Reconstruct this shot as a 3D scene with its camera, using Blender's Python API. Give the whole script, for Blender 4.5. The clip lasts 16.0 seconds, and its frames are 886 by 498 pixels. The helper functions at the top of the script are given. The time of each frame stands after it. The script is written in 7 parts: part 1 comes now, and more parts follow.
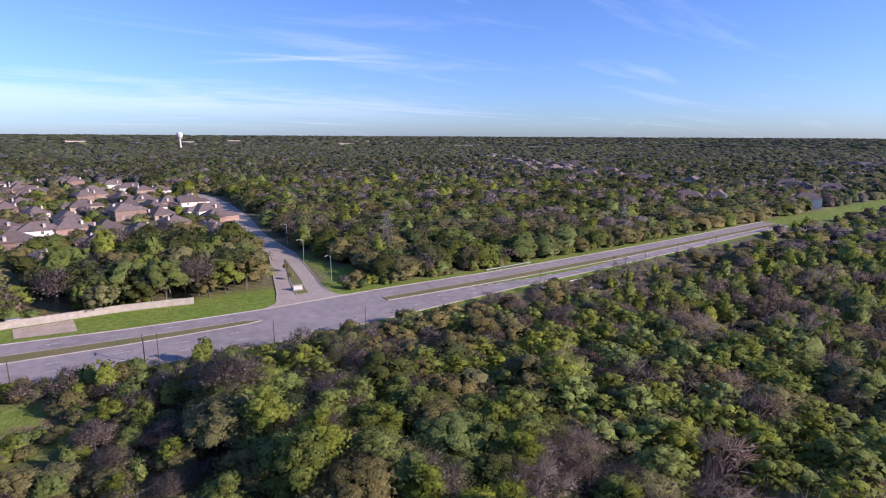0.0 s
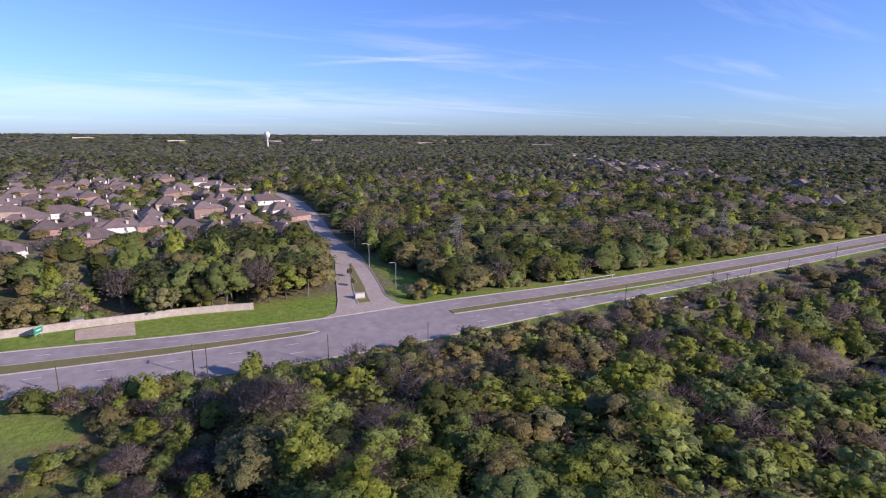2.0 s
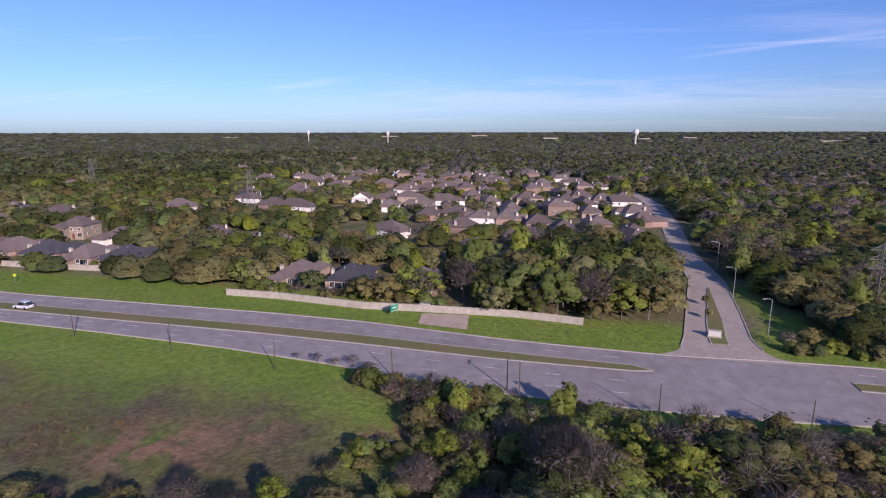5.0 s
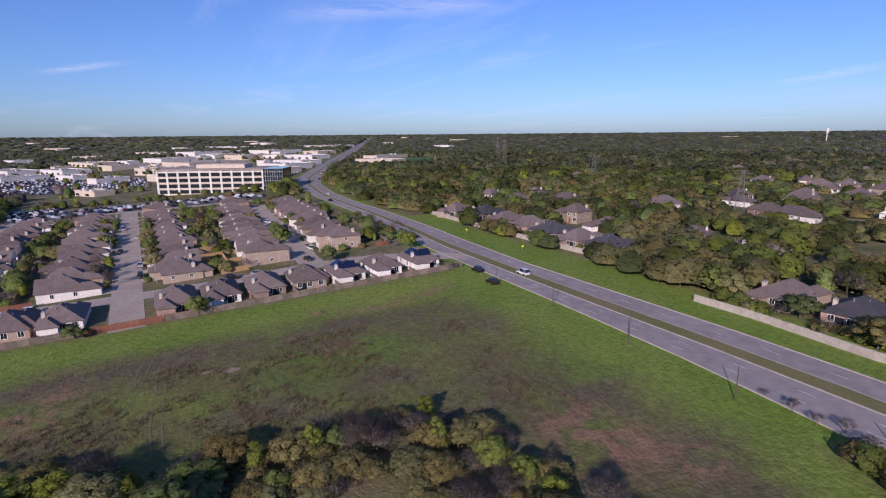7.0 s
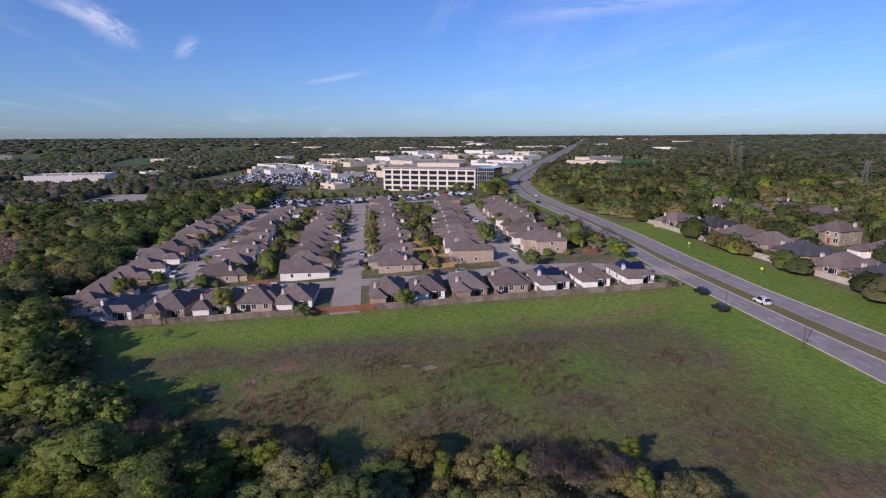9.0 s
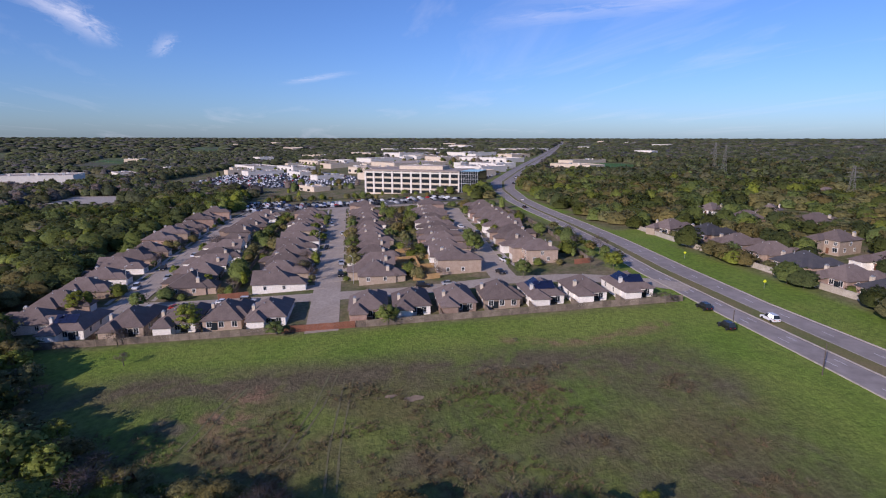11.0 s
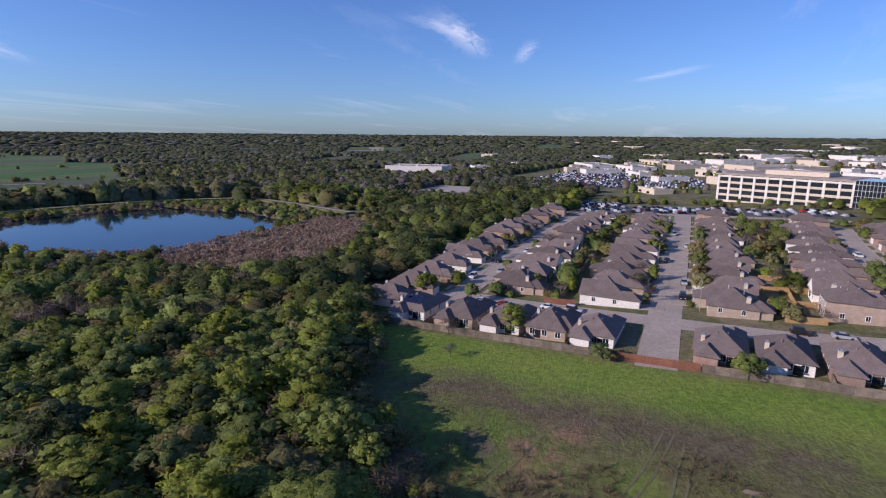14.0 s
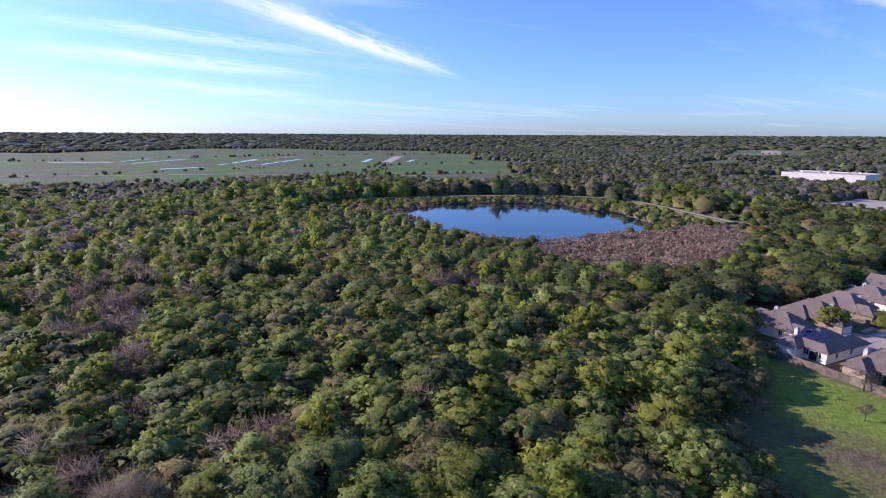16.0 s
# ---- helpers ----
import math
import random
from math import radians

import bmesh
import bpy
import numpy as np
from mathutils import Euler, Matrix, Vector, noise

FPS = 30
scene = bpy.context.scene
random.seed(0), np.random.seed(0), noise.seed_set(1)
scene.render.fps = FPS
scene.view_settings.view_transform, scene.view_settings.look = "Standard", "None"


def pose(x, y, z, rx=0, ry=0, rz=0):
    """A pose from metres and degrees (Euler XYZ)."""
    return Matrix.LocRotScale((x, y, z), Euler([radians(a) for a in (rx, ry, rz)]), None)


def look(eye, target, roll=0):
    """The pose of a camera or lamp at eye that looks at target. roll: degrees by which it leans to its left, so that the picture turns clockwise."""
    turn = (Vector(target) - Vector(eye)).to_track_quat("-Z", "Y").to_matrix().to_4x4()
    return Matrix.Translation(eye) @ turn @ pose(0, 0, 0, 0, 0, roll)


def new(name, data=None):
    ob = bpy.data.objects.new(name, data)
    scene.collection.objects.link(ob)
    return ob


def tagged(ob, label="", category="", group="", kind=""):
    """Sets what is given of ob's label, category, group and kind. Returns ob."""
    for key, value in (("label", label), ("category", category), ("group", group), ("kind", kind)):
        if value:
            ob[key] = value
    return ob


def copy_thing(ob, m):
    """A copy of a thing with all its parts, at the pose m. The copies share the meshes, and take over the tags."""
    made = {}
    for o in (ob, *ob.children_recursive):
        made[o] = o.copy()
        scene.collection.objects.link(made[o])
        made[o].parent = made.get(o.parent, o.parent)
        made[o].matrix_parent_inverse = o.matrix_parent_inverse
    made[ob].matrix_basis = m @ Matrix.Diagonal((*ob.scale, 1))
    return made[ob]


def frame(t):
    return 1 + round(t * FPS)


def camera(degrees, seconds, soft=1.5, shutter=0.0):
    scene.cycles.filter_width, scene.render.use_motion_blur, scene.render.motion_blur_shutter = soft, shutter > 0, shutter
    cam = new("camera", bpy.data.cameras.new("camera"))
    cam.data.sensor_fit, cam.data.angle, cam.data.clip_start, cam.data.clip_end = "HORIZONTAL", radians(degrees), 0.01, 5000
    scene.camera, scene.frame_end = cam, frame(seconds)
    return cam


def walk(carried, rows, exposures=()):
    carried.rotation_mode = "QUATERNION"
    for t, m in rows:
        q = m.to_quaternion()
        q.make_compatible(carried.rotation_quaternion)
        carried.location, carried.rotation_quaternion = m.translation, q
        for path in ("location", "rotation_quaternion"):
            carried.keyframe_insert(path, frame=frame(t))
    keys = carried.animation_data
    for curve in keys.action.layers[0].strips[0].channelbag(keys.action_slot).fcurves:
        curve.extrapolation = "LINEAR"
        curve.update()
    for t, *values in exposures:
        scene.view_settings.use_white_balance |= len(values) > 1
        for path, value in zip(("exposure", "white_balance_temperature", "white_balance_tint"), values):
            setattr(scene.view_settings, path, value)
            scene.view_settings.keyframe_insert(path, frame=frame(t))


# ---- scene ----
cam = camera(79.0, 16.0, soft=1.15)
METRES, EYE, TILT, LEAN, TURN = 84.0, 50.0, 1.19, 3.67, -36.1
ROWS = [
    (0.0, 0.0, 0.0, 0.0, 0.91, -13.04, -3.94),
    (0.5, 0.0018, 0.0404, -0.0017, 6.06, -13.42, -3.76),
    (1.0, 0.0053, 0.0823, -0.003, 8.35, -13.58, -3.67),
    (1.5, 0.005, 0.1247, -0.0033, 8.85, -13.64, -3.65),
    (2.0, 0.002, 0.1683, -0.0049, 9.03, -13.66, -3.65),
    (2.5, -0.0065, 0.2141, -0.0074, 12.96, -13.92, -3.51),
    (3.0, -0.0139, 0.2606, -0.0099, 20.08, -14.4, -3.2),
    (3.2, -0.0175, 0.278, -0.0108, 21.7, -14.5, -3.1),
    (5.3, -0.077, 0.396, -0.0175, 52.7, -15.9, -1.15),
    (5.5, -0.0854, 0.4024, -0.0191, 57.55, -16.02, -0.82),
    (6.0, -0.1064, 0.413, -0.0255, 71.08, -16.08, 0.25),
    (6.5, -0.1273, 0.4163, -0.0312, 83.74, -15.92, 1.24),
    (7.0, -0.1448, 0.4136, -0.0369, 94.77, -15.55, 1.95),
    (7.5, -0.1615, 0.4069, -0.0393, 105.91, -15.12, 2.64),
    (8.0, -0.183, 0.4017, -0.0431, 112.81, -14.72, 2.99),
    (8.5, -0.2042, 0.3939, -0.0435, 115.91, -14.54, 3.09),
    (9.0, -0.228, 0.3829, -0.0427, 116.65, -14.49, 3.05),
    (11.5, -0.3807, 0.2845, -0.0439, 114.54, -14.42, 2.45),
    (12.0, -0.4148, 0.2552, -0.0445, 115.15, -14.39, 2.38),
    (12.5, -0.4451, 0.2225, -0.0462, 120.6, -14.19, 2.51),
    (13.0, -0.465, 0.1892, -0.0481, 128.38, -13.87, 2.71),
    (13.5, -0.4798, 0.1593, -0.0531, 140.53, -13.28, 3.07),
    (14.0, -0.4852, 0.1379, -0.057, 149.27, -12.76, 3.28),
    (14.5, -0.4827, 0.1211, -0.0601, 156.87, -12.25, 3.43),
    (15.0, -0.4747, 0.1096, -0.0615, 165.15, -11.71, 3.48),
    (15.5, -0.4664, 0.1012, -0.0634, 175.46, -11.03, 3.4),
    (16.0, -0.4569, 0.0986, -0.0636, 187.17, -10.33, 3.2),
]
walk(cam, [(t, pose(0, 0, EYE, TILT, LEAN, TURN) @ pose(METRES * x, METRES * y, METRES * z, 90 + pitch, roll, yaw)) for t, x, y, z, yaw, pitch, roll in ROWS],
     [(0.0, 0.70, 6190, 31), (3.0, 0.54, 6190, 33), (5.5, 0.22, 6190, 33), (6.5, 0.10, 6160, 32), (7.5, 0.08, 6130, 30), (12.5, 0.10, 6130, 26), (14.5, 0.33, 6130, 26), (16.0, 0.80, 6010, 31)])

# ---------------------------------------------------------------- world, sun
SUN_EL, SUN_AZ = 22.5, 140.0
world = bpy.data.worlds.new("world")
scene.world = world
world.use_nodes = True
wt = world.node_tree
wt.nodes.clear()
w_out = wt.nodes.new("ShaderNodeOutputWorld")
w_bg = wt.nodes.new("ShaderNodeBackground")
w_sky = wt.nodes.new("ShaderNodeTexSky")
w_sky.sky_type = "NISHITA"
w_sky.sun_disc = False
w_sky.sun_elevation, w_sky.sun_rotation = radians(SUN_EL), radians(SUN_AZ)
w_sky.air_density, w_sky.dust_density, w_sky.ozone_density = 1.0, 0.5, 4.0
w_bg.inputs["Strength"].default_value = 0.091
# thin wisps of cirrus, drawn on a flat layer high above
w_co = wt.nodes.new("ShaderNodeTexCoord")
w_sep = wt.nodes.new("ShaderNodeSeparateXYZ")
wt.links.new(w_co.outputs["Generated"], w_sep.inputs[0])


def w_math(op, a, b=None):
    n = wt.nodes.new("ShaderNodeMath")
    n.operation = op
    for i, v in enumerate((a, b)):
        if v is None:
            continue
        if isinstance(v, (int, float)):
            n.inputs[i].default_value = v
        else:
            wt.links.new(v, n.inputs[i])
    return n.outputs[0]


w_z = w_math("ADD", w_math("MAXIMUM", w_sep.outputs["Z"], 0.0), 0.06)
w_comb = wt.nodes.new("ShaderNodeCombineXYZ")
wt.links.new(w_math("DIVIDE", w_sep.outputs["X"], w_z), w_comb.inputs[0])
wt.links.new(w_math("DIVIDE", w_sep.outputs["Y"], w_z), w_comb.inputs[1])
w_map = wt.nodes.new("ShaderNodeMapping")
w_map.inputs["Rotation"].default_value = (0, 0, radians(35))
w_map.inputs["Scale"].default_value = (0.28, 1.0, 1.0)
wt.links.new(w_comb.outputs[0], w_map.inputs[0])
w_noise = wt.nodes.new("ShaderNodeTexNoise")
w_noise.inputs["Scale"].default_value = 0.85
w_noise.inputs["Detail"].default_value = 7.0
w_noise.inputs["Roughness"].default_value = 0.62
w_noise.inputs["Distortion"].default_value = 0.7
wt.links.new(w_map.outputs[0], w_noise.inputs[0])
w_ramp = wt.nodes.new("ShaderNodeMapRange")
w_ramp.inputs[1].default_value, w_ramp.inputs[2].default_value = 0.55, 0.85
wt.links.new(w_noise.outputs[0], w_ramp.inputs[0])
w_mix = wt.nodes.new("ShaderNodeMixRGB")
w_mix.inputs[2].default_value = (9.0, 9.3, 9.8, 1)


def streak(x0, y0, x1, y1, wide, strength, fine=3.0):
    """One feathery streak of cirrus between two points of the high layer."""
    mp = wt.nodes.new("ShaderNodeMapping")
    mp.vector_type = "TEXTURE"
    mp.inputs["Location"].default_value = (x0, y0, 0)
    mp.inputs["Rotation"].default_value = (0, 0, math.atan2(y1 - y0, x1 - x0))
    mp.inputs["Scale"].default_value = (math.hypot(x1 - x0, y1 - y0), wide, 1)
    wt.links.new(w_comb.outputs[0], mp.inputs[0])
    n = wt.nodes.new("ShaderNodeTexNoise")
    n.inputs["Scale"].default_value = fine
    n.inputs["Detail"].default_value = 9.0
    n.inputs["Roughness"].default_value = 0.65
    n.inputs["Distortion"].default_value = 0.6
    sq = wt.nodes.new("ShaderNodeMapping")
    sq.inputs["Scale"].default_value = (2.6, 0.75, 1)
    wt.links.new(mp.outputs[0], sq.inputs[0])
    wt.links.new(sq.outputs[0], n.inputs[0])
    sp = wt.nodes.new("ShaderNodeSeparateXYZ")
    wt.links.new(mp.outputs[0], sp.inputs[0])
    q = w_math("ADD", sp.outputs["Y"], w_math("MULTIPLY", w_math("SUBTRACT", n.outputs[0], 0.5), 2.2))
    across = w_math("MAXIMUM", w_math("SUBTRACT", 1.0, w_math("MULTIPLY", q, q)), 0.0)
    across = w_math("MULTIPLY", across, across)
    s = sp.outputs["X"]
    along = w_math("MAXIMUM", w_math("MULTIPLY", w_math("MULTIPLY", s, w_math("SUBTRACT", 1.0, s)), 4.0), 0.0)
    k = w_math("MULTIPLY", w_math("MULTIPLY", across, w_math("MULTIPLY", along, along)), w_math("MULTIPLY", w_math("SUBTRACT", n.outputs[0], 0.22), strength * 1.9))
    return w_math("MAXIMUM", k, 0.0)


cover = w_math("MULTIPLY", w_ramp.outputs[0], 0.26)
for st in ((0.4, -2.85, -3.5, -5.65, 0.2, 0.8), (0.2, -3.1, -3.0, -5.4, 0.5, 0.3), (1.3, -5.4, -2.2, -6.2, 0.5, 0.55), (1.0, -4.4, -2.0, -5.0, 0.3, 0.45), (0.8, -6.9, -2.6, -8.0, 0.6, 0.4), (-3.1, -1.45, -5.0, -1.72, 0.16, 0.55), (-3.2, -1.75, -4.4, -1.45, 0.14, 0.4),
           (-4.2, -1.05, -5.3, -1.5, 0.09, 0.45), (-6.7, -0.6, -5.6, 0.3, 0.16, 0.4), (1.0, 5.7, 2.8, 4.1, 0.14, 0.25), (0.9, 5.1, 3.2, 4.5, 0.12, 0.22), (-3.9, 0.9, -2.8, 2.3, 0.22, 0.3), (-3.2, 0.8, -2.9, 2.4, 0.2, 0.25), (-3.8, 6.9, -1.9, 6.0, 0.3, 0.3), (-6.0, 9.0, 8.0, 8.6, 2.6, 0.3)):
    cover = w_math("ADD", cover, streak(*st))
wt.links.new(w_math("MINIMUM", cover, 0.9), w_mix.inputs[0])
w_blue = wt.nodes.new("ShaderNodeMixRGB")
w_blue.blend_type = "MULTIPLY"
w_blue.inputs[0].default_value = 1.0
w_blue.inputs[2].default_value = (0.72, 0.965, 1.30, 1)
wt.links.new(w_sky.outputs[0], w_blue.inputs[1])
wt.links.new(w_blue.outputs[0], w_mix.inputs[1])
wt.links.new(w_mix.outputs[0], w_bg.inputs[0])
wt.links.new(w_bg.outputs[0], w_out.inputs[0])

sun_az, sun_el = radians(SUN_AZ), radians(SUN_EL)
SUN_DIR = Vector((math.sin(sun_az) * math.cos(sun_el), math.cos(sun_az) * math.cos(sun_el), math.sin(sun_el)))
sun = new("sun", bpy.data.lights.new("sun", "SUN"))
sun.data.energy, sun.data.angle, sun.data.color = 4.15, radians(0.6), (1.0, 0.90, 0.76)
sun.matrix_world = look(SUN_DIR * 100, (0, 0, 0))


# ---------------------------------------------------------------- materials
def mat(name, col, rough=0.85, metal=0.0, col2=None, scale=1.0, fine=None, bump=0.0, spec=0.3, rand=0.0, tint=0.0, hue=0.0, leafy=0.0, gap=0.22, mottle=None, depth=0.1):
    """col to col2 by noise of that scale (per metre), a finer noise on top, bump, and a change of value from object to object."""
    m = bpy.data.materials.new(name)
    m.use_nodes = True
    nt = m.node_tree
    p = nt.nodes["Principled BSDF"]
    p.inputs["Roughness"].default_value = rough
    p.inputs["Metallic"].default_value = metal
    p.inputs["Specular IOR Level"].default_value = spec
    geo = nt.nodes.new("ShaderNodeNewGeometry")

    def noise_at(s, detail=4.0):
        n = nt.nodes.new("ShaderNodeTexNoise")
        n.inputs["Scale"].default_value = s
        n.inputs["Detail"].default_value = detail
        n.inputs["Roughness"].default_value = 0.6
        nt.links.new(geo.outputs["Position"], n.inputs["Vector"])
        return n.outputs[0]

    def mr(v, lo, hi, a=0.0, b=1.0):
        n = nt.nodes.new("ShaderNodeMapRange")
        for i, k in enumerate((lo, hi, a, b)):
            n.inputs[i + 1].default_value = k
        nt.links.new(v, n.inputs[0])
        return n.outputs[0]

    def mix(f, a, b, kind="MIX"):
        n = nt.nodes.new("ShaderNodeMixRGB")
        n.blend_type = kind
        for i, v in enumerate((f, a, b)):
            if isinstance(v, (int, float)):
                n.inputs[i].default_value = v
            elif isinstance(v, tuple):
                n.inputs[i].default_value = (*v, 1) if len(v) == 3 else v
            else:
                nt.links.new(v, n.inputs[i])
        return n.outputs[0]

    c = col
    if col2:
        c = mix(mr(noise_at(scale), 0.35, 0.65), col, col2)
    if fine:
        k = mr(noise_at(fine, 3.0), 0.3, 0.7, 0.84, 1.16)
        g = nt.nodes.new("ShaderNodeCombineXYZ")
        for i in range(3):
            nt.links.new(k, g.inputs[i])
        c = mix(1.0, c if not isinstance(c, tuple) else c, g.outputs[0], "MULTIPLY")
    if rand or tint or hue:
        hsv = nt.nodes.new("ShaderNodeHueSaturation")
        info = nt.nodes.new("ShaderNodeObjectInfo")
        r = info.outputs["Random"]
        if tint:
            at = nt.nodes.new("ShaderNodeAttribute")
            at.attribute_name = "tint"
            add = nt.nodes.new("ShaderNodeMath")
            add.operation = "ADD"
            nt.links.new(r, add.inputs[0])
            nt.links.new(at.outputs["Fac"], add.inputs[1])
            fr = nt.nodes.new("ShaderNodeMath")
            fr.operation = "FRACT"
            nt.links.new(add.outputs[0], fr.inputs[0])
            r = fr.outputs[0]
        nt.links.new(mr(r, 0, 1, 1 - max(rand, tint), 1 + max(rand, tint)), hsv.inputs["Value"])
        if hue:
            mul = nt.nodes.new("ShaderNodeMath")
            mul.operation = "MULTIPLY"
            mul.inputs[1].default_value = 7.31
            nt.links.new(r, mul.inputs[0])
            fr2 = nt.nodes.new("ShaderNodeMath")
            fr2.operation = "FRACT"
            nt.links.new(mul.outputs[0], fr2.inputs[0])
            nt.links.new(mr(fr2.outputs[0], 0, 1, 0.5 - hue, 0.5 + hue), hsv.inputs["Hue"])
            nt.links.new(mr(fr2.outputs[0], 0, 1, 1.14, 0.92), hsv.inputs["Saturation"])
        if isinstance(c, tuple):
            hsv.inputs["Color"].default_value = (*c, 1)
        else:
            nt.links.new(c, hsv.inputs["Color"])
        c = hsv.outputs[0]
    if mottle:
        # tufts of leaves, and the shade of the gaps between them painted as dark mottle
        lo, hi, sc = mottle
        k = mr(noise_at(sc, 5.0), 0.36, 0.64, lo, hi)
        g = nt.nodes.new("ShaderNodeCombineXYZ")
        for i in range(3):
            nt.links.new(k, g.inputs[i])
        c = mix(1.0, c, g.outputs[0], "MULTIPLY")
    if leafy:
        # each spray of leaves a little lighter or darker than the next
        k = mr(geo.outputs["Random Per Island"], 0, 1, 0.74, 1.26)
        g = nt.nodes.new("ShaderNodeCombineXYZ")
        for i in range(3):
            nt.links.new(k, g.inputs[i])
        c = mix(1.0, c, g.outputs[0], "MULTIPLY")
    if isinstance(c, tuple):
        p.inputs["Base Color"].default_value = (*c, 1)
    else:
        nt.links.new(c, p.inputs["Base Color"])
    if bump:
        b = nt.nodes.new("ShaderNodeBump")
        b.inputs["Strength"].default_value = bump
        b.inputs["Distance"].default_value = depth
        nt.links.new(noise_at((fine or scale) * 1.5), b.inputs["Height"])
        nt.links.new(b.outputs[0], p.inputs["Normal"])
    if leafy:
        t = nt.nodes.new("ShaderNodeBsdfTranslucent")
        if isinstance(c, tuple):
            t.inputs[0].default_value = (*c, 1)
        else:
            nt.links.new(c, t.inputs[0])
        ms = nt.nodes.new("ShaderNodeMixShader")
        ms.inputs[0].default_value = leafy
        nt.links.new(p.outputs[0], ms.inputs[1])
        nt.links.new(t.outputs[0], ms.inputs[2])
        # a spray is a cluster of leaves with gaps between them
        clear = nt.nodes.new("ShaderNodeBsdfTransparent")
        mg = nt.nodes.new("ShaderNodeMixShader")
        mg.inputs[0].default_value = gap
        nt.links.new(ms.outputs[0], mg.inputs[1])
        nt.links.new(clear.outputs[0], mg.inputs[2])
        nt.links.new(mg.outputs[0], nt.nodes["Material Output"].inputs[0])
    return m


M = {}
M["concrete_road"] = mat("concrete_road", (0.245, 0.215, 0.20), 0.85, col2=(0.285, 0.25, 0.235), scale=0.05, fine=0.35)
M["street"] = mat("street_concrete", (0.33, 0.275, 0.225), 0.85, col2=(0.385, 0.325, 0.27), scale=0.12, fine=1.3, bump=0.1)
M["asphalt"] = mat("asphalt", (0.075, 0.075, 0.08), 0.9, col2=(0.11, 0.108, 0.11), scale=0.06, fine=0.8, bump=0.1)
M["kerb"] = mat("kerb_concrete", (0.42, 0.375, 0.32), 0.85, col2=(0.34, 0.30, 0.26), scale=0.5, fine=3)
M["paint"] = mat("road_paint", (0.75, 0.75, 0.74), 0.6, col2=(0.5, 0.48, 0.47), scale=2.0)
M["verge"] = mat("verge_grass", (0.075, 0.125, 0.026), 0.95, col2=(0.11, 0.15, 0.035), scale=0.12, fine=2.2, bump=0.4)
M["median"] = mat("median_grass", (0.185, 0.15, 0.07), 0.95, col2=(0.13, 0.14, 0.045), scale=0.1, fine=2.0, bump=0.4)
M["lawn"] = mat("lawn", (0.10, 0.115, 0.035), 0.95, col2=(0.17, 0.14, 0.07), scale=0.1, fine=1.5, bump=0.4)
M["roof"] = mat("shingle_roof", (0.132, 0.101, 0.09), 0.9, col2=(0.168, 0.13, 0.116), scale=0.5, fine=4.0, bump=0.3, rand=0.22)
M["roof_dark"] = mat("dark_shingle_roof", (0.05, 0.05, 0.058), 0.9, col2=(0.07, 0.066, 0.07), scale=0.5, fine=4.0, bump=0.3, rand=0.2)
M["brick"] = mat("pink_brick", (0.29, 0.205, 0.16), 0.9, col2=(0.35, 0.265, 0.21), scale=0.8, fine=5.0, bump=0.3, rand=0.25, hue=0.02)
M["siding"] = mat("pale_siding", (0.80, 0.76, 0.70), 0.75, col2=(0.74, 0.69, 0.62), scale=0.4, fine=3.0, rand=0.1)
M["trim"] = mat("white_trim", (0.8, 0.79, 0.76), 0.6)
M["glass"] = mat("window_glass", (0.02, 0.025, 0.03), 0.08, spec=0.6)
M["garage"] = mat("garage_door_paint", (0.66, 0.62, 0.56), 0.6, rand=0.1)
M["door"] = mat("front_door", (0.16, 0.07, 0.04), 0.5)
M["solar"] = mat("solar_cells", (0.012, 0.018, 0.05), 0.15, spec=0.6)
M["alu"] = mat("aluminium_frame", (0.55, 0.56, 0.58), 0.35, metal=0.9)
M["fence"] = mat("weathered_fence", (0.205, 0.165, 0.13), 0.9, col2=(0.135, 0.108, 0.085), scale=0.9, fine=5, rand=0.25)
M["fence_red"] = mat("red_stained_fence", (0.24, 0.10, 0.06), 0.85, col2=(0.19, 0.08, 0.05), scale=0.9, fine=5, rand=0.15)
M["fence_gold"] = mat("cedar_fence", (0.42, 0.27, 0.12), 0.85, col2=(0.33, 0.21, 0.10), scale=0.9, fine=5, rand=0.2)
M["stone"] = mat("stone_wall", (0.44, 0.39, 0.32), 0.9, col2=(0.35, 0.30, 0.245), scale=0.7, fine=3, bump=0.5)
M["dirt"] = mat("bare_earth", (0.30, 0.225, 0.155), 0.95, col2=(0.24, 0.175, 0.12), scale=0.5, fine=2.0, bump=0.3)
M["apron"] = mat("dusty_apron", (0.46, 0.36, 0.265), 0.9, col2=(0.38, 0.30, 0.225), scale=0.4, fine=2.0, bump=0.2)
M["wood_pole"] = mat("pole_wood", (0.09, 0.07, 0.055), 0.9, fine=6)
M["steel"] = mat("galvanised_steel", (0.42, 0.43, 0.44), 0.5, metal=0.7)
M["pylon"] = mat("dull_galvanised_lattice", (0.17, 0.165, 0.16), 0.7, metal=0.2)
M["sign_green"] = mat("green_sign", (0.02, 0.22, 0.12), 0.5)
M["sign_yellow"] = mat("yellow_green_sign", (0.55, 0.60, 0.03), 0.5)
M["white"] = mat("white_panel", (0.66, 0.62, 0.57), 0.6, col2=(0.58, 0.55, 0.50), scale=0.3)
M["beige"] = mat("beige_wall", (0.52, 0.43, 0.33), 0.8, col2=(0.56, 0.48, 0.38), scale=0.2, fine=1)
M["flat_roof"] = mat("flat_roof", (0.42, 0.35, 0.29), 0.9, col2=(0.34, 0.28, 0.235), scale=0.05, fine=0.4, rand=0.15)
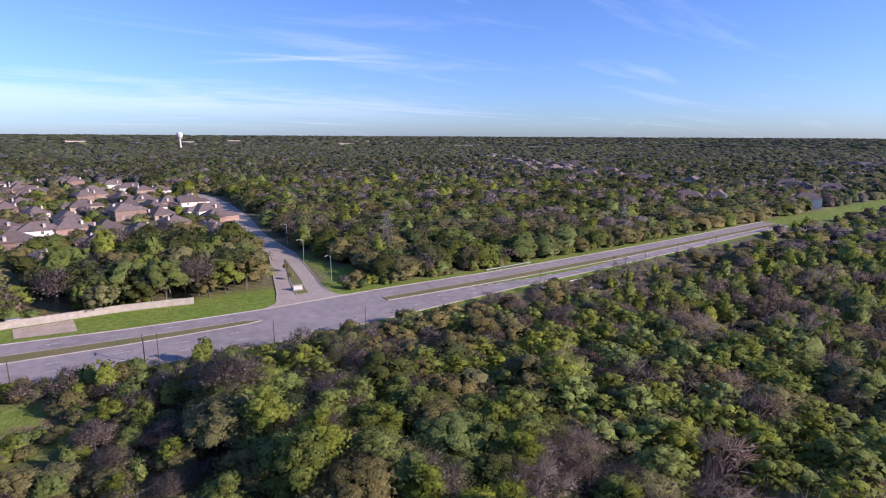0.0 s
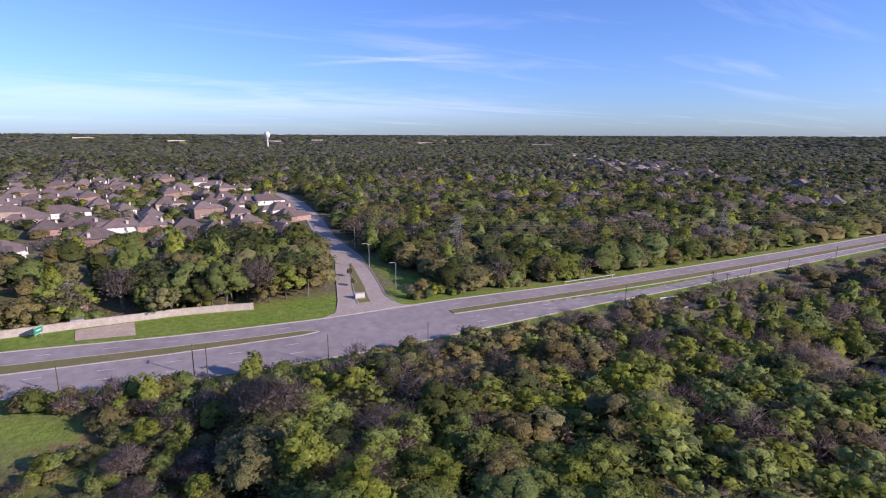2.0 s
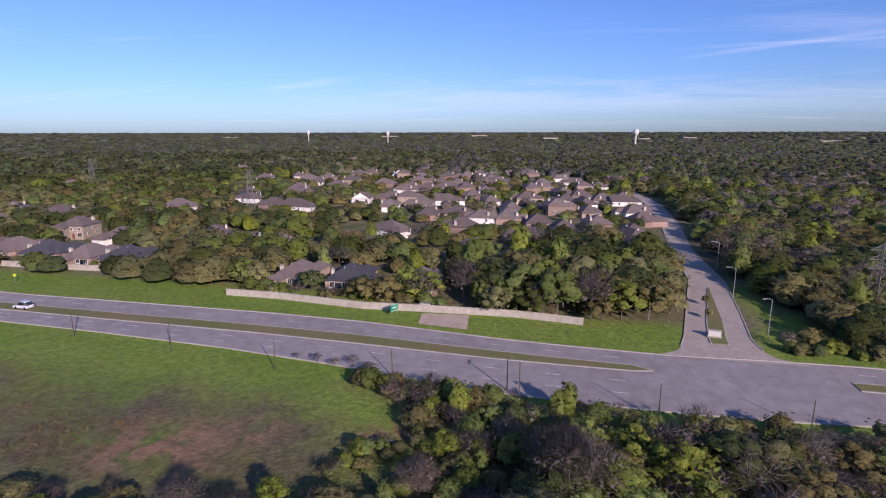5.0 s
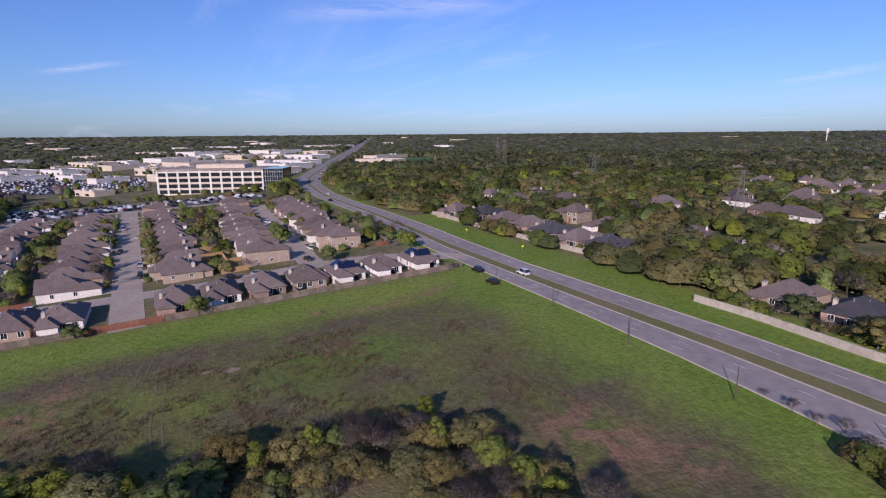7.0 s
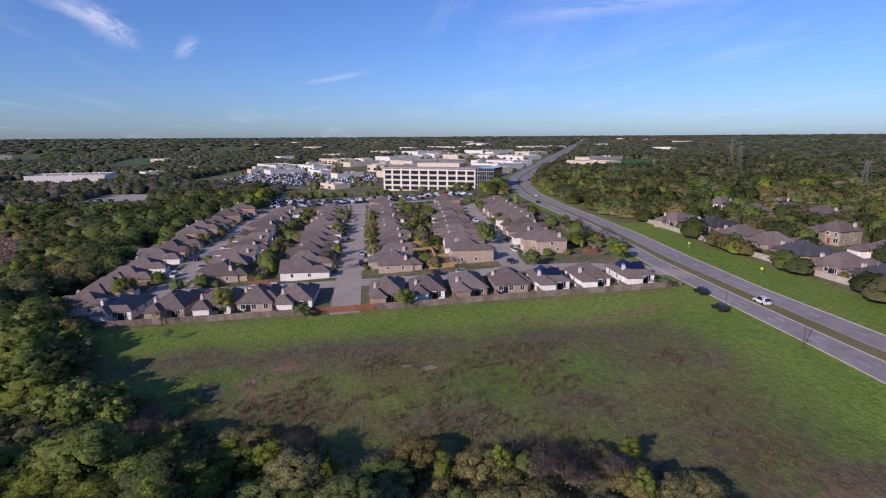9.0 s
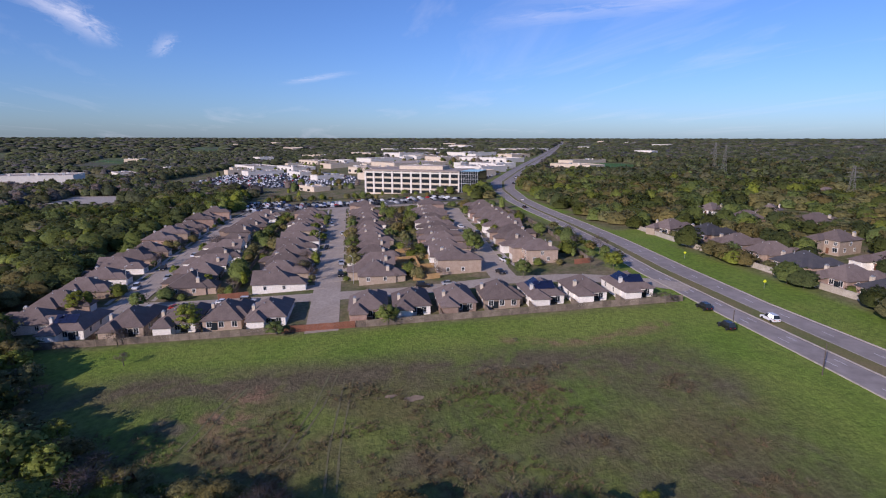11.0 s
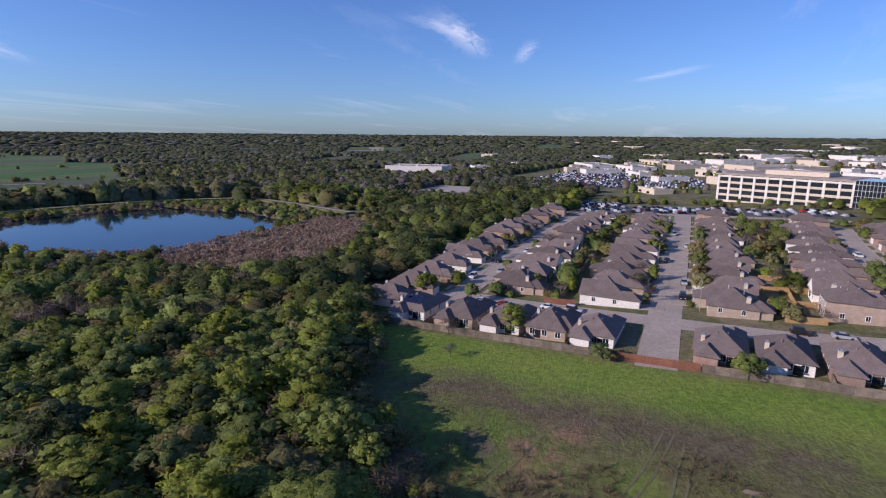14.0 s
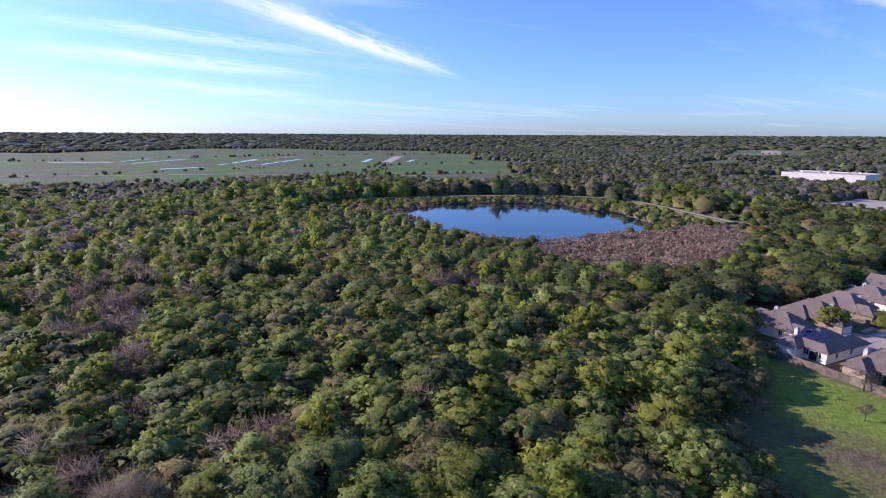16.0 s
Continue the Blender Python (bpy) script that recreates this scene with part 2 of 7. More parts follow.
M["bark"] = mat("bark", (0.10, 0.08, 0.065), 0.95, col2=(0.15, 0.125, 0.105), scale=2.0, fine=8, bump=0.5)
M["tyre"] = mat("tyre", (0.02, 0.02, 0.02), 0.8)
for nm, cc in (("white", (0.78, 0.78, 0.78)), ("silver", (0.42, 0.43, 0.45)), ("black", (0.02, 0.02, 0.022)), ("red", (0.38, 0.03, 0.025)), ("blue", (0.03, 0.06, 0.16))):
    M["car_" + nm] = mat("car_paint_" + nm, cc, 0.25, metal=0.2, spec=0.5)
M["water"] = mat("pond_water", (0.008, 0.02, 0.035), 0.06, spec=0.5)
M["reed"] = mat("dry_reeds", (0.27, 0.185, 0.135), 0.95, col2=(0.36, 0.26, 0.19), scale=0.08, tint=0.25, leafy=0.2)
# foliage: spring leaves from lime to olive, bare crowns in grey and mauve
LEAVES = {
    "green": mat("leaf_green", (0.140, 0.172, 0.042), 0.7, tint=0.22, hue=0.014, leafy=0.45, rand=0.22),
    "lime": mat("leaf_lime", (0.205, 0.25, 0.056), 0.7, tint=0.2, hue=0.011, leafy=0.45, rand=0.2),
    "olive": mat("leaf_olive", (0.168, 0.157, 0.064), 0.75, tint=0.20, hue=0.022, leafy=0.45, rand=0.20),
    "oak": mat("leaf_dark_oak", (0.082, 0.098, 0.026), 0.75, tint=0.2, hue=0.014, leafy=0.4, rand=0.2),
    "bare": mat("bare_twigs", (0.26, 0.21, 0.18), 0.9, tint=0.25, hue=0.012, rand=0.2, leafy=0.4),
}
# the closed inner mass of the crowns, darker than the sprays, gap shade mottled in
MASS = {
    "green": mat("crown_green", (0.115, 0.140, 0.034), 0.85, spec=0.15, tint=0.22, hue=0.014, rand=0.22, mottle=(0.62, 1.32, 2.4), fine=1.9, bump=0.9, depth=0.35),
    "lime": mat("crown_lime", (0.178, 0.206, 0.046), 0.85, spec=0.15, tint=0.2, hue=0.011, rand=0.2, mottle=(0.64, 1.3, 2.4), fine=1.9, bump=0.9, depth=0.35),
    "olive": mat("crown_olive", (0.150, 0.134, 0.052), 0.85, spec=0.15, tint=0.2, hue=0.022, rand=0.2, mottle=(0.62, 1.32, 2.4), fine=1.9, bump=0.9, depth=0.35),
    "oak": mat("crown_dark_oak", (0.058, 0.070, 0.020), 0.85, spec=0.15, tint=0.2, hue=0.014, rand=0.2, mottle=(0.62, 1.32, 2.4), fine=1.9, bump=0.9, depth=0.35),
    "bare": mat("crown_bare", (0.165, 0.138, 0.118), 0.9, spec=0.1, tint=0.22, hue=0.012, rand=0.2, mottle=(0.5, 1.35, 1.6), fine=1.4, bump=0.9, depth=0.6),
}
# thicker canopy of the woods farther off; the grey in its colour imitates haze
HAZED_MASS = {
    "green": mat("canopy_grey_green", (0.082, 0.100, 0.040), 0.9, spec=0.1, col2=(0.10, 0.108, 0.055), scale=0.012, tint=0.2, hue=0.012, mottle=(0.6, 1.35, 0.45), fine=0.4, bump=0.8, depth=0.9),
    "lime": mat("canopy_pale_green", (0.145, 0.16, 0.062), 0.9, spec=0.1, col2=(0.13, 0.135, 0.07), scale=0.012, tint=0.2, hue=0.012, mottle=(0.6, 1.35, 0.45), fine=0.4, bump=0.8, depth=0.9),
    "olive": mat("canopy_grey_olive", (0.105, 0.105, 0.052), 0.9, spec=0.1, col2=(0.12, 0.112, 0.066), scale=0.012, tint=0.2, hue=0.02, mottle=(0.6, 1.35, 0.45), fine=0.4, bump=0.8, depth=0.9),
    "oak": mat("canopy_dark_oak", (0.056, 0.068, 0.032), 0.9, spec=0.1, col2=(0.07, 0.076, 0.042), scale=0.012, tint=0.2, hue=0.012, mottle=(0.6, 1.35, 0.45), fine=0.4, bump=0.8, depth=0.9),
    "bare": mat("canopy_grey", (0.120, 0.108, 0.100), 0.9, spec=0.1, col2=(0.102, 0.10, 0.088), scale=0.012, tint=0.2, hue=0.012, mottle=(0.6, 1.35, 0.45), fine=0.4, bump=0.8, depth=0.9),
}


# ---------------------------------------------------------------- helpers for shapes
def mesh_quads(name, verts, faces, material=None, tint=None, smooth=False, second=None, mass=None):
    """A mesh from arrays of points and of faces that all have three or all have four corners."""
    verts = np.asarray(verts, dtype=np.float32).reshape(-1, 3)
    faces = np.asarray(faces, dtype=np.int32)
    k = faces.shape[1]
    me = bpy.data.meshes.new(name)
    me.vertices.add(len(verts))
    me.vertices.foreach_set("co", verts.ravel())
    me.loops.add(faces.size)
    me.loops.foreach_set("vertex_index", faces.ravel())
    me.polygons.add(len(faces))
    me.polygons.foreach_set("loop_start", np.arange(0, faces.size, k, dtype=np.int32))
    me.polygons.foreach_set("use_smooth", np.full(len(faces), bool(smooth)))
    if tint is not None:
        a = me.attributes.new("tint", "FLOAT", "POINT")
        a.data.foreach_set("value", np.asarray(tint, dtype=np.float32))
    me.update(calc_edges=True)
    if material:
        me.materials.append(material)
    if second:
        me.materials.append(second)
        me.polygons.foreach_set("material_index", np.asarray(mass, dtype=np.int32))
    return me


def part(name, bm, material, parent=None, label=""):
    """Links a bmesh as one mesh object under a thing or a part."""
    me = bpy.data.meshes.new(name)
    bmesh.ops.recalc_face_normals(bm, faces=bm.faces)
    bm.to_mesh(me)
    bm.free()
    me.materials.append(material)
    ob = new(name, me)
    if parent is not None:
        ob.parent = parent
    return tagged(ob, label)


def share(ob, m, parent=None):
    """A further object on the mesh of ob."""
    o = new(ob.name.split(".")[0], ob.data)
    o.parent = parent
    o.matrix_local = m
    return o


def thing(name, label, category, m, group="", kind=""):
    ob = new(name)
    ob.empty_display_size = 0.5
    ob.matrix_world = m
    return tagged(ob, label, category, group, kind)


def box(bm, x0, y0, z0, x1, y1, z1):
    v = [bm.verts.new(p) for p in ((x0, y0, z0), (x1, y0, z0), (x1, y1, z0), (x0, y1, z0), (x0, y0, z1), (x1, y0, z1), (x1, y1, z1), (x0, y1, z1))]
    for f in ((3, 2, 1, 0), (4, 5, 6, 7), (0, 1, 5, 4), (1, 2, 6, 5), (2, 3, 7, 6), (3, 0, 4, 7)):
        bm.faces.new([v[i] for i in f])
    return v


def boxes(*bs):
    bm = bmesh.new()
    for b in bs:
        box(bm, *b)
    return bm


def tube(bm, p, q, r0, r1, n=6):
    p, q = Vector(p), Vector(q)
    t = (q - p).normalized().to_track_quat("Z", "Y")
    a, b = [], []
    for i in range(n):
        d = t @ Vector((math.cos(2 * math.pi * i / n), math.sin(2 * math.pi * i / n), 0))
        a.append(bm.verts.new(p + d * r0))
        b.append(bm.verts.new(q + d * r1))
    for i in range(n):
        bm.faces.new((a[i], a[(i + 1) % n], b[(i + 1) % n], b[i]))
    bm.faces.new(a[::-1])
    bm.faces.new(b)


# ---------------------------------------------------------------- lie of the land
def lie(x, y):
    """Height of the ground: a gentle rise to the north and west, and far hills up to the skyline."""
    x, y = np.asarray(x, float), np.asarray(y, float)
    z = -2.9 + 0.055 * (80 + 160 * np.tanh((y - 80) / 160)) - 0.02 * (-40 + 150 * np.tanh((x + 40) / 150))
    z = z - 4.5 * np.exp(-((x - 165) / 75) ** 2 - ((y - 72) / 36) ** 2)
    r = np.hypot(x, y)
    far = np.clip((r - 1100) / 3700, 0, 1) ** 1.25
    return z + 48 * far * (1 - z / 48)


def lz(x, y):
    return float(lie(x, y))


def inside(poly, x, y):
    x, y = np.asarray(x, float), np.asarray(y, float)
    r = np.zeros(x.shape, bool)
    for (x0, y0), (x1, y1) in zip(poly, poly[1:] + poly[:1]):
        if y0 != y1:
            r ^= ((y0 > y) != (y1 > y)) & (x < (x1 - x0) * (y - y0) / (y1 - y0) + x0)
    return r


def near_line(pts, x, y):
    """Distance to a broken line."""
    x, y = np.asarray(x, float), np.asarray(y, float)
    d = np.full(x.shape, 1e9)
    for (x0, y0), (x1, y1) in zip(pts, pts[1:]):
        dx, dy = x1 - x0, y1 - y0
        t = np.clip(((x - x0) * dx + (y - y0) * dy) / (dx * dx + dy * dy), 0, 1)
        d = np.minimum(d, np.hypot(x - x0 - t * dx, y - y0 - t * dy))
    return d


FIELD = [(-146, -37), (-129, 130), (-70, 128), (-26, 121), (-12, 115), (-3, 108), (-1, 96), (-4, 88), (-20, 84), (-34, 82), (-50, 84), (-62, 76), (-66, 50), (-74, 28), (-86, 7), (-100, -6), (-114, -17)]
POND = [(-166, -310), (-166, -262), (-163, -225), (-172, -186), (-192, -164), (-214, -156), (-232, -172), (-252, -168), (-274, -168), (-290, -187), (-303, -232), (-294, -289), (-258, -312), (-215, -322)]
REEDS = [(-226, -172), (-268, -162), (-303, -168), (-298, -134), (-262, -112), (-225, -100), (-198, -100), (-176, -118), (-172, -160), (-190, -166)]
SUBDIV = [(-147, -38), (-130, 130), (-165, 138), (-260, 142), (-340, 142), (-372, 132), (-402, -25), (-330, -51), (-172, -52)]
INDUSTRY = [(-402, -28), (-372, 130), (-420, 150), (-490, 172), (-600, 226), (-1000, 410), (-1120, 450), (-1150, 200), (-1100, -60), (-1000, -140), (-720, -170), (-640, -150), (-520, -30)]
STORES = [(-880, -400), (-640, -400), (-640, -240), (-880, -220)]
YARD_S = [(-545, -190), (-490, -190), (-480, -140), (-540, -130)]
WETLAND = [(-290, -455), (-225, -540), (-60, -600), (180, -590), (480, -800), (420, -1700), (-300, -1800), (-820, -1350), (-720, -1000), (-600, -700), (-480, -560), (-400, -450)]
PARK = [(65, 147), (80, 146), (79, 168), (76, 184), (72, 196), (68, 178)]
MEADOW_N = [(-62, 226), (-38, 232), (-40, 262), (-72, 258)]
MEADOW_W = [(-800, 360), (-560, 258), (-530, 280), (-560, 420), (-760, 470)]
FAR_FIELDS = [[(-1000, -330), (-1500, -420), (-1500, -520), (-1050, -430)], [(-1300, -650), (-1900, -900), (-1700, -1050), (-1200, -760)], [(-900, -560), (-1150, -640), (-1120, -720), (-860, -620)], [(-1800, -300), (-2500, -420), (-2500, -560), (-1850, -420)]]
LEVEE = [(-130, -398), (-172, -385), (-217, -370), (-269, -354), (-321, -330), (-365, -280), (-350, -228), (-325, -160)]
CREEK = [(140, 64), (144, 75), (164, 76), (170, 66), (152, 62)]

ESTATE_N = [(-262, 166), (-20, 159), (-6, 200), (36, 236), (62, 250), (66, 340), (50, 510), (-160, 510), (-262, 262)]
GROVE = [(-20, 161), (44, 158), (57, 215), (36, 236), (14, 216), (-3, 184)]
GROVE_W = [(-104, 160), (-64, 160), (-62, 196), (-104, 198)]

# edges of the main road by x: north edge, median's north and south edge, south edge
ROAD = [
    (330, 144.5, 138.0, 134.6, 131.0), (292, 143.6, 137.3, 133.9, 130.0), (240, 142.0, 136.2, 132.6, 128.2), (172, 141.5, 135.4, 131.6, 126.2),
    (119, 141.2, 135.2, 131.4, 124.2), (79, 142.3, 135.4, 132.0, 121.2), (61, 142.0, 135.3, 132.4, 119.6), (43, 141.0, 135.0, 132.6, 118.8),
    (20, 141.8, 135.9, 132.6, 119.0), (6, 142.7, 136.7, 132.8, 119.8), (-25, 146.0, 139.0, 134.4, 124.3), (-49, 146.9, 139.6, 135.3, 127.0),
    (-85, 146.7, 139.8, 135.6, 129.2), (-122, 146.6, 140.6, 136.4, 130.6), (-160, 149.3, 142.2, 138.4, 132.6), (-202, 153.5, 146.8, 143.4, 138.5),
    (-250, 156.5, 150.4, 147.6, 143.5), (-300, 159.0, 152.8, 150.4, 145.5), (-347, 163.5, 157.0, 154.6, 149.5), (-413, 176.8, 169.2, 166.4, 159.5),
    (-480, 199.6, 190.0, 186.8, 177.0), (-600, 256.0, 245.5, 242.0, 231.5), (-1030, 457, 446, 443, 433), (-2250, 1018, 1009, 1006, 998), (-3600, 1628, 1619, 1616, 1608),
]
RX = [r[0] for r in ROAD][::-1]


def road_at(x, k):
    return np.interp(x, RX, [r[k] for r in ROAD][::-1])


# edges of the side street by y: west, east
SIDE = [(141, 40, 70), (144.5, 45.5, 63), (152, 48.2, 62.2), (170, 53.0, 65.6), (197, 60.3, 70.2), (215, 61.6, 70.4), (238, 63.6, 71.2), (281, 69.8, 77.6), (311, 73.0, 81.0), (345, 76.0, 83.5), (380, 77.0, 84.5), (470, 68.0, 75.5)]


def side_at(y, k):
    return np.interp(y, [s[0] for s in SIDE], [s[k] for s in SIDE])


# streets of the south-western estate: broken lines with half widths
STREETS = {
    "main": ([(-138.5, 33.6), (-176, 34.6), (-240, 36.8), (-305, 38.8), (-368, 40.5)], 4.2),
    "front": ([(-178, -30), (-173.5, -8), (-169, 30), (-165, 60), (-166, 90), (-161, 112), (-150, 128), (-140, 137)], 4.1),
    "west": ([(-176, -24.5), (-222, -24.5), (-290, -23), (-340, -20), (-384, -14)], 4.0),
    "east": ([(-167, 90.5), (-200, 93), (-250, 99), (-285, 102), (-330, 108)], 4.2),
    "back": ([(-398, -22), (-386, -5), (-372, 40), (-358, 108), (-345, 128)], 4.2),
}

# ---------------------------------------------------------------- ground sheet
def steps(*spans):
    out = []
    for a, b, d in spans:
        out += list(np.arange(a, b, d))
    return np.array(out)


def outward(a, n=34, end=5200.0):
    return a + (end - a) * (np.linspace(0, 1, n + 1)[1:] ** 2.2)


gx = np.concatenate([-outward(420)[::-1], steps((-420, -152, 6), (-152, 24, 2.2), (24, 361, 6)), outward(361)])
gy = np.concatenate([-outward(420)[::-1], steps((-420, -48, 6), (-48, 132, 2.2), (132, 361, 6)), outward(361)])
GX, GY = np.meshgrid(gx, gy)
GZ = lie(GX, GY)
pond_in = inside(POND, GX, GY)
GZ = GZ - np.where(pond_in, 2.0, 0.0) - np.where(inside(CREEK, GX, GY), 2.2, 0.0)
nx, ny = len(gx), len(gy)
idx = np.arange(nx * ny).reshape(ny, nx)
gq = np.stack([idx[:-1, :-1], idx[:-1, 1:], idx[1:, 1:], idx[1:, :-1]], -1).reshape(-1, 4)
g_me = mesh_quads("ground", np.stack([GX, GY, GZ], -1), gq, smooth=True)
field_in = inside(FIELD, GX, GY)
edge_d = near_line(FIELD + FIELD[:1], GX, GY)
g_field = np.where(field_in, np.clip(0.5 + edge_d / 6, 0, 1), np.clip(0.5 - edge_d / 6, 0, 1))
g_mead = (np.any([inside(f, GX, GY) for f in FAR_FIELDS], axis=0) | inside(WETLAND, GX, GY) | inside(MEADOW_N, GX, GY) | inside(MEADOW_W, GX, GY)).astype(float)
g_town = (inside(ESTATE_N, GX, GY) | inside(SUBDIV, GX, GY) | inside(INDUSTRY, GX, GY) | inside(STORES, GX, GY) | inside(YARD_S, GX, GY)).astype(float)
ver = (GY > road_at(GX, 4) - 6) & (GY < road_at(GX, 1) + 16) & (GX < 60) & (GX > -225) | (GY > road_at(GX, 4) - 3) & (GY < road_at(GX, 1) + 4)
g_verge = (ver | inside(PARK, GX, GY)).astype(float)
# brown weeds lie in the low middle of the field, green grass along the fence and the road
low = np.clip((near_line([(-140, -30), (-133, 60), (-127, 130), (-60, 127), (-10, 117)], GX, GY) - 10) / 12, 0, 1)
# a mauve-brown belt of dead weeds, and spots of reddish soil
belt = np.clip(1.25 - near_line([(-118, -4), (-113, 22), (-110, 50), (-108, 75), (-99, 100)], GX, GY) / 9, 0, 1)
for px, py, pr in ((-77, 75, 7), (-62, 88, 10), (-50, 101, 9), (-44, 94, 13), (-30, 101, 9), (-36, 90, 10), (-22, 98, 8), (-90, 100, 8), (-88, 22, 8), (-80, 50, 6)):
    belt = np.maximum(belt, np.clip(1.3 - np.hypot(GX - px, (GY - py) * 0.7) / pr, 0, 1))
soil = np.clip(1.3 - near_line([(-119.6, 76), (-114.5, 86), (-113.5, 94), (-117.6, 114)], GX, GY) / 2.2, 0, 1) * 0.8
for px, py, pr in ((-98, 18.8, 5), (-109, 21, 4), (-45, 94, 7), (-37, 95, 7), (-102, 15.5, 3), (-29, 101, 4), (-7.5, 104.5, 3.5), (-10.5, 101.5, 4)):
    soil = np.maximum(soil, np.clip(1.4 - np.hypot(GX - px, GY - py) / pr, 0, 1))
for nm, val in (("belt", belt), ("soil", soil), ("field", g_field), ("mead", g_mead), ("town", g_town), ("verge", g_verge), ("weeds", low)):
    a = g_me.attributes.new(nm, "FLOAT", "POINT")
    a.data.foreach_set("value", val.astype(np.float32).ravel())


def ground_material():
    m = bpy.data.materials.new("ground")
    m.use_nodes = True
    nt = m.node_tree
    p = nt.nodes["Principled BSDF"]
    p.inputs["Roughness"].default_value = 0.95
    p.inputs["Specular IOR Level"].default_value = 0.15
    geo = nt.nodes.new("ShaderNodeNewGeometry")

    def noise_at(s, lo, hi, detail=5.0, dist=0.0, stretch=None):
        n = nt.nodes.new("ShaderNodeTexNoise")
        n.inputs["Scale"].default_value = s
        n.inputs["Detail"].default_value = detail
        n.inputs["Roughness"].default_value = 0.62
        n.inputs["Distortion"].default_value = dist
        if stretch:
            mp = nt.nodes.new("ShaderNodeMapping")
            mp.inputs["Rotation"].default_value = (0, 0, stretch[0])
            mp.inputs["Scale"].default_value = (stretch[1], stretch[2], 1)
            nt.links.new(geo.outputs["Position"], mp.inputs[0])
            nt.links.new(mp.outputs[0], n.inputs["Vector"])
        else:
            nt.links.new(geo.outputs["Position"], n.inputs["Vector"])
        r = nt.nodes.new("ShaderNodeMapRange")
        r.inputs[1].default_value, r.inputs[2].default_value = lo, hi
        nt.links.new(n.outputs[0], r.inputs[0])
        return r.outputs[0]

    def attr(n):
        a = nt.nodes.new("ShaderNodeAttribute")
        a.attribute_name = n
        return a.outputs["Fac"]

    def mul(a, b):
        n = nt.nodes.new("ShaderNodeMath")
        n.operation = "MULTIPLY"
        for i, v in enumerate((a, b)):
            if isinstance(v, float):
                n.inputs[i].default_value = v
            else:
                nt.links.new(v, n.inputs[i])
        return n.outputs[0]

    def mix(f, a, b, kind="MIX"):
        n = nt.nodes.new("ShaderNodeMixRGB")
        n.blend_type = kind
        for i, v in enumerate((f, a, b)):
            if isinstance(v, (int, float)):
                n.inputs[i].default_value = v
            elif isinstance(v, tuple):
                n.inputs[i].default_value = (*v, 1)
            else:
                nt.links.new(v, n.inputs[i])
        return n.outputs[0]

    floor = mix(noise_at(0.12, 0.35, 0.65), (0.13, 0.132, 0.055), (0.18, 0.15, 0.09))
    grass = mix(noise_at(0.035, 0.4, 0.62), (0.135, 0.208, 0.030), (0.178, 0.225, 0.044))
    brown = mix(noise_at(0.05, 0.4, 0.6), (0.128, 0.115, 0.045), (0.138, 0.108, 0.057))
    brown = mix(noise_at(0.024, 0.44, 0.60, 6.0), brown, (0.112, 0.150, 0.034))
    brown = mix(noise_at(0.06, 0.55, 0.66, 6.0, 0.5), brown, (0.128, 0.10, 0.072))
    rust = mix(noise_at(0.045, 0.62, 0.70, 6.0), brown, (0.20, 0.115, 0.07))
    rust = mix(mul(noise_at(0.30, 0.48, 0.66, 5.0, 0.0, (0.75, 0.35, 1.6)), 0.55), rust, (0.085, 0.08, 0.045))
    weeds = mul(mul(attr("weeds"), noise_at(0.03, 0.26, 0.50, 6.0, 0.8)), 0.88)
    field = mix(weeds, grass, rust)
    field = mix(mul(attr("belt"), noise_at(0.11, 0.34, 0.54, 6.0, 0.6)), field, mix(noise_at(0.35, 0.35, 0.65), (0.105, 0.086, 0.05), (0.138, 0.112, 0.067)))
    field = mix(mul(attr("soil"), noise_at(0.22, 0.40, 0.55, 6.0, 0.6)), field, (0.24, 0.145, 0.088))
    mead = mix(noise_at(1.0, 0.42, 0.55, 4.0, 0.3, (0.5, 0.0016, 0.011)), (0.062, 0.14, 0.04), (0.105, 0.10, 0.075))
    mead = mix(noise_at(1.0, 0.50, 0.62, 4.0, 0.3, (0.4, 0.003, 0.02)), mead, (0.12, 0.165, 0.06))
    lawn = mix(noise_at(0.09, 0.4, 0.6), (0.10, 0.115, 0.04), (0.20, 0.165, 0.10))
    c = mix(attr("field"), floor, field)
    c = mix(attr("mead"), c, mead)
    c = mix(attr("town"), c, lawn)
    c = mix(attr("verge"), c, grass)
    k = noise_at(0.8, 0.25, 0.75, 6.0)
    c = mix(0.75, c, mix(k, (0.45, 0.45, 0.45), (1.5, 1.5, 1.5)), "MULTIPLY")
    nt.links.new(c, p.inputs["Base Color"])
    b = nt.nodes.new("ShaderNodeBump")
    b.inputs["Strength"].default_value = 0.7
    b.inputs["Distance"].default_value = 0.25
    nt.links.new(noise_at(1.6, 0.2, 0.8, 6.0), b.inputs["Height"])
    nt.links.new(b.outputs[0], p.inputs["Normal"])
    return m


g_me.materials.append(ground_material())
tagged(new("ground", g_me), "rolling ground of rough grass, brown weeds and woodland floor", "ground", kind="structure")


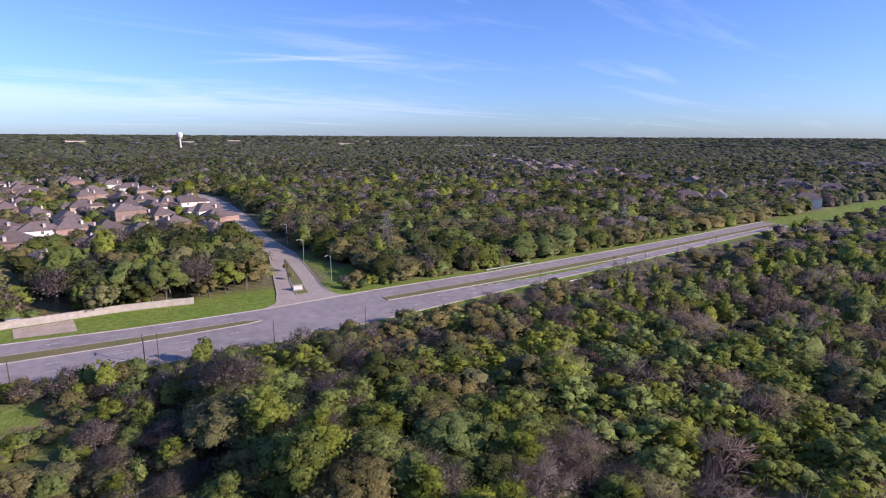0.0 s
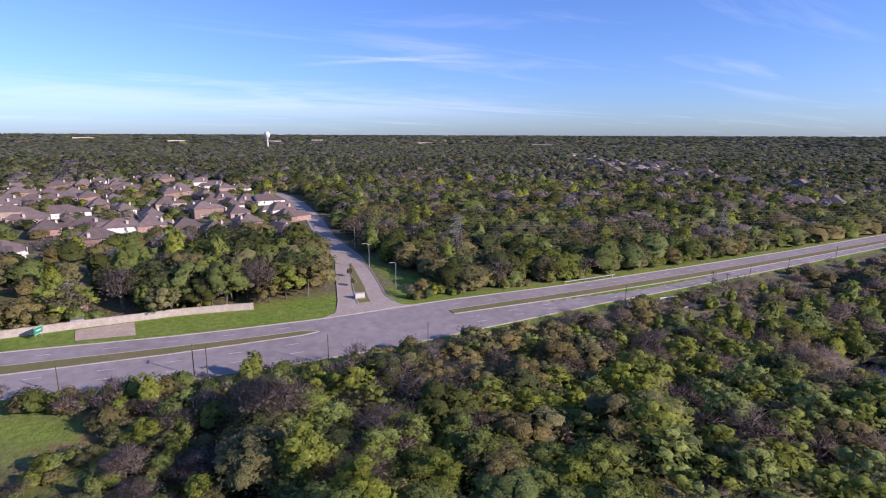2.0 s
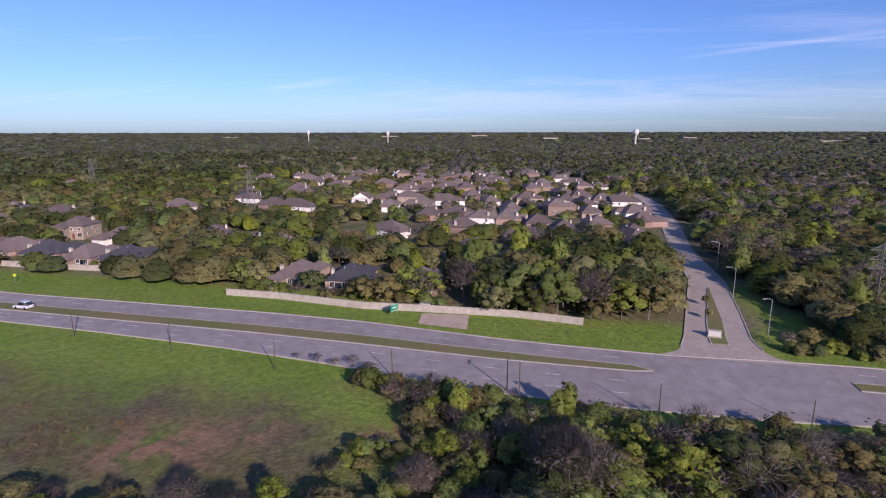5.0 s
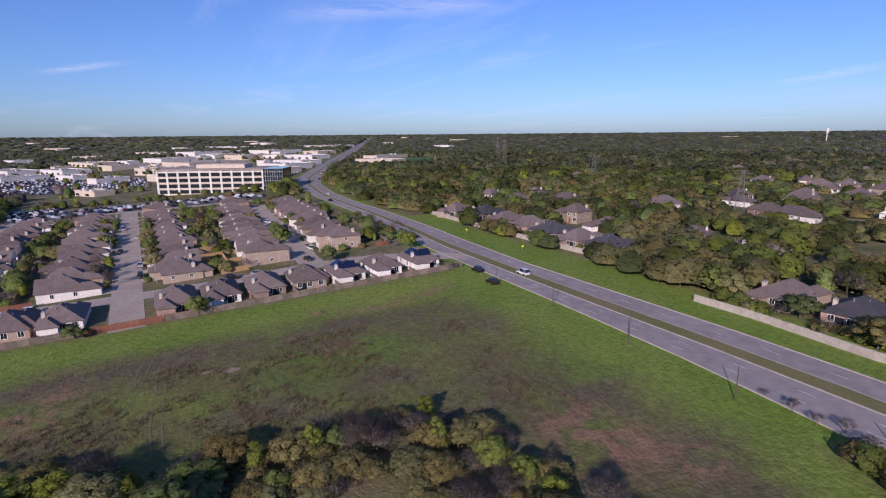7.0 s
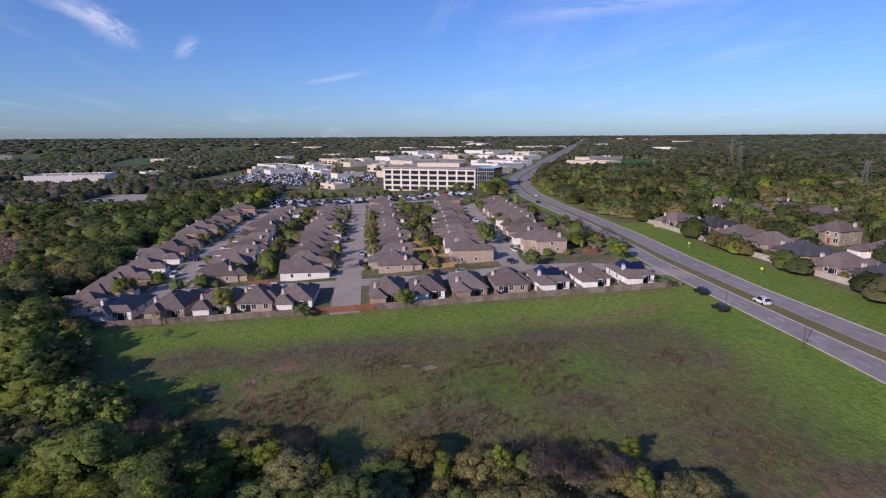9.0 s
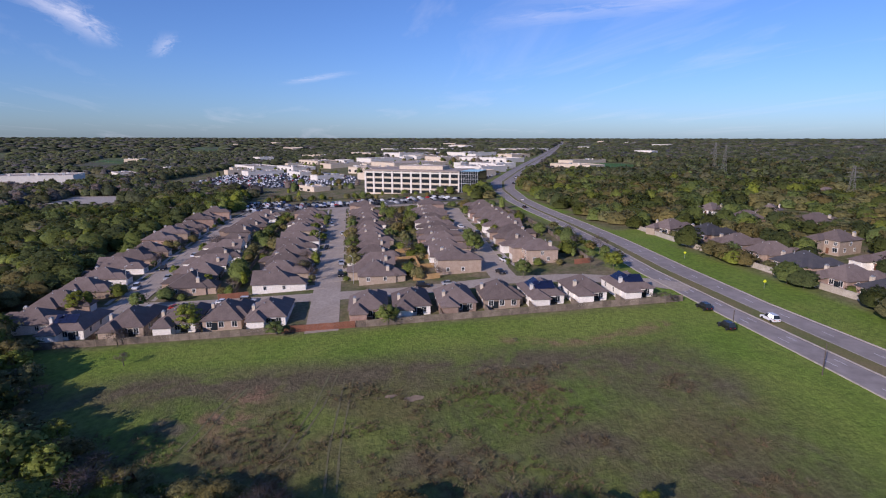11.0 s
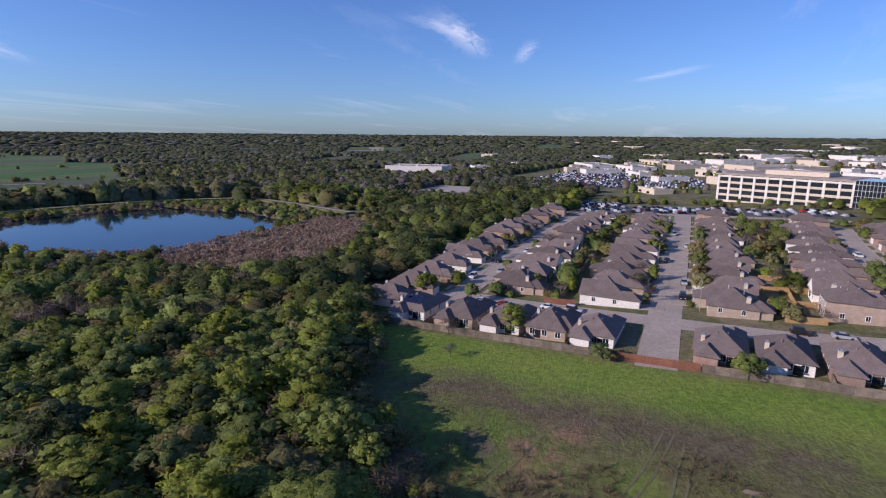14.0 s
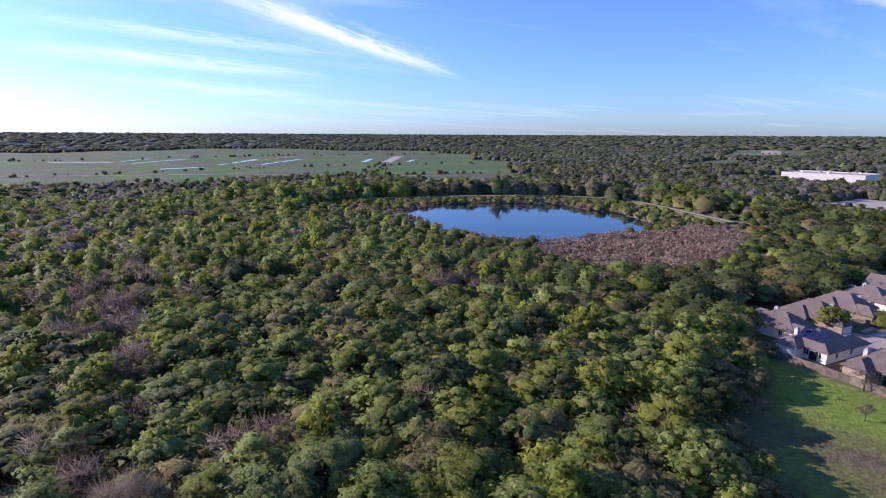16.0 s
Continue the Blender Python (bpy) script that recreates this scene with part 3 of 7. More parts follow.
# ---------------------------------------------------------------- roads
def band(name, a, b, material, dz, label, cat, thick=0.0):
    """A strip between two lines of points, draped on the land; with thickness it has sides."""
    a, b = np.asarray(a, float), np.asarray(b, float)
    n = len(a)
    za, zb = lie(a[:, 0], a[:, 1]) + dz, lie(b[:, 0], b[:, 1]) + dz
    A, B = np.column_stack([a, za]), np.column_stack([b, zb])
    i = np.arange(n - 1)
    v, q = [A, B], [np.stack([i, i + 1, n + i + 1, n + i], -1)]
    if thick:
        A2, B2 = A - [0, 0, thick], B - [0, 0, thick]
        v += [A2, B2]
        q += [np.stack([2 * n + i, 2 * n + i + 1, i + 1, i], -1), np.stack([n + i, n + i + 1, 3 * n + i + 1, 3 * n + i], -1)]
        q += [np.array([[0, n, 3 * n, 2 * n]])]
        e = n - 1
        q += [np.array([[e, 2 * n + e, 3 * n + e, n + e]])]
    q = np.concatenate(q)
    e1, e2 = a[1] - a[0], b[0] - a[0]
    if e1[0] * e2[1] - e1[1] * e2[0] < 0:
        q = q[:, ::-1]
    me = mesh_quads(name, np.concatenate(v), q, material)
    return tagged(new(name, me), label, cat, kind="structure")


xs = np.concatenate([np.arange(330, -650, -4.0), -650 - np.cumsum(np.linspace(6, 90, 60))])
col = lambda k, off=0.0, x=xs: np.column_stack([x, road_at(x, k) + off])
band("road", col(4), col(1), M["concrete_road"], 0.05, "pale grey concrete of a divided arterial road", "road")
band("kerb_north", col(1), col(1, 0.3), M["kerb"], 0.2, "pale concrete kerb", "kerb", 0.3)
band("kerb_south", col(4, -0.3), col(4), M["kerb"], 0.2, "pale concrete kerb", "kerb", 0.3)
for nm, sel in (("west", xs[xs <= 40]), ("east", xs[xs >= 72])):
    a, b = col(3, 0, sel), col(2, 0, sel)
    if nm == "west":
        a[0, 1], b[0, 1] = 133.4, 133.9
    band("median_" + nm, a + [0, 0.3], b - [0, 0.3], M["median"], 0.15, "dry grass strip between the carriageways", "median", 0.3)
    band("median_kerb_south_" + nm, a, a + [0, 0.32], M["kerb"], 0.16, "pale concrete kerb round the median", "kerb", 0.3)
    band("median_kerb_north_" + nm, b - [0, 0.32], b, M["kerb"], 0.16, "pale concrete kerb round the median", "kerb", 0.3)
ys = np.arange(141, 470, 3.0)
sy = lambda k, off=0.0, y=ys: np.column_stack([side_at(y, k) + off, y])
band("side_street", sy(1), sy(2), M["street"], 0.065, "pale concrete side street into the woods", "road")
ys2 = ys[ys > 146]
band("kerb_side_west", sy(1, -0.25, ys2), sy(1, 0, ys2), M["kerb"], 0.2, "pale concrete kerb", "kerb", 0.3)
band("kerb_side_east", sy(2, 0, ys2), sy(2, 0.25, ys2), M["kerb"], 0.2, "pale concrete kerb", "kerb", 0.3)
yi = np.arange(149, 190, 2.0)
mid = lambda o: np.column_stack([0.5 * (side_at(yi, 1) + side_at(yi, 2)) + o * np.clip((192 - yi) / 30, 0.15, 1), yi])
band("street_island", mid(-1.7), mid(1.7), M["median"], 0.25, "narrow planted island in the side street", "island", 0.3)
band("street_island_kerb_west", mid(-2.0), mid(-1.7), M["kerb"], 0.23, "pale kerb of the street island", "kerb", 0.3)
band("street_island_kerb_east", mid(1.7), mid(2.0), M["kerb"], 0.23, "pale kerb of the street island", "kerb", 0.3)


def offset(pts, d):
    pts = np.asarray(pts, float)
    t = np.gradient(pts, axis=0)
    t /= np.linalg.norm(t, axis=1)[:, None]
    return pts + np.column_stack([-t[:, 1], t[:, 0]]) * d


def dense(pts, step=5.0):
    pts = np.asarray(pts, float)
    s = np.concatenate([[0], np.cumsum(np.linalg.norm(np.diff(pts, axis=0), axis=1))])
    u = np.linspace(0, s[-1], max(2, int(s[-1] / step) + 1))
    return np.column_stack([np.interp(u, s, pts[:, 0]), np.interp(u, s, pts[:, 1])])


for k, (nm, (pts, hw)) in enumerate(STREETS.items()):
    c = dense(pts)
    band("street_" + nm, offset(c, hw), offset(c, -hw), M["street"], 0.06 + 0.006 * k, "pale concrete street of the housing estate", "road")
    if nm in ("main", "west", "east"):
        c2 = c[(c[:, 0] < -181)]
        for sgn in (1, -1):
            band("street_kerb", offset(c2, sgn * hw), offset(c2, sgn * (hw + 0.25)), M["kerb"], 0.18, "pale street kerb", "kerb", 0.3)
            band("pavement", offset(c2, sgn * (hw + 2.0)), offset(c2, sgn * (hw + 3.3)), M["kerb"], 0.07, "pale concrete pavement along the street", "pavement")

# lane markings: three metre dashes
dv, dq = [], []
for k, f in ((1, 0.5), (4, 0.36), (4, 0.70)):
    x = 320.0
    while x > -900:
        if not 36 < x < 76:
            in1 = road_at(x, 2) if k == 1 else road_at(x, 3)
            y = road_at(x, k) * (1 - f) + in1 * f
            x2 = x - 3
            in2 = road_at(x2, 2) if k == 1 else road_at(x2, 3)
            y2 = road_at(x2, k) * (1 - f) + in2 * f
            n = len(dv)
            dv += [(x, y - 0.08, lz(x, y) + 0.056), (x, y + 0.08, lz(x, y) + 0.056), (x2, y2 + 0.08, lz(x2, y2) + 0.056), (x2, y2 - 0.08, lz(x2, y2) + 0.056)]
            dq.append((n, n + 1, n + 2, n + 3))
        x -= 12
tagged(new("lane_marking", mesh_quads("lane_marking", dv, dq, M["paint"])), "worn white dashed lane lines on the road", "road marking", kind="stuff")

# pond and creek water
def sheet(name, poly, z, material, label, cat):
    bm = bmesh.new()
    bm.faces.new([bm.verts.new((x, y, z)) for x, y in poly])
    return tagged(part(name, bm, material), label, cat, kind="structure")


sheet("water", [(-330, -340), (-150, -340), (-150, -140), (-330, -140)], -3.75, M["water"], "still dark blue pond water", "water")
sheet("creek_water", [(132, 58), (176, 58), (176, 80), (132, 80)], -6.2, M["water"], "dark shaded creek water", "water")


# ---------------------------------------------------------------- houses
def hip_roof(bm, x0, y0, x1, y1, ze, pitch, over=0.45, gable0=False, gable1=False):
    """A hipped solid over a rectangle; its ridge runs along the longer side. gable0/1: that end stands upright."""
    x0, y0, x1, y1 = x0 - over, y0 - over, x1 + over, y1 + over
    lx, ly = x1 - x0, y1 - y0
    h = min(lx, ly) / 2 * pitch
    half = min(lx, ly) / 2
    if lx >= ly:
        a = (x0 + (0.02 if gable0 else half), (y0 + y1) / 2, ze + h)
        b = (x1 - (0.02 if gable1 else half), (y0 + y1) / 2, ze + h)
    else:
        a = ((x0 + x1) / 2, y0 + (0.02 if gable0 else half), ze + h)
        b = ((x0 + x1) / 2, y1 - (0.02 if gable1 else half), ze + h)
    if abs(lx - ly) < 0.05:
        b = (a[0] + 0.02, a[1] + 0.02, a[2])
    c = [bm.verts.new(p) for p in ((x0, y0, ze), (x1, y0, ze), (x1, y1, ze), (x0, y1, ze))]
    d = [bm.verts.new((v.co.x, v.co.y, ze - 0.2)) for v in c]
    A, B = bm.verts.new(a), bm.verts.new(b)
    if lx >= ly:
        fs = [(c[0], c[1], B, A), (c[1], c[2], B), (c[2], c[3], A, B), (c[3], c[0], A)]
    else:
        fs = [(c[0], c[1], A), (c[1], c[2], B, A), (c[2], c[3], B), (c[3], c[0], A, B)]
    for f in fs:
        bm.faces.new(f)
    for i in range(4):
        bm.faces.new((d[i], d[(i + 1) % 4], c[(i + 1) % 4], c[i]))
    bm.faces.new(d[::-1])
    return ze + h


def window(parent, m, w=1.2, h=1.4, proto={}):
    if (w, h) not in proto:
        bm = boxes((-w / 2 - 0.1, -0.05, -0.1, w / 2 + 0.1, 0.0, 0.0), (-w / 2 - 0.1, -0.05, h, w / 2 + 0.1, 0.0, h + 0.1), (-w / 2 - 0.1, -0.05, 0, -w / 2, 0, h),
                   (w / 2, -0.05, 0, w / 2 + 0.1, 0, h), (-0.03, -0.045, 0, 0.03, 0, h))
        fr = part("window", bm, M["trim"], parent, "white window frame")
        fr.matrix_local = m
        pn = part("pane", boxes((-w / 2, -0.03, 0, w / 2, 0.0, h)), M["glass"], fr, "dark window glass")
        proto[(w, h)] = (fr, pn)
        return fr
    fr0, pn0 = proto[(w, h)]
    fr = share(fr0, m, parent)
    tagged(fr, "white window frame")
    pn = share(pn0, Matrix(), fr)
    tagged(pn, "dark window glass")
    return fr


HOUSES = {}


def build_house(style, m):
    """One of the estate's houses: front towards -y, origin on the ground in the middle. A far one has fewer openings."""
    far = style.startswith("far ")
    s = STYLES[style.replace("far ", "")]
    w, d, h, pitch = s["w"], s["d"], s["h"], s["pitch"]
    ho = thing("house", s["label"], "house", m, s["group"])
    wall, roofm = M[s["wall"]], M[s["roof"]]
    ww, wd = w * 0.48, 3.4
    bm = boxes((-w / 2, -d / 2, -1.2, w / 2, d / 2, h), (-w / 2 + 0.01, -d / 2 - wd, -1.2, -w / 2 + ww, -d / 2 + 0.1, h - 0.15))
    if s.get("ell"):
        box(bm, w / 2 - s["ell"], d / 2 - 0.1, -1.2, w / 2 - 0.4, d / 2 + 3.0, h - 0.1)
    part("body", bm, wall, ho)
    bm = bmesh.new()
    top = hip_roof(bm, -w / 2, -d / 2, w / 2, d / 2, h, pitch, gable1=s.get("gable", False))
    hip_roof(bm, -w / 2 + 0.02, -d / 2 - wd, -w / 2 + ww, -d / 2 + ww * 0.8, h - 0.12, pitch)
    if s.get("ell"):
        hip_roof(bm, w / 2 - s["ell"], d / 2 - s["ell"] * 0.7, w / 2 - 0.4, d / 2 + 3.0, h - 0.08, pitch)
    if s.get("cross"):
        hip_roof(bm, -w / 2 - 1.4, -1.5, 0, 4.0, h - 0.05, pitch)
        part("side_bay", boxes((-w / 2 - 1.4, -1.5, -1.2, -w / 2 + 0.1, 4.0, h - 0.1)), wall, ho)
    part("roof", bm, roofm, ho)
    if s.get("gable"):
        gw = (w + 0.9) / 2 - 0.5
        bm = bmesh.new()
        v = [bm.verts.new(p) for p in ((-gw, d / 2 + 0.47, h + 0.02), (gw, d / 2 + 0.47, h + 0.02), (0, d / 2 + 0.47, h + gw * pitch))]
        u = [bm.verts.new((q.co.x, d / 2 + 0.40, q.co.z)) for q in v]
        bm.faces.new(v)
        bm.faces.new(u[::-1])
        for i in range(3):
            bm.faces.new((v[i], v[(i + 1) % 3], u[(i + 1) % 3], u[i]))
        part("gable", bm, M["siding"], ho, "pale boarded gable")
    # garage door with panel ribs, front door, windows
    gx0, gx1 = -w / 2 + 0.5, -w / 2 + ww - 0.5
    bm = boxes((gx0, -d / 2 - wd - 0.06, 0.05, gx1, -d / 2 - wd + 0.02, 2.25), *[(gx0, -d / 2 - wd - 0.09, 0.5 * i + 0.06, gx1, -d / 2 - wd, 0.5 * i + 0.12) for i in range(1, 5)])
    part("garage_door", bm, M["garage"], ho, "pale panelled garage door")
    part("front_door", boxes((0.6, -d / 2 - 0.06, 0.1, 1.6, -d / 2 + 0.02, 2.15)), M["door"], ho, "dark front door")
    for x in () if far else (w * 0.3,):
        window(ho, pose(x + 0.6, -d / 2, 0.9), 1.6, 1.5)
    for x in (-w * 0.32,) if far else (-w * 0.32, w * 0.02, w * 0.33) if not s.get("ell") else (-w * 0.32, -w * 0.05):
        window(ho, pose(x, d / 2, 0.9, 0, 0, 180))
    for y in (d * 0.2,) if far else (-d * 0.25, d * 0.2):
        window(ho, pose(w / 2, y, 1.0, 0, 0, 90), 0.9, 1.2)
        if not s.get("cross"):
            window(ho, pose(-w / 2, y, 1.0, 0, 0, -90), 0.9, 1.2)
    if h > 4 and not far:
        for x in (-w * 0.3, 0.0, w * 0.3):
            window(ho, pose(x, d / 2, h - 1.9, 0, 0, 180))
            window(ho, pose(x + 0.5, -d / 2, h - 1.7, 0, 0, 0), 1.0, 1.1)
        window(ho, pose(w / 2, 0, h - 1.9, 0, 0, 90), 0.9, 1.2)
    part("patio_door", boxes((w * 0.12 if not s.get("ell") else -w * 0.3, d / 2 - 0.02, 0.1, w * 0.12 + 1.7 if not s.get("ell") else -w * 0.3 + 1.7, d / 2 + 0.05, 2.1)), M["glass"], ho, "dark glazed patio door")
    cx, cy = s.get("chim", (w * 0.36, d * 0.28))
    top = h + max(0.4, min(w / 2 + 0.45 - abs(cx), d / 2 + 0.45 - abs(cy)) * pitch) + 1.75
    ch = part("chimney", boxes((cx - 0.38, cy - 0.5, 0.5, cx + 0.38, cy + 0.5, top - 0.5)), M[s.get("chimcol", "beige")], ho, "pale chimney stack")
    part("chimney_cap", boxes((cx - 0.44, cy - 0.56, top - 0.5, cx + 0.44, cy + 0.56, top - 0.38), (cx - 0.2, cy - 0.3, top - 0.38, cx + 0.2, cy + 0.3, top - 0.1)), M["steel"], ch, "metal chimney cap")
    for i, (vx, vy) in enumerate(((-w * 0.12, d * 0.12), (w * 0.1, d * 0.2), (-w * 0.05, -d * 0.1))[: 0 if far else 3]):
        bm = bmesh.new()
        tube(bm, (vx, vy, h), (vx, vy, h + (w / 2 - abs(vx)) * pitch + 0.55), 0.12, 0.12)
        part("roof_vent", bm, M["steel"], ho, "small metal vent pipe")
    if s.get("solar"):
        # cells in a frame lying on the slope of the roof
        for side in s["solar"]:
            ang = math.degrees(math.atan(pitch))
            run = w / 2 if side in "we" else d / 2
            for i in range(4):
                for j in range(3):
                    bm = boxes((-0.78, -0.5, 0.1, 0.78, 0.5, 0.15))
                    pan = part("solar_panel", bm, M["solar"], ho, "dark blue solar panel")
                    along = (i - 1.5) * 1.62
                    up = (j - 1) * 1.04 + 0.4
                    if side == "e":
                        mm = pose(w / 2 - run * 0.5 + 0.2, along, h + (run * 0.5 + 0.25) * pitch + 0.04) @ pose(0, 0, 0, 0, 0, 90) @ pose(0, 0, 0, ang, 0, 0) @ pose(0, up, 0)
                    else:
                        mm = pose(along * 0.8, d / 2 - run * 0.42, h + (run * 0.42 + 0.45) * pitch + 0.04) @ pose(0, 0, 0, 0, 0, 180) @ pose(0, 0, 0, ang, 0, 0) @ pose(0, up, 0)
                    pan.matrix_local = mm
    return ho


EST = "houses of the estate"
STYLES = {
    "hip_brick": dict(w=10.6, d=13.5, h=2.9, pitch=0.84, wall="brick", roof="roof", ell=4.8, label="single-storey brick house with a brown hipped shingle roof", group=EST),
    "hip_cross": dict(w=10.4, d=13.0, h=2.9, pitch=0.90, wall="brick", roof="roof", cross=True, label="brick house with steep crossing hipped roofs and chimney", group=EST, chim=(4.6, -2.0)),
    "hip_pale": dict(w=10.4, d=12.5, h=2.9, pitch=0.80, wall="siding", roof="roof", ell=5.0, label="pale-walled house with a hipped shingle roof", group=EST),
    "gable_pale": dict(w=10.8, d=13.5, h=3.0, pitch=0.82, wall="siding", roof="roof", gable=True, label="house with a pale boarded gable and brown roof", group=EST),
    "two_storey": dict(w=10.8, d=12.0, h=5.3, pitch=0.74, wall="brick", roof="roof", label="two-storey brick house with a hipped shingle roof", group=EST),
    "solar_dark": dict(w=10.6, d=12.5, h=2.9, pitch=0.78, wall="siding", roof="roof", ell=5.2, solar="es", label="white house with dark solar panels on its roof", group=EST, chimcol="white"),
    "dark_roof": dict(w=12.6, d=13.0, h=3.0, pitch=0.78, wall="brick", roof="roof_dark", cross=True, label="brick house with a dark slate-grey hipped roof", group=EST),
    "broad": dict(w=14.5, d=12.5, h=2.9, pitch=0.76, wall="brick", roof="roof", ell=6.5, label="broad brick house with a low brown hipped roof", group=EST),
}

for s in STYLES.values():
    for k, f in (("w", 0.92), ("d", 0.95), ("h", 0.95), ("pitch", 0.76), ("ell", 0.94)):
        if k in s:
            s[k] *= f
    if "chim" in s:
        s["chim"] = (s["chim"][0] * 0.9, s["chim"][1])


def put_house(style, x, y, rz):
    m = pose(x, y, lz(x, y), 0, 0, rz)
    if style in HOUSES:
        return copy_thing(HOUSES[style], m)
    HOUSES[style] = build_house(style, m)
    return HOUSES[style]


rng = np.random.default_rng(7)
HOUSE_AT = []


def plan_house(style, x, y, rz):
    HOUSE_AT.append((style, float(x), float(y), float(rz)))


def fence_x(y):
    return -147 + (y + 37) * 16.5 / 165


mix_styles = ["hip_brick", "hip_cross", "hip_brick", "two_storey", "hip_cross", "gable_pale", "hip_pale"]
for st, y in (("solar_dark", -29.5), ("hip_brick", -15.0), ("hip_pale", -2.5), ("hip_cross", 9.0), ("hip_pale", 20.0), ("hip_brick", 46.0), ("hip_pale", 57.5), ("hip_brick", 69.5), ("hip_cross", 81.5), ("solar_dark", 93.5), ("hip_pale", 105.5), ("solar_dark", 118.5)):
    plan_house(st, fence_x(y) - 11.4, y, -90 - 4)


def row(street, side, off, x0, x1, step, first=None):
    pts = np.array(STREETS[street][0])
    x, k = x0, 0
    while x > x1:
        yc = np.interp(-x, -pts[:, 0], pts[:, 1])
        st = first if (first and k == 0) else mix_styles[int(rng.integers(len(mix_styles)))]
        plan_house(st, x, yc + side * off, (180 if side < 0 else 0) - 2 + rng.normal(0, 1.0))
        x -= step * rng.uniform(0.95, 1.05)
        k += 1


row("west", -1, 17.5, -164, -372, 15.0)
row("west", 1, 16.0, -190, -352, 14.4, "broad")
row("main", -1, 16.5, -183, -350, 14.2, "gable_pale")
row("main", 1, 16.0, -183, -350, 14.2, "broad")
row("east", -1, 15.0, -184, -338, 14.2, "two_storey")
row("east", 1, 16.5, -186, -318, 14.2, "two_storey")
# houses north of the road, behind the stone wall, and the older estate among the trees
for st, x, y, rz in (("hip_brick", -212, 178, 200), ("dark_roof", -196, 184, 190), ("hip_brick", -176, 181, 185), ("hip_cross", -160, 181, 170), ("dark_roof", -145, 179, 180), ("hip_brick", -129, 178, 185), ("dark_roof", -115, 178, 180),
                     ("hip_pale", -249, 226, 20), ("hip_cross", -220, 222, 0), ("hip_pale", -236, 249, 40), ("two_storey", -162, 209, 10), ("hip_brick", -205, 244, 0), ("hip_pale", -139, 204, 0), ("hip_brick", -106, 213, 30), ("hip_pale", -88, 204, 10),
                     ("hip_brick", -120, 287, 90), ("gable_pale", -106, 286, 80), ("hip_brick", -54, 173, 175), ("dark_roof", -38, 172.5, 185), ("hip_cross", -74, 204, 60), ("hip_brick", -17, 173, 180),
                     ("hip_pale", -8, 213, 30), ("gable_pale", 3, 193, 20), ("hip_pale", -44, 239, 60), ("hip_brick", 45, 219, 100), ("hip_pale", -198, 425, 0), ("hip_brick", -181, 449, 30), ("hip_pale", -145, 403, 10), ("hip_brick", -123, 384, 0), ("hip_pale", -159, 332, 45)):
    plan_house(st, x, y, rz)
for st, x, y in zip(mix_styles * 30, *np.array([(-46, 493), (-27, 507), (-12, 536), (9, 512), (18, 420), (32, 494), (57, 432), (30, 388), (51, 354), (64, 367), (24, 308), (39, 304), (1, 305), (-12, 331), (1, 277), (14, 270), (25, 257), (39, 261), (62, 285), (51, 242), (-11, 276), (-23, 285), (-47, 310), (-81, 466),
                                                (-58, 461), (-46, 398), (-36, 327), (-71, 389), (-59, 386), (-17, 252), (11, 239), (-119, 402), (-95, 405), (-105, 484), (-39, 525), (-17, 460), (17, 445), (-69, 329), (-57, 321), (24, 326), (40, 333), (53, 257), (-133, 344), (-160, 423), (-58, 426), (-32, 379), (-135, 504), (-84, 322),
                                                (-145, 307), (-164, 273), (-294, 342), (-37, 279), (-98, 474), (-150, 437), (62, 308), (30, 345), (8, 352), (-25, 355), (-20, 380), (10, 392), (40, 372), (62, 350), (-70, 372), (-45, 425), (-15, 440), (-75, 432), (45, 415), (-25, 480), (40, 460), (-62, 300), (-140, 360)]).T.tolist()):
    plan_house("far " + st, x, y, float(rng.choice([0, 90, 180, 270]) + rng.normal(8, 6)))
# roofs glimpsed farther off to the north-east and north
for i in range(46):
    a = rng.uniform(0, 1)
    x, y = (rng.uniform(330, 620), rng.uniform(430, 760)) if i < 26 else (rng.uniform(-420, -120), rng.uniform(470, 760))
    plan_house("far " + mix_styles[i % 7], x, y, rng.uniform(0, 360))
for h in HOUSE_AT:
    put_house(*h)
HXY = np.array([(h[1], h[2]) for h in HOUSE_AT])

# driveways from the garages to the streets of the estate
drive_me = None
for st, x, y, rz in HOUSE_AT[: sum(1 for h in HOUSE_AT if h[1] < -130 and h[2] < 140)]:
    s = STYLES[st.replace("far ", "")]
    w, d = s["w"], s["d"]
    if drive_me is None:
        drive_ob = part("driveway", boxes((-2.6, -3.2, -0.5, 2.6, 3.2, 0.0)), M["street"])
        drive_me = drive_ob.data
    else:
        drive_ob = new("driveway", drive_me)
    a = pose(x, y, 0, 0, 0, rz) @ Vector((-w / 2 + w * 0.24, -d / 2 - 3.4 - 3.2, 0))
    drive_ob.matrix_world = pose(a.x, a.y, lz(a.x, a.y) + 0.1, math.degrees(math.atan(0.05)) * math.cos(radians(rz)), 0, rz)
    tagged(drive_ob, "pale concrete driveway in front of a garage", "driveway", kind="structure")


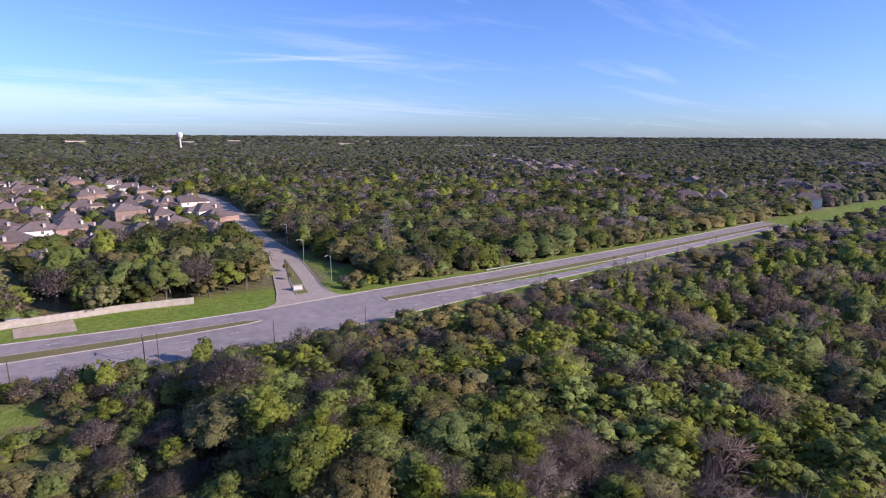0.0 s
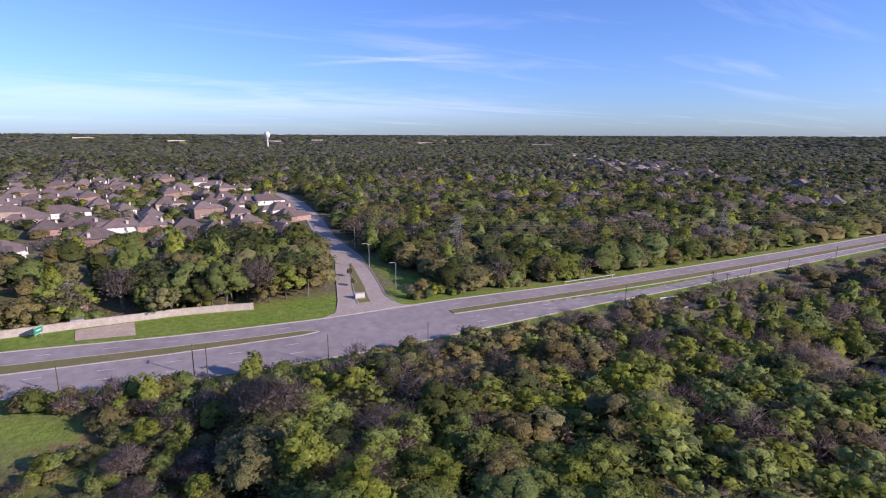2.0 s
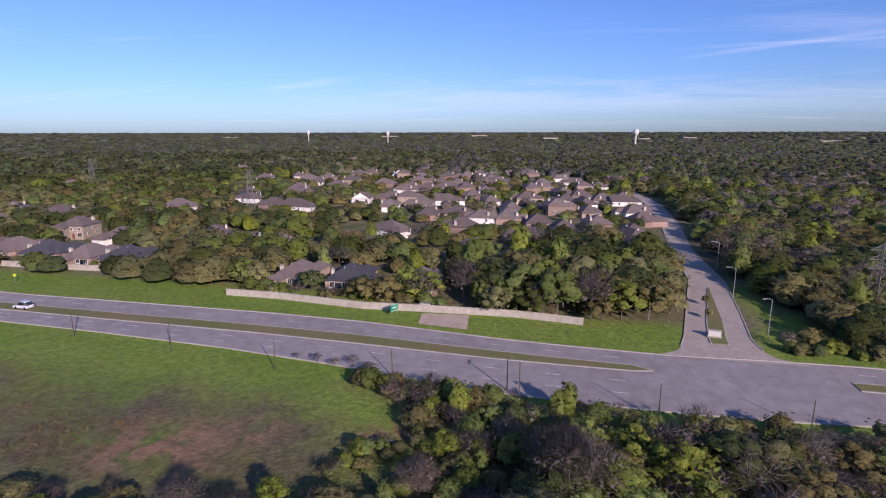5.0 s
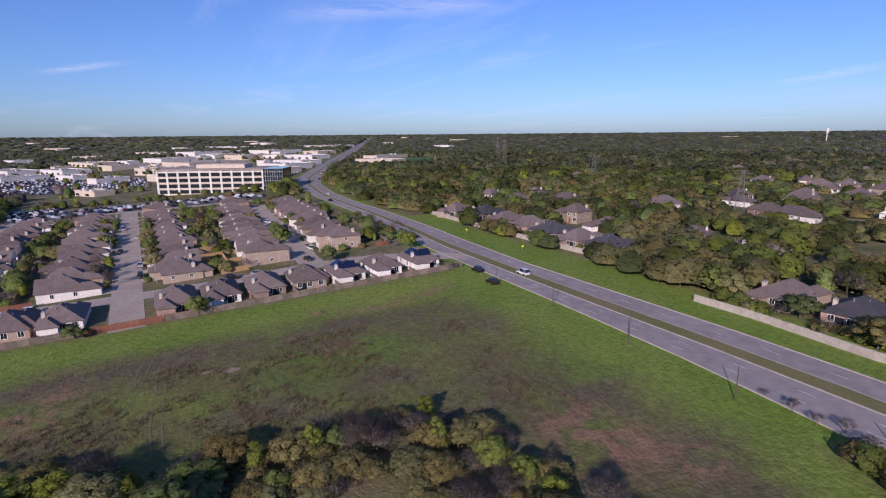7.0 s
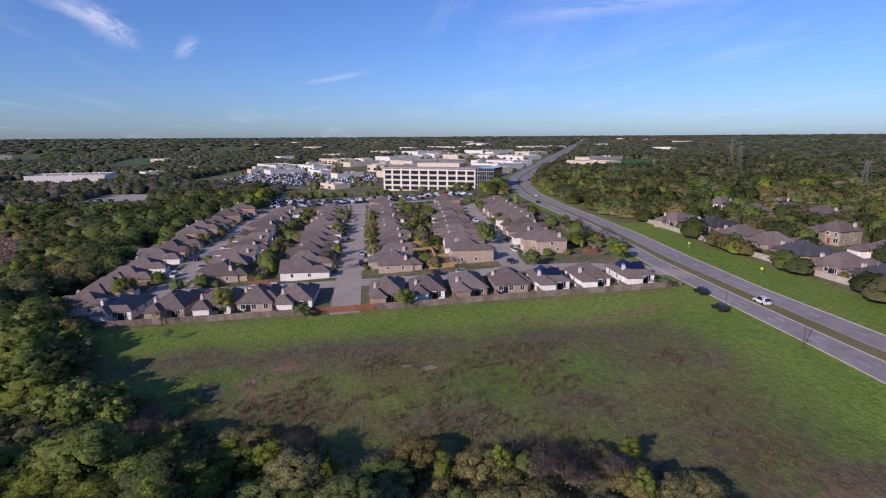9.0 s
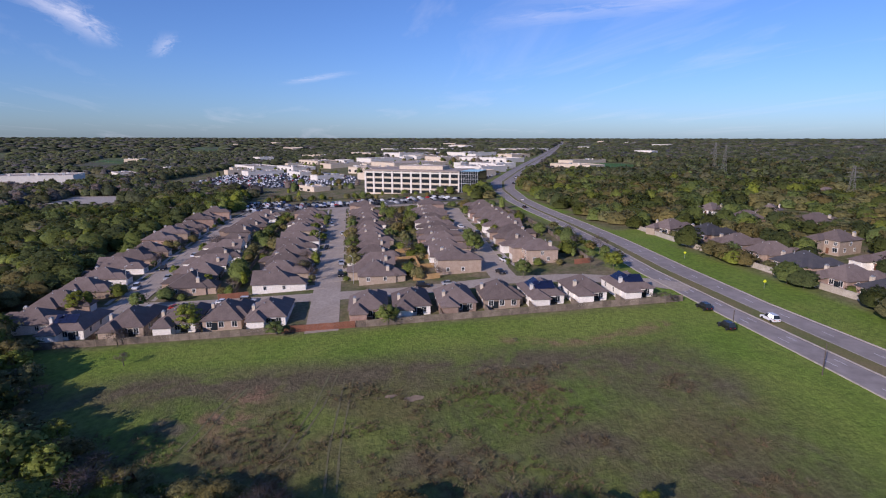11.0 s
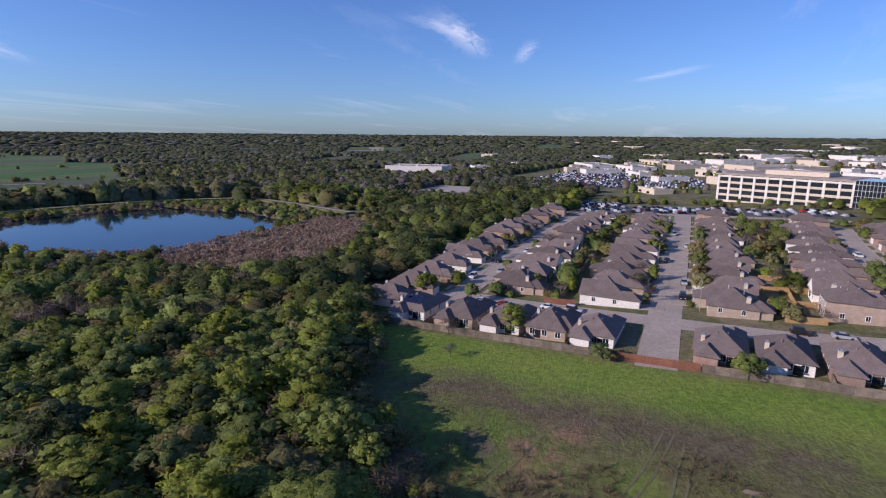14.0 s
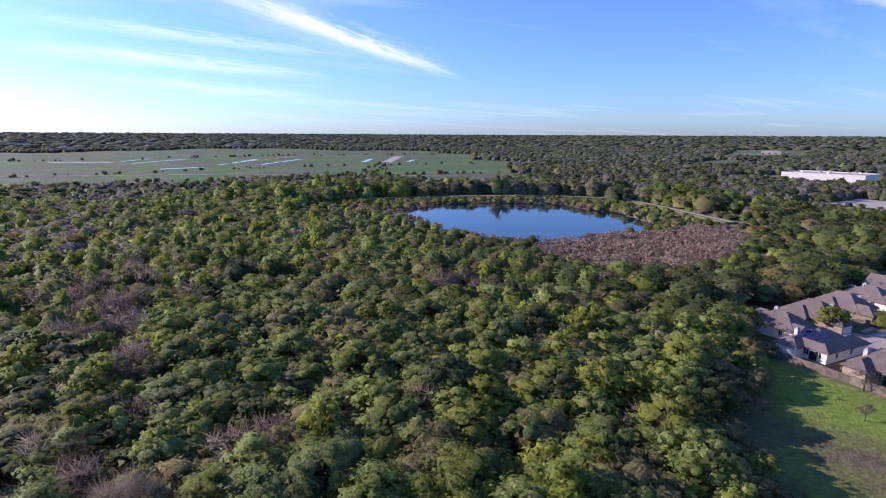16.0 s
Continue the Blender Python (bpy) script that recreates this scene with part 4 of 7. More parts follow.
# ---------------------------------------------------------------- trees
def crown_points(r, shape, n_clump):
    """Centres and radii of the leaf clumps of a crown: a lumpy dome, or plumes where it is narrow."""
    wid, z0, z1 = shape
    out = []
    if wid < 2.9:
        for i in range(n_clump):
            a, f = i * 2.4 + r.normal(0, 0.4), (i + 0.5) / n_clump
            rad = wid * 0.62 * math.sqrt(max(0.06, 1 - ((f - 0.36) / 0.68) ** 2))
            out.append((rad * math.cos(a), rad * math.sin(a), z0 + (z1 - z0) * (0.12 + 0.85 * f) + r.normal(0, 0.3), wid * r.uniform(0.42, 0.60) * (1.1 - 0.3 * f)))
        return out
    zc = z0 + (z1 - z0) * 0.42
    for i in range(n_clump):
        f = (i + 0.5) / n_clump
        cz = 1.0 - 1.42 * f
        a = i * 2.4 + r.normal(0, 0.35)
        s = math.sqrt(max(0.0, 1 - cz * cz)) * r.uniform(0.55, 0.85)
        up = (z1 - zc) * 0.78 if cz > 0 else (zc - z0) * 0.75
        out.append((wid * s * math.cos(a), wid * s * math.sin(a), zc + cz * up * r.uniform(0.8, 1.05), wid * r.uniform(0.32, 0.48)))
    return out


def rounded(c, d, pos):
    """Normals of the sprays, turned outwards from clump and crown so that a crown is lit as one soft mass."""
    o = pos - [0, 0, c[:, 2].mean() - 0.5]
    n = 0.36 * d + 0.34 * o / np.linalg.norm(o, axis=1)[:, None] + [0.1, -0.12, 0.55]
    return np.repeat(n / np.linalg.norm(n, axis=1)[:, None], 3, axis=0)


def leaf_quads(r, clumps, n, size):
    """Small leaf sprays over the clumps, facing outwards and up, as loose three-cornered blades."""
    c = np.array(clumps)
    wgt = c[:, 3] ** 2
    k = r.choice(len(c), n, p=wgt / wgt.sum())
    d = r.normal(size=(n, 3))
    d[:, 2] = d[:, 2] * 0.8 + 0.25
    d /= np.linalg.norm(d, axis=1)[:, None]
    rad = c[k, 3] * np.abs(r.normal(0.86, 0.26, n))
    pos = c[k, :3] + d * rad[:, None] * [1, 1, 0.8]
    nor = d * 0.8 + r.normal(0, 0.5, (n, 3)) + [0.12, -0.12, 0.45]
    nor += np.array([0, 0, 1.2]) if size > 1.8 else 0
    nor /= np.linalg.norm(nor, axis=1)[:, None]
    t = np.cross(nor, r.normal(size=(n, 3)))
    t /= np.linalg.norm(t, axis=1)[:, None]
    b = np.cross(nor, t)
    s = size * r.uniform(0.6, 1.35, n)[:, None]
    e = r.uniform(0.6, 1.0, (n, 1))
    v = np.stack([pos - t * s * 0.8 - b * s * 0.5 * e, pos + t * s * 0.8 * e - b * s * 0.45, pos + b * s], 1)
    return v.reshape(-1, 3), np.arange(3 * n).reshape(-1, 3), rounded(c, d, pos)


def unit_ball(sub):
    bm = bmesh.new()
    bmesh.ops.create_icosphere(bm, subdivisions=sub, radius=1.0)
    v, f = np.array([p.co[:] for p in bm.verts]), np.array([[p.index for p in q.verts] for q in bm.faces])
    bm.free()
    return v, f


BALL = {k: unit_ball(k) for k in (1, 2)}


def clump_masses(r, clumps, fill=0.74):
    """The dense inside of each clump of leaves, uneven and apart from its neighbours."""
    bv, bf = BALL[1]
    vs, fs, ns = [], [], []
    for cx, cy, cz, cr in clumps:
        w = bv * r.uniform(0.72, 1.2, (len(bv), 1)) * cr * fill * [1, 1, 0.85]
        fs.append(bf + sum(len(a) for a in vs))
        vs.append(w + [cx, cy, cz])
        ns.append(bv * 0.6 + [0.1, -0.12, 0.55])
    v, n = np.concatenate(vs), np.concatenate(ns)
    o = v - [0, 0, v[:, 2].mean() - 0.5]
    n = n + 0.55 * o / np.linalg.norm(o, axis=1)[:, None]
    return v, np.concatenate(fs), n / np.linalg.norm(n, axis=1)[:, None]


def canopy(r, shape, seg, rings):
    """A lobed, uneven crown of one skin that closes with its neighbours, for trees far off."""
    wid, z0, z1 = shape
    a0, k1, k2 = r.uniform(0, 6.28, 3)
    v = [(r.normal(0, 0.14) * wid, r.normal(0, 0.14) * wid, z1 * r.uniform(0.9, 1.06))]
    prof = {2: ((0.62, 0.80), (1.05, 0.1)), 3: ((0.45, 0.93), (0.86, 0.66), (1.0, 0.1)), 4: ((0.36, 0.95), (0.7, 0.80), (0.95, 0.52), (0.95, 0.1)), 5: ((0.34, 0.96), (0.66, 0.85), (0.9, 0.66), (1.0, 0.42), (0.8, 0.22))}[rings]
    for i, (f0, h0) in enumerate(prof):
        for j in range(seg):
            th = a0 + 2 * math.pi * (j + 0.5 * (i % 2)) / seg
            f = f0 * (1 + 0.14 * math.cos(3 * th + k1) + 0.12 * math.cos(2 * th + k2)) * r.uniform(0.8, 1.2)
            v.append((wid * f * math.cos(th), wid * f * math.sin(th), z1 * h0 * (r.uniform(0.86, 1.12) if h0 > 0.2 else 1)))
    f = [(0, 1 + j, 1 + (j + 1) % seg) for j in range(seg)]
    for i in range(rings - 1):
        a, b = 1 + i * seg, 1 + (i + 1) * seg
        for j in range(seg):
            k = (j + 1) % seg
            f += [(a + j, b + j, b + k), (a + j, b + k, a + k)]
    v = np.array(v)
    n = (v - [0, 0, z1 * 0.4]) / [wid, wid, z1 * 0.6] * [0.7, 0.7, 1] + [0.1, -0.12, 0.7]
    return v, np.array(f), n / np.linalg.norm(n, axis=1)[:, None]


def together(*parts):
    """Joins (points, faces, normals, 1 for inner mass) arrays."""
    n0, vs, fs, ns, ms = 0, [], [], [], []
    for (v, f, n), m in parts:
        vs.append(v)
        fs.append(f + n0)
        ns.append(n)
        ms.append(np.full(len(f), m))
        n0 += len(v)
    return np.concatenate(vs), np.concatenate(fs), np.concatenate(ns), np.concatenate(ms)


def twig_quads(r, clumps, n, size, thick):
    """Thin upright sprays of bare twigs."""
    c = np.array(clumps)
    k = r.choice(len(c), n)
    d = r.normal(size=(n, 3))
    d[:, 2] = np.abs(d[:, 2]) * 1.1 + 0.3
    d /= np.linalg.norm(d, axis=1)[:, None]
    p0 = c[k, :3] + d * (c[k, 3] * r.uniform(0.0, 0.7, n))[:, None]
    p1 = p0 + (d + r.normal(0, 0.25, (n, 3))) * (size * r.uniform(0.6, 1.4, n))[:, None]
    sd = np.cross(d, r.normal(size=(n, 3)))
    sd *= (thick / np.linalg.norm(sd, axis=1))[:, None]
    v = np.stack([p0 - sd, p0 + sd, p1], 1)
    return v.reshape(-1, 3), np.arange(3 * n).reshape(-1, 3), rounded(c, d, p0)


def limb_quads(r, clumps, h, r0, sides=5, limbs=None):
    """Tapered trunk and limbs that reach for the clumps."""
    v, q = [], []

    def seg(p, e, a, b):
        p, e = np.array(p, float), np.array(e, float)
        d = (e - p) / np.linalg.norm(e - p)
        u = np.cross(d, [0.3, 0.9, 0.1])
        u /= np.linalg.norm(u)
        w = np.cross(d, u)
        n0 = len(v)
        for i in range(sides):
            an = 2 * math.pi * i / sides
            o = u * math.cos(an) + w * math.sin(an)
            v.extend([p + o * a, e + o * b])
        for i in range(sides):
            j = (i + 1) % sides
            q.append((n0 + 2 * i, n0 + 2 * j, n0 + 2 * j + 1, n0 + 2 * i + 1))

    bend = r.normal(0, 0.25, 2)
    fork = np.array([bend[0], bend[1], h * 0.42])
    seg((0, 0, -0.6), fork, r0, r0 * 0.65)
    seg(fork, (bend[0] * 1.5, bend[1] * 1.5, h * 0.85), r0 * 0.65, r0 * 0.15)
    for c in clumps[: limbs or len(clumps)]:
        f = r.uniform(0.3, 0.95)
        a = np.array([0, 0, 0]) * (1 - f) + fork * f
        m = (a + np.array(c[:3])) / 2 + [0, 0, -0.3]
        seg(a, m, r0 * 0.36, r0 * 0.22)
        seg(m, c[:3], r0 * 0.22, r0 * 0.07)
    return np.array(v), np.array(q)


def tree_proto(seed, kind, lod):
    """Trunk arrays and crown arrays of a tree about ten metres high."""
    r = np.random.default_rng(seed)
    if kind == "lime":
        shape, n_c, h = (r.uniform(2.0, 3.1), 1.6, r.uniform(8.8, 10.2)), 18, 10.0
    elif kind == "bare":
        shape, n_c, h = (r.uniform(3.2, 4.0), 2.4, 7.8), 18, 8.4
    elif kind in ("green", "oak"):
        shape, n_c, h = (r.uniform(3.7, 4.5), 1.8, 8.4), 26, 9
    else:
        shape, n_c, h = (r.uniform(3.6, 4.5), 1.8, 7.3), 24, 8
    cl = crown_points(r, shape, n_c)
    n, size, limbs = ((1650, 0.27, 10), (380, 0.42, 4), (64, 0.95, 0), (13, 1.5, 0), (0, 0, 0), (140, 0.66, 2), (480, 0.42, 8))[lod]
    slim = (shape[0] * 0.84, shape[1], shape[2] * 0.92)
    if lod == 4:
        leaf = together((canopy(r, shape, 5, 2), 1))
    elif lod in (2, 3):
        leaf = together((canopy(r, slim, *((8, 4) if lod == 2 else (6, 3))), 1), (leaf_quads(r, cl, n, size), 0))
    elif kind == "bare":
        k = (0, 1, 0, 0, 0, 2, 1)[lod]
        leaf = together((twig_quads(r, cl, (2600, 560, 300)[k], 1.5, (0.022, 0.05, 0.07)[k]), 0), (leaf_quads(r, cl, (420, 60, 30)[k], size * 0.75), 0))
    else:
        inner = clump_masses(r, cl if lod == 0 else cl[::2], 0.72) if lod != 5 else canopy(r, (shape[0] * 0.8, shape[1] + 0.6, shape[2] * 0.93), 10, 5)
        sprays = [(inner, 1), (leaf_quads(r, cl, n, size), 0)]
        if lod == 0 and kind != "green":
            sprays.append((twig_quads(r, cl, 300, 1.3, 0.022), 0))
        leaf = together(*sprays)
    if lod in (0, 1, 5, 6):
        trunk = limb_quads(r, cl, h, r.uniform(0.16, 0.24), 4 if lod == 0 else 3, limbs)
    else:
        trunk = (np.zeros((0, 3)), np.zeros((0, 4), int))
    return trunk, leaf


KINDS = ["green", "lime", "olive", "bare", "oak"]
LABELS = {
    "green": "leafy green tree in fresh spring leaf in the woods", "lime": "slender tree with pale lime-green spring leaves",
    "olive": "olive-brown tree coming into leaf in the woods", "bare": "bare grey-mauve tree with fine leafless twigs", "oak": "dense dark green oak in the woods",
}
PROTO = {(k, l): [tree_proto(101 * i + 7 * l + 13 * j, k, l) for j in range(5 if l in (2, 3, 4) else 4)] for i, k in enumerate(KINDS) for l in range(7)}


# ---------------------------------------------------------------- where trees stand
def wooded(x, y):
    """0 where no tree stands, 1 in the woods, less in gardens."""
    w = np.ones(x.shape)
    ok = np.ones(x.shape, bool)
    for poly in (FIELD, POND, REEDS, SUBDIV, INDUSTRY, STORES, PARK, MEADOW_N, MEADOW_W, CREEK, YARD_S, *FAR_FIELDS):
        ok &= ~inside(poly, x, y)
    ok &= ~inside(WETLAND, x + 38 * np.sin(y * 0.021) + 22 * np.sin(x * 0.06 + y * 0.04), y + 30 * np.sin(x * 0.025))
    yn, ysn = road_at(x, 1), road_at(x, 4)
    verge_n = np.where(x > 66, 4.5, np.where(x > -235, 14.0, np.where(x > -600, 6.5, 12.0)))
    verge_s = np.where(x > 56, 5.5, np.where(x > -160, 8.0, 10.0))
    ok &= ~((y < yn + verge_n) & (y > ysn - verge_s))
    ok &= ~((y > 141) & (y < 470) & (x > side_at(y, 1) - 4) & (x < side_at(y, 2) + 5))
    ok &= near_line(LEVEE, x, y) > 7
    ok &= near_line([(22, 40), (16, 66), (13, 88), (16, 104)], x, y) > 2.6
    ok &= near_line([(-210, 172), (-104, 172)], x, y) > 4
    ok &= near_line([(-18, 148), (-3, 152), (-4, 160)], x, y) > 5
    d = np.full(x.shape, 1e9)
    for hx, hy in HXY:
        d = np.minimum(d, np.hypot(x - hx, y - hy))
    ok &= d > 9.5
    w = np.where(d < 24, np.where(inside(ESTATE_N, x, y) & (y > 240), 0.42, 0.56), w)
    w = np.where(inside(GROVE, x, y) | inside(GROVE_W, x, y), 1.0, w)
    w = np.where(inside(GROVE, x, y) & (d > 7.5), 1.0, w)
    return np.where(ok, w, 0.0)


def brush(x, y):
    """Scrub: how low the plants stay."""
    s = np.ones(x.shape)
    s = np.where((y > 103) & (y < 128) & (x > -30) & (x < 62), 0.36, s)
    s = np.where((x > -14) & (x < 15) & (y > 62) & (y <= 103), 0.50, s)
    s = np.where(near_line(FIELD + FIELD[:1], x, y) < 7, np.minimum(s, 0.5), s)
    s = np.where((near_line(FIELD + FIELD[:1], x, y) < 14) & (y > -5) & (y < 92), np.minimum(s, 0.66), s)
    s = np.where((x > 56) & (y < 130) & (y > road_at(x, 4) - 50), 0.76, s)
    s = np.where((x > 50) & (y < 130) & (y > road_at(x, 4) - 24), np.where(x > 110, 0.45, 0.55), s)
    s = np.where(near_line(POND + POND[:1], x, y) < 55, np.minimum(s, 0.55), s)
    behind = (near_line(LEVEE, x, y) < 50) & (np.hypot(x + 225, y + 240) > 135) & (y < -200)
    s = np.where(behind & (np.hypot(x + 225, y + 240) > near_line(LEVEE, x, y) + 118), 1.55, np.where(near_line(LEVEE, x, y) < 30, 0.32, s))
    s = np.where(near_line([(-470, -168), (-425, -128)], x, y) < 38, 0.34, s)
    s = np.where(near_line(REEDS + REEDS[:1], x, y) < 30, np.minimum(s, 0.5), s)
    s = np.where(inside(ESTATE_N, x, y) & ~inside(GROVE_W, x, y), np.where(y > 240, 0.56, 0.8), s)
    s = np.where(inside(GROVE, x, y), 1.25, s)
    s = np.where(inside([(-40, 40), (-75, 40), (-75, 90), (-25, 92)], x, y), 0.5, s)
    return s


def mix_of(x, y, u):
    """The kind of tree by region: creek woods, south woods, north woods, west woods."""
    creek, south, north, west, scrub = np.array([0.16, 0.35, 0.17, 0.32]), np.array([0.38, 0.26, 0.25, 0.11]), np.array([0.27, 0.08, 0.37, 0.28]), np.array([0.40, 0.02, 0.53, 0.05]), np.array([0.14, 0.14, 0.27, 0.45])
    p = np.where(((y < 130) & (x > -22))[:, None], creek, np.where((y < 130)[:, None], south, np.where((x < -60)[:, None], west, north)))
    p = np.where(((brush(x, y) < 0.56) & (y > -60))[:, None], scrub, p)
    p = np.where(((x < -150) & (y < -40) & (y > -340))[:, None], np.array([0.50, 0.05, 0.33, 0.12]), p)
    # far off, a larger share of grey bare crowns stands in for haze
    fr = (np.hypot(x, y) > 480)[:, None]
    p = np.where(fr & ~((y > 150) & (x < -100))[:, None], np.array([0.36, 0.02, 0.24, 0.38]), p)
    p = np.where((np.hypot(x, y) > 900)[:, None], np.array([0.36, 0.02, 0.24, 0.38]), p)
    # stands of one kind: shift the chances by a slow noise
    sh = np.array([noise.noise(Vector((a * 0.03, b * 0.03, 3.1))) for a, b in zip(x, y)])
    c = np.cumsum(p, axis=1)
    uu = np.clip(u * 0.72 + 0.28 * (sh + 0.5), 0, 0.9999)
    k = (uu[:, None] > c[:, :3]).sum(1)
    # dark oaks: many along the west of the estate, some in the north woods and far off
    oak = np.where((x < -140) & (y < -40) & (y > -175), 0.55, np.where(np.hypot(x, y) > 480, 0.28, np.where((y > 150) & (x < -60), 0.25, np.where(y > 150, 0.18, np.where(brush(x, y) < 0.6, 0.0, 0.05)))))
    return np.where((u * 7.13) % 1.0 < oak, 4, k)


CX, CY = -10.0, 28.0


def ring(r0, r1, step, seed, jitter=0.42):
    r = np.random.default_rng(seed)
    n = int(2 * r1 / step) + 1
    a = CX - r1 + step * np.arange(n)
    b = CY - r1 + step * np.arange(n)
    X, Y = np.meshgrid(a, b)
    X = X + r.uniform(-jitter, jitter, X.shape) * step
    Y = Y + r.uniform(-jitter, jitter, Y.shape) * step
    X, Y = X.ravel(), Y.ravel()
    d = np.hypot(X - CX, Y - CY)
    keep = (d >= r0) & (d < r1)
    X, Y = X[keep], Y[keep]
    keep = r.uniform(size=len(X)) < wooded(X, Y)
    X, Y = X[keep], Y[keep]
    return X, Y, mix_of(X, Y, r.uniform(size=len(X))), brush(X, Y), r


def tile(protos, X, Y, S, ZS, R, r, normals=False):
    """Many copies of a few arrays, joined: points, faces and a tint for each plant."""
    vs, qs, ts, ns, ms, n0 = [], [], [], [], [], 0
    pick = r.integers(len(protos), size=len(X))
    for k, proto in enumerate(protos):
        pv, pq = proto[:2]
        m = np.nonzero(pick == k)[0]
        if not len(m) or not len(pv):
            continue
        c, s = np.cos(R[m])[:, None], np.sin(R[m])[:, None]
        px, py, pz = pv[:, 0][None], pv[:, 1][None], pv[:, 2][None]
        v = np.stack([(px * c - py * s) * S[m][:, None] + X[m][:, None], (px * s + py * c) * S[m][:, None] + Y[m][:, None], pz * ZS[m][:, None] + lie(X[m], Y[m])[:, None]], -1)
        q = pq[None] + (np.arange(len(m)) * len(pv))[:, None, None] + n0
        vs.append(v.reshape(-1, 3))
        qs.append(q.reshape(-1, pq.shape[1]))
        ts.append(np.repeat(r.uniform(0, 1, len(m)), len(pv)))
        n0 += v.shape[0] * v.shape[1]
        if normals:
            ms.append(np.tile(proto[3], len(m)))
            a, b = proto[2][:, 0][None], proto[2][:, 1][None]
            ns.append(np.stack([a * c - b * s, a * s + b * c, np.broadcast_to(proto[2][:, 2][None], (len(m), len(pv)))], -1).reshape(-1, 3))
    if not vs:
        return None
    return (np.concatenate(vs), np.concatenate(qs), np.concatenate(ts)) + ((np.concatenate(ns), np.concatenate(ms)) if normals else ())


def turned(me, n):
    a = me.attributes.new("custom_normal", "FLOAT_VECTOR", "POINT")
    a.data.foreach_set("vector", np.ascontiguousarray(n, dtype=np.float32).ravel())
    return me


def woods(name, lod, X, Y, K, S, r, label, widen=1.0, even=0.0):
    for k, kind in enumerate(KINDS):
        m = K == k
        if not m.any():
            continue
        x, y, s = X[m], Y[m], S[m]
        s = s * ((1 - even) * (0.62 + 0.95 * r.uniform(0, 1, len(s)) ** 1.6) + even * r.uniform(0.85, 1.1, len(s)))
        zs = s * r.uniform(0.85, 1.15, len(s))
        R = r.uniform(0, 6.28, len(s))
        got = tile([p[1] for p in PROTO[(kind, lod)]], x, y, s ** 0.7 * widen, zs, R, np.random.default_rng(k + lod), True)
        tagged(new(name, turned(mesh_quads(name, got[0], got[1], LEAVES[kind], got[2], True, (HAZED_MASS if lod in (3, 4) else MASS)[kind], got[4]), got[3])), label % {"green": "fresh green", "lime": "pale lime-green", "olive": "olive-brown", "bare": "bare grey", "oak": "dark green oak"}[kind], "woodland", kind="stuff")
        got = tile([p[0] for p in PROTO[(kind, lod)]], x, y, s ** 0.7, zs, R, np.random.default_rng(k + lod))
        if got:
            tagged(new(name + "_trunks", mesh_quads(name + "_trunks", got[0], got[1], M["bark"])), "grey-brown trunks and limbs of the woodland trees", "tree trunks", kind="stuff")


# trees that stand nearest are things of their own
tree_mesh = {}


def tree(kind, x, y, s, zs, rz, j, label=None, group="woodland trees", lod=0):
    key = (kind, j, lod)
    if key not in tree_mesh:
        (tv, tq), (lv, lq, ln, lm) = PROTO[(kind, lod)][j]
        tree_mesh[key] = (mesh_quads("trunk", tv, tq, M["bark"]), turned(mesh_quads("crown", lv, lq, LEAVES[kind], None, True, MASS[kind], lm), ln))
    ob = thing("tree" if zs > 0.6 else "shrub", label or LABELS[kind], "tree" if zs > 0.6 else "shrub", pose(x, y, lz(x, y), 0, 0, rz) @ Matrix.Diagonal((s, s, zs, 1)), group)
    for nm, me in zip(("trunk", "crown"), tree_mesh[key]):
        o = new(nm, me)
        o.parent = ob
    return ob


X, Y, K, S, r = ring(22, 150, 5.2, 11)
d = np.hypot(X - CX, Y - CY)
k = (d > 48) | ((X > 4) & (np.hypot(X, Y) > 44) & (np.hypot(X - 12, Y - 18) > 34))
X, Y, K, S, d = X[k], Y[k], K[k], S[k], d[k]
# the part of the ring that faces the road, the field and the pond
bear = np.degrees(np.arctan2(X - CX, Y - CY))
seen = ~((np.degrees(np.arctan2(X, Y)) > 92) & (bear < 168) & (bear > 60))
order = np.argsort(np.where(seen, d, 1e6))
near = order[:270]
for i in near:
    s = S[i] * r.uniform(0.7, 1.2) if S[i] < 0.6 else S[i] * r.choice([r.uniform(0.82, 1.0), r.uniform(0.9, 1.15), r.uniform(1.0, 1.25)])
    kind = KINDS[K[i]]
    lab = LABELS[kind] if S[i] > 0.6 else {"green": "low green shrub at the edge of the field", "lime": "low lime-green shrub in the scrub", "olive": "low olive-brown shrub in the scrub", "bare": "low bare greyish thicket shrub", "oak": "low dark green shrub at the edge of the field"}[kind]
    tree(kind, X[i], Y[i], 1.32 * s ** 0.7, s * r.uniform(0.85, 1.15), r.uniform(0, 360), int(r.integers(4)), lab, "woodland trees" if S[i] > 0.6 else "scrub")
rest = np.setdiff1d(np.arange(len(X)), near)
hid = rest[~seen[rest]][::2]
rest = rest[seen[rest]]
woods("near_woods", 1, X[rest], Y[rest], K[rest], S[rest], r, "dense %s spring woodland beside the field", 1.34, 0.62)
woods("near_woods", 5, X[hid], Y[hid], K[hid], S[hid], r, "dense %s spring woodland beside the field", 1.5, 0.3)
X, Y, K, S, r = ring(0, 49, 6.2, 31)
k = ~((X > 4) & (np.hypot(X, Y) > 44) & (np.hypot(X - 12, Y - 18) > 34))
woods("near_woods", 1, X[k], Y[k], K[k], S[k] * 0.8, r, "dense %s spring woodland beside the field", 1.3, 0.6)


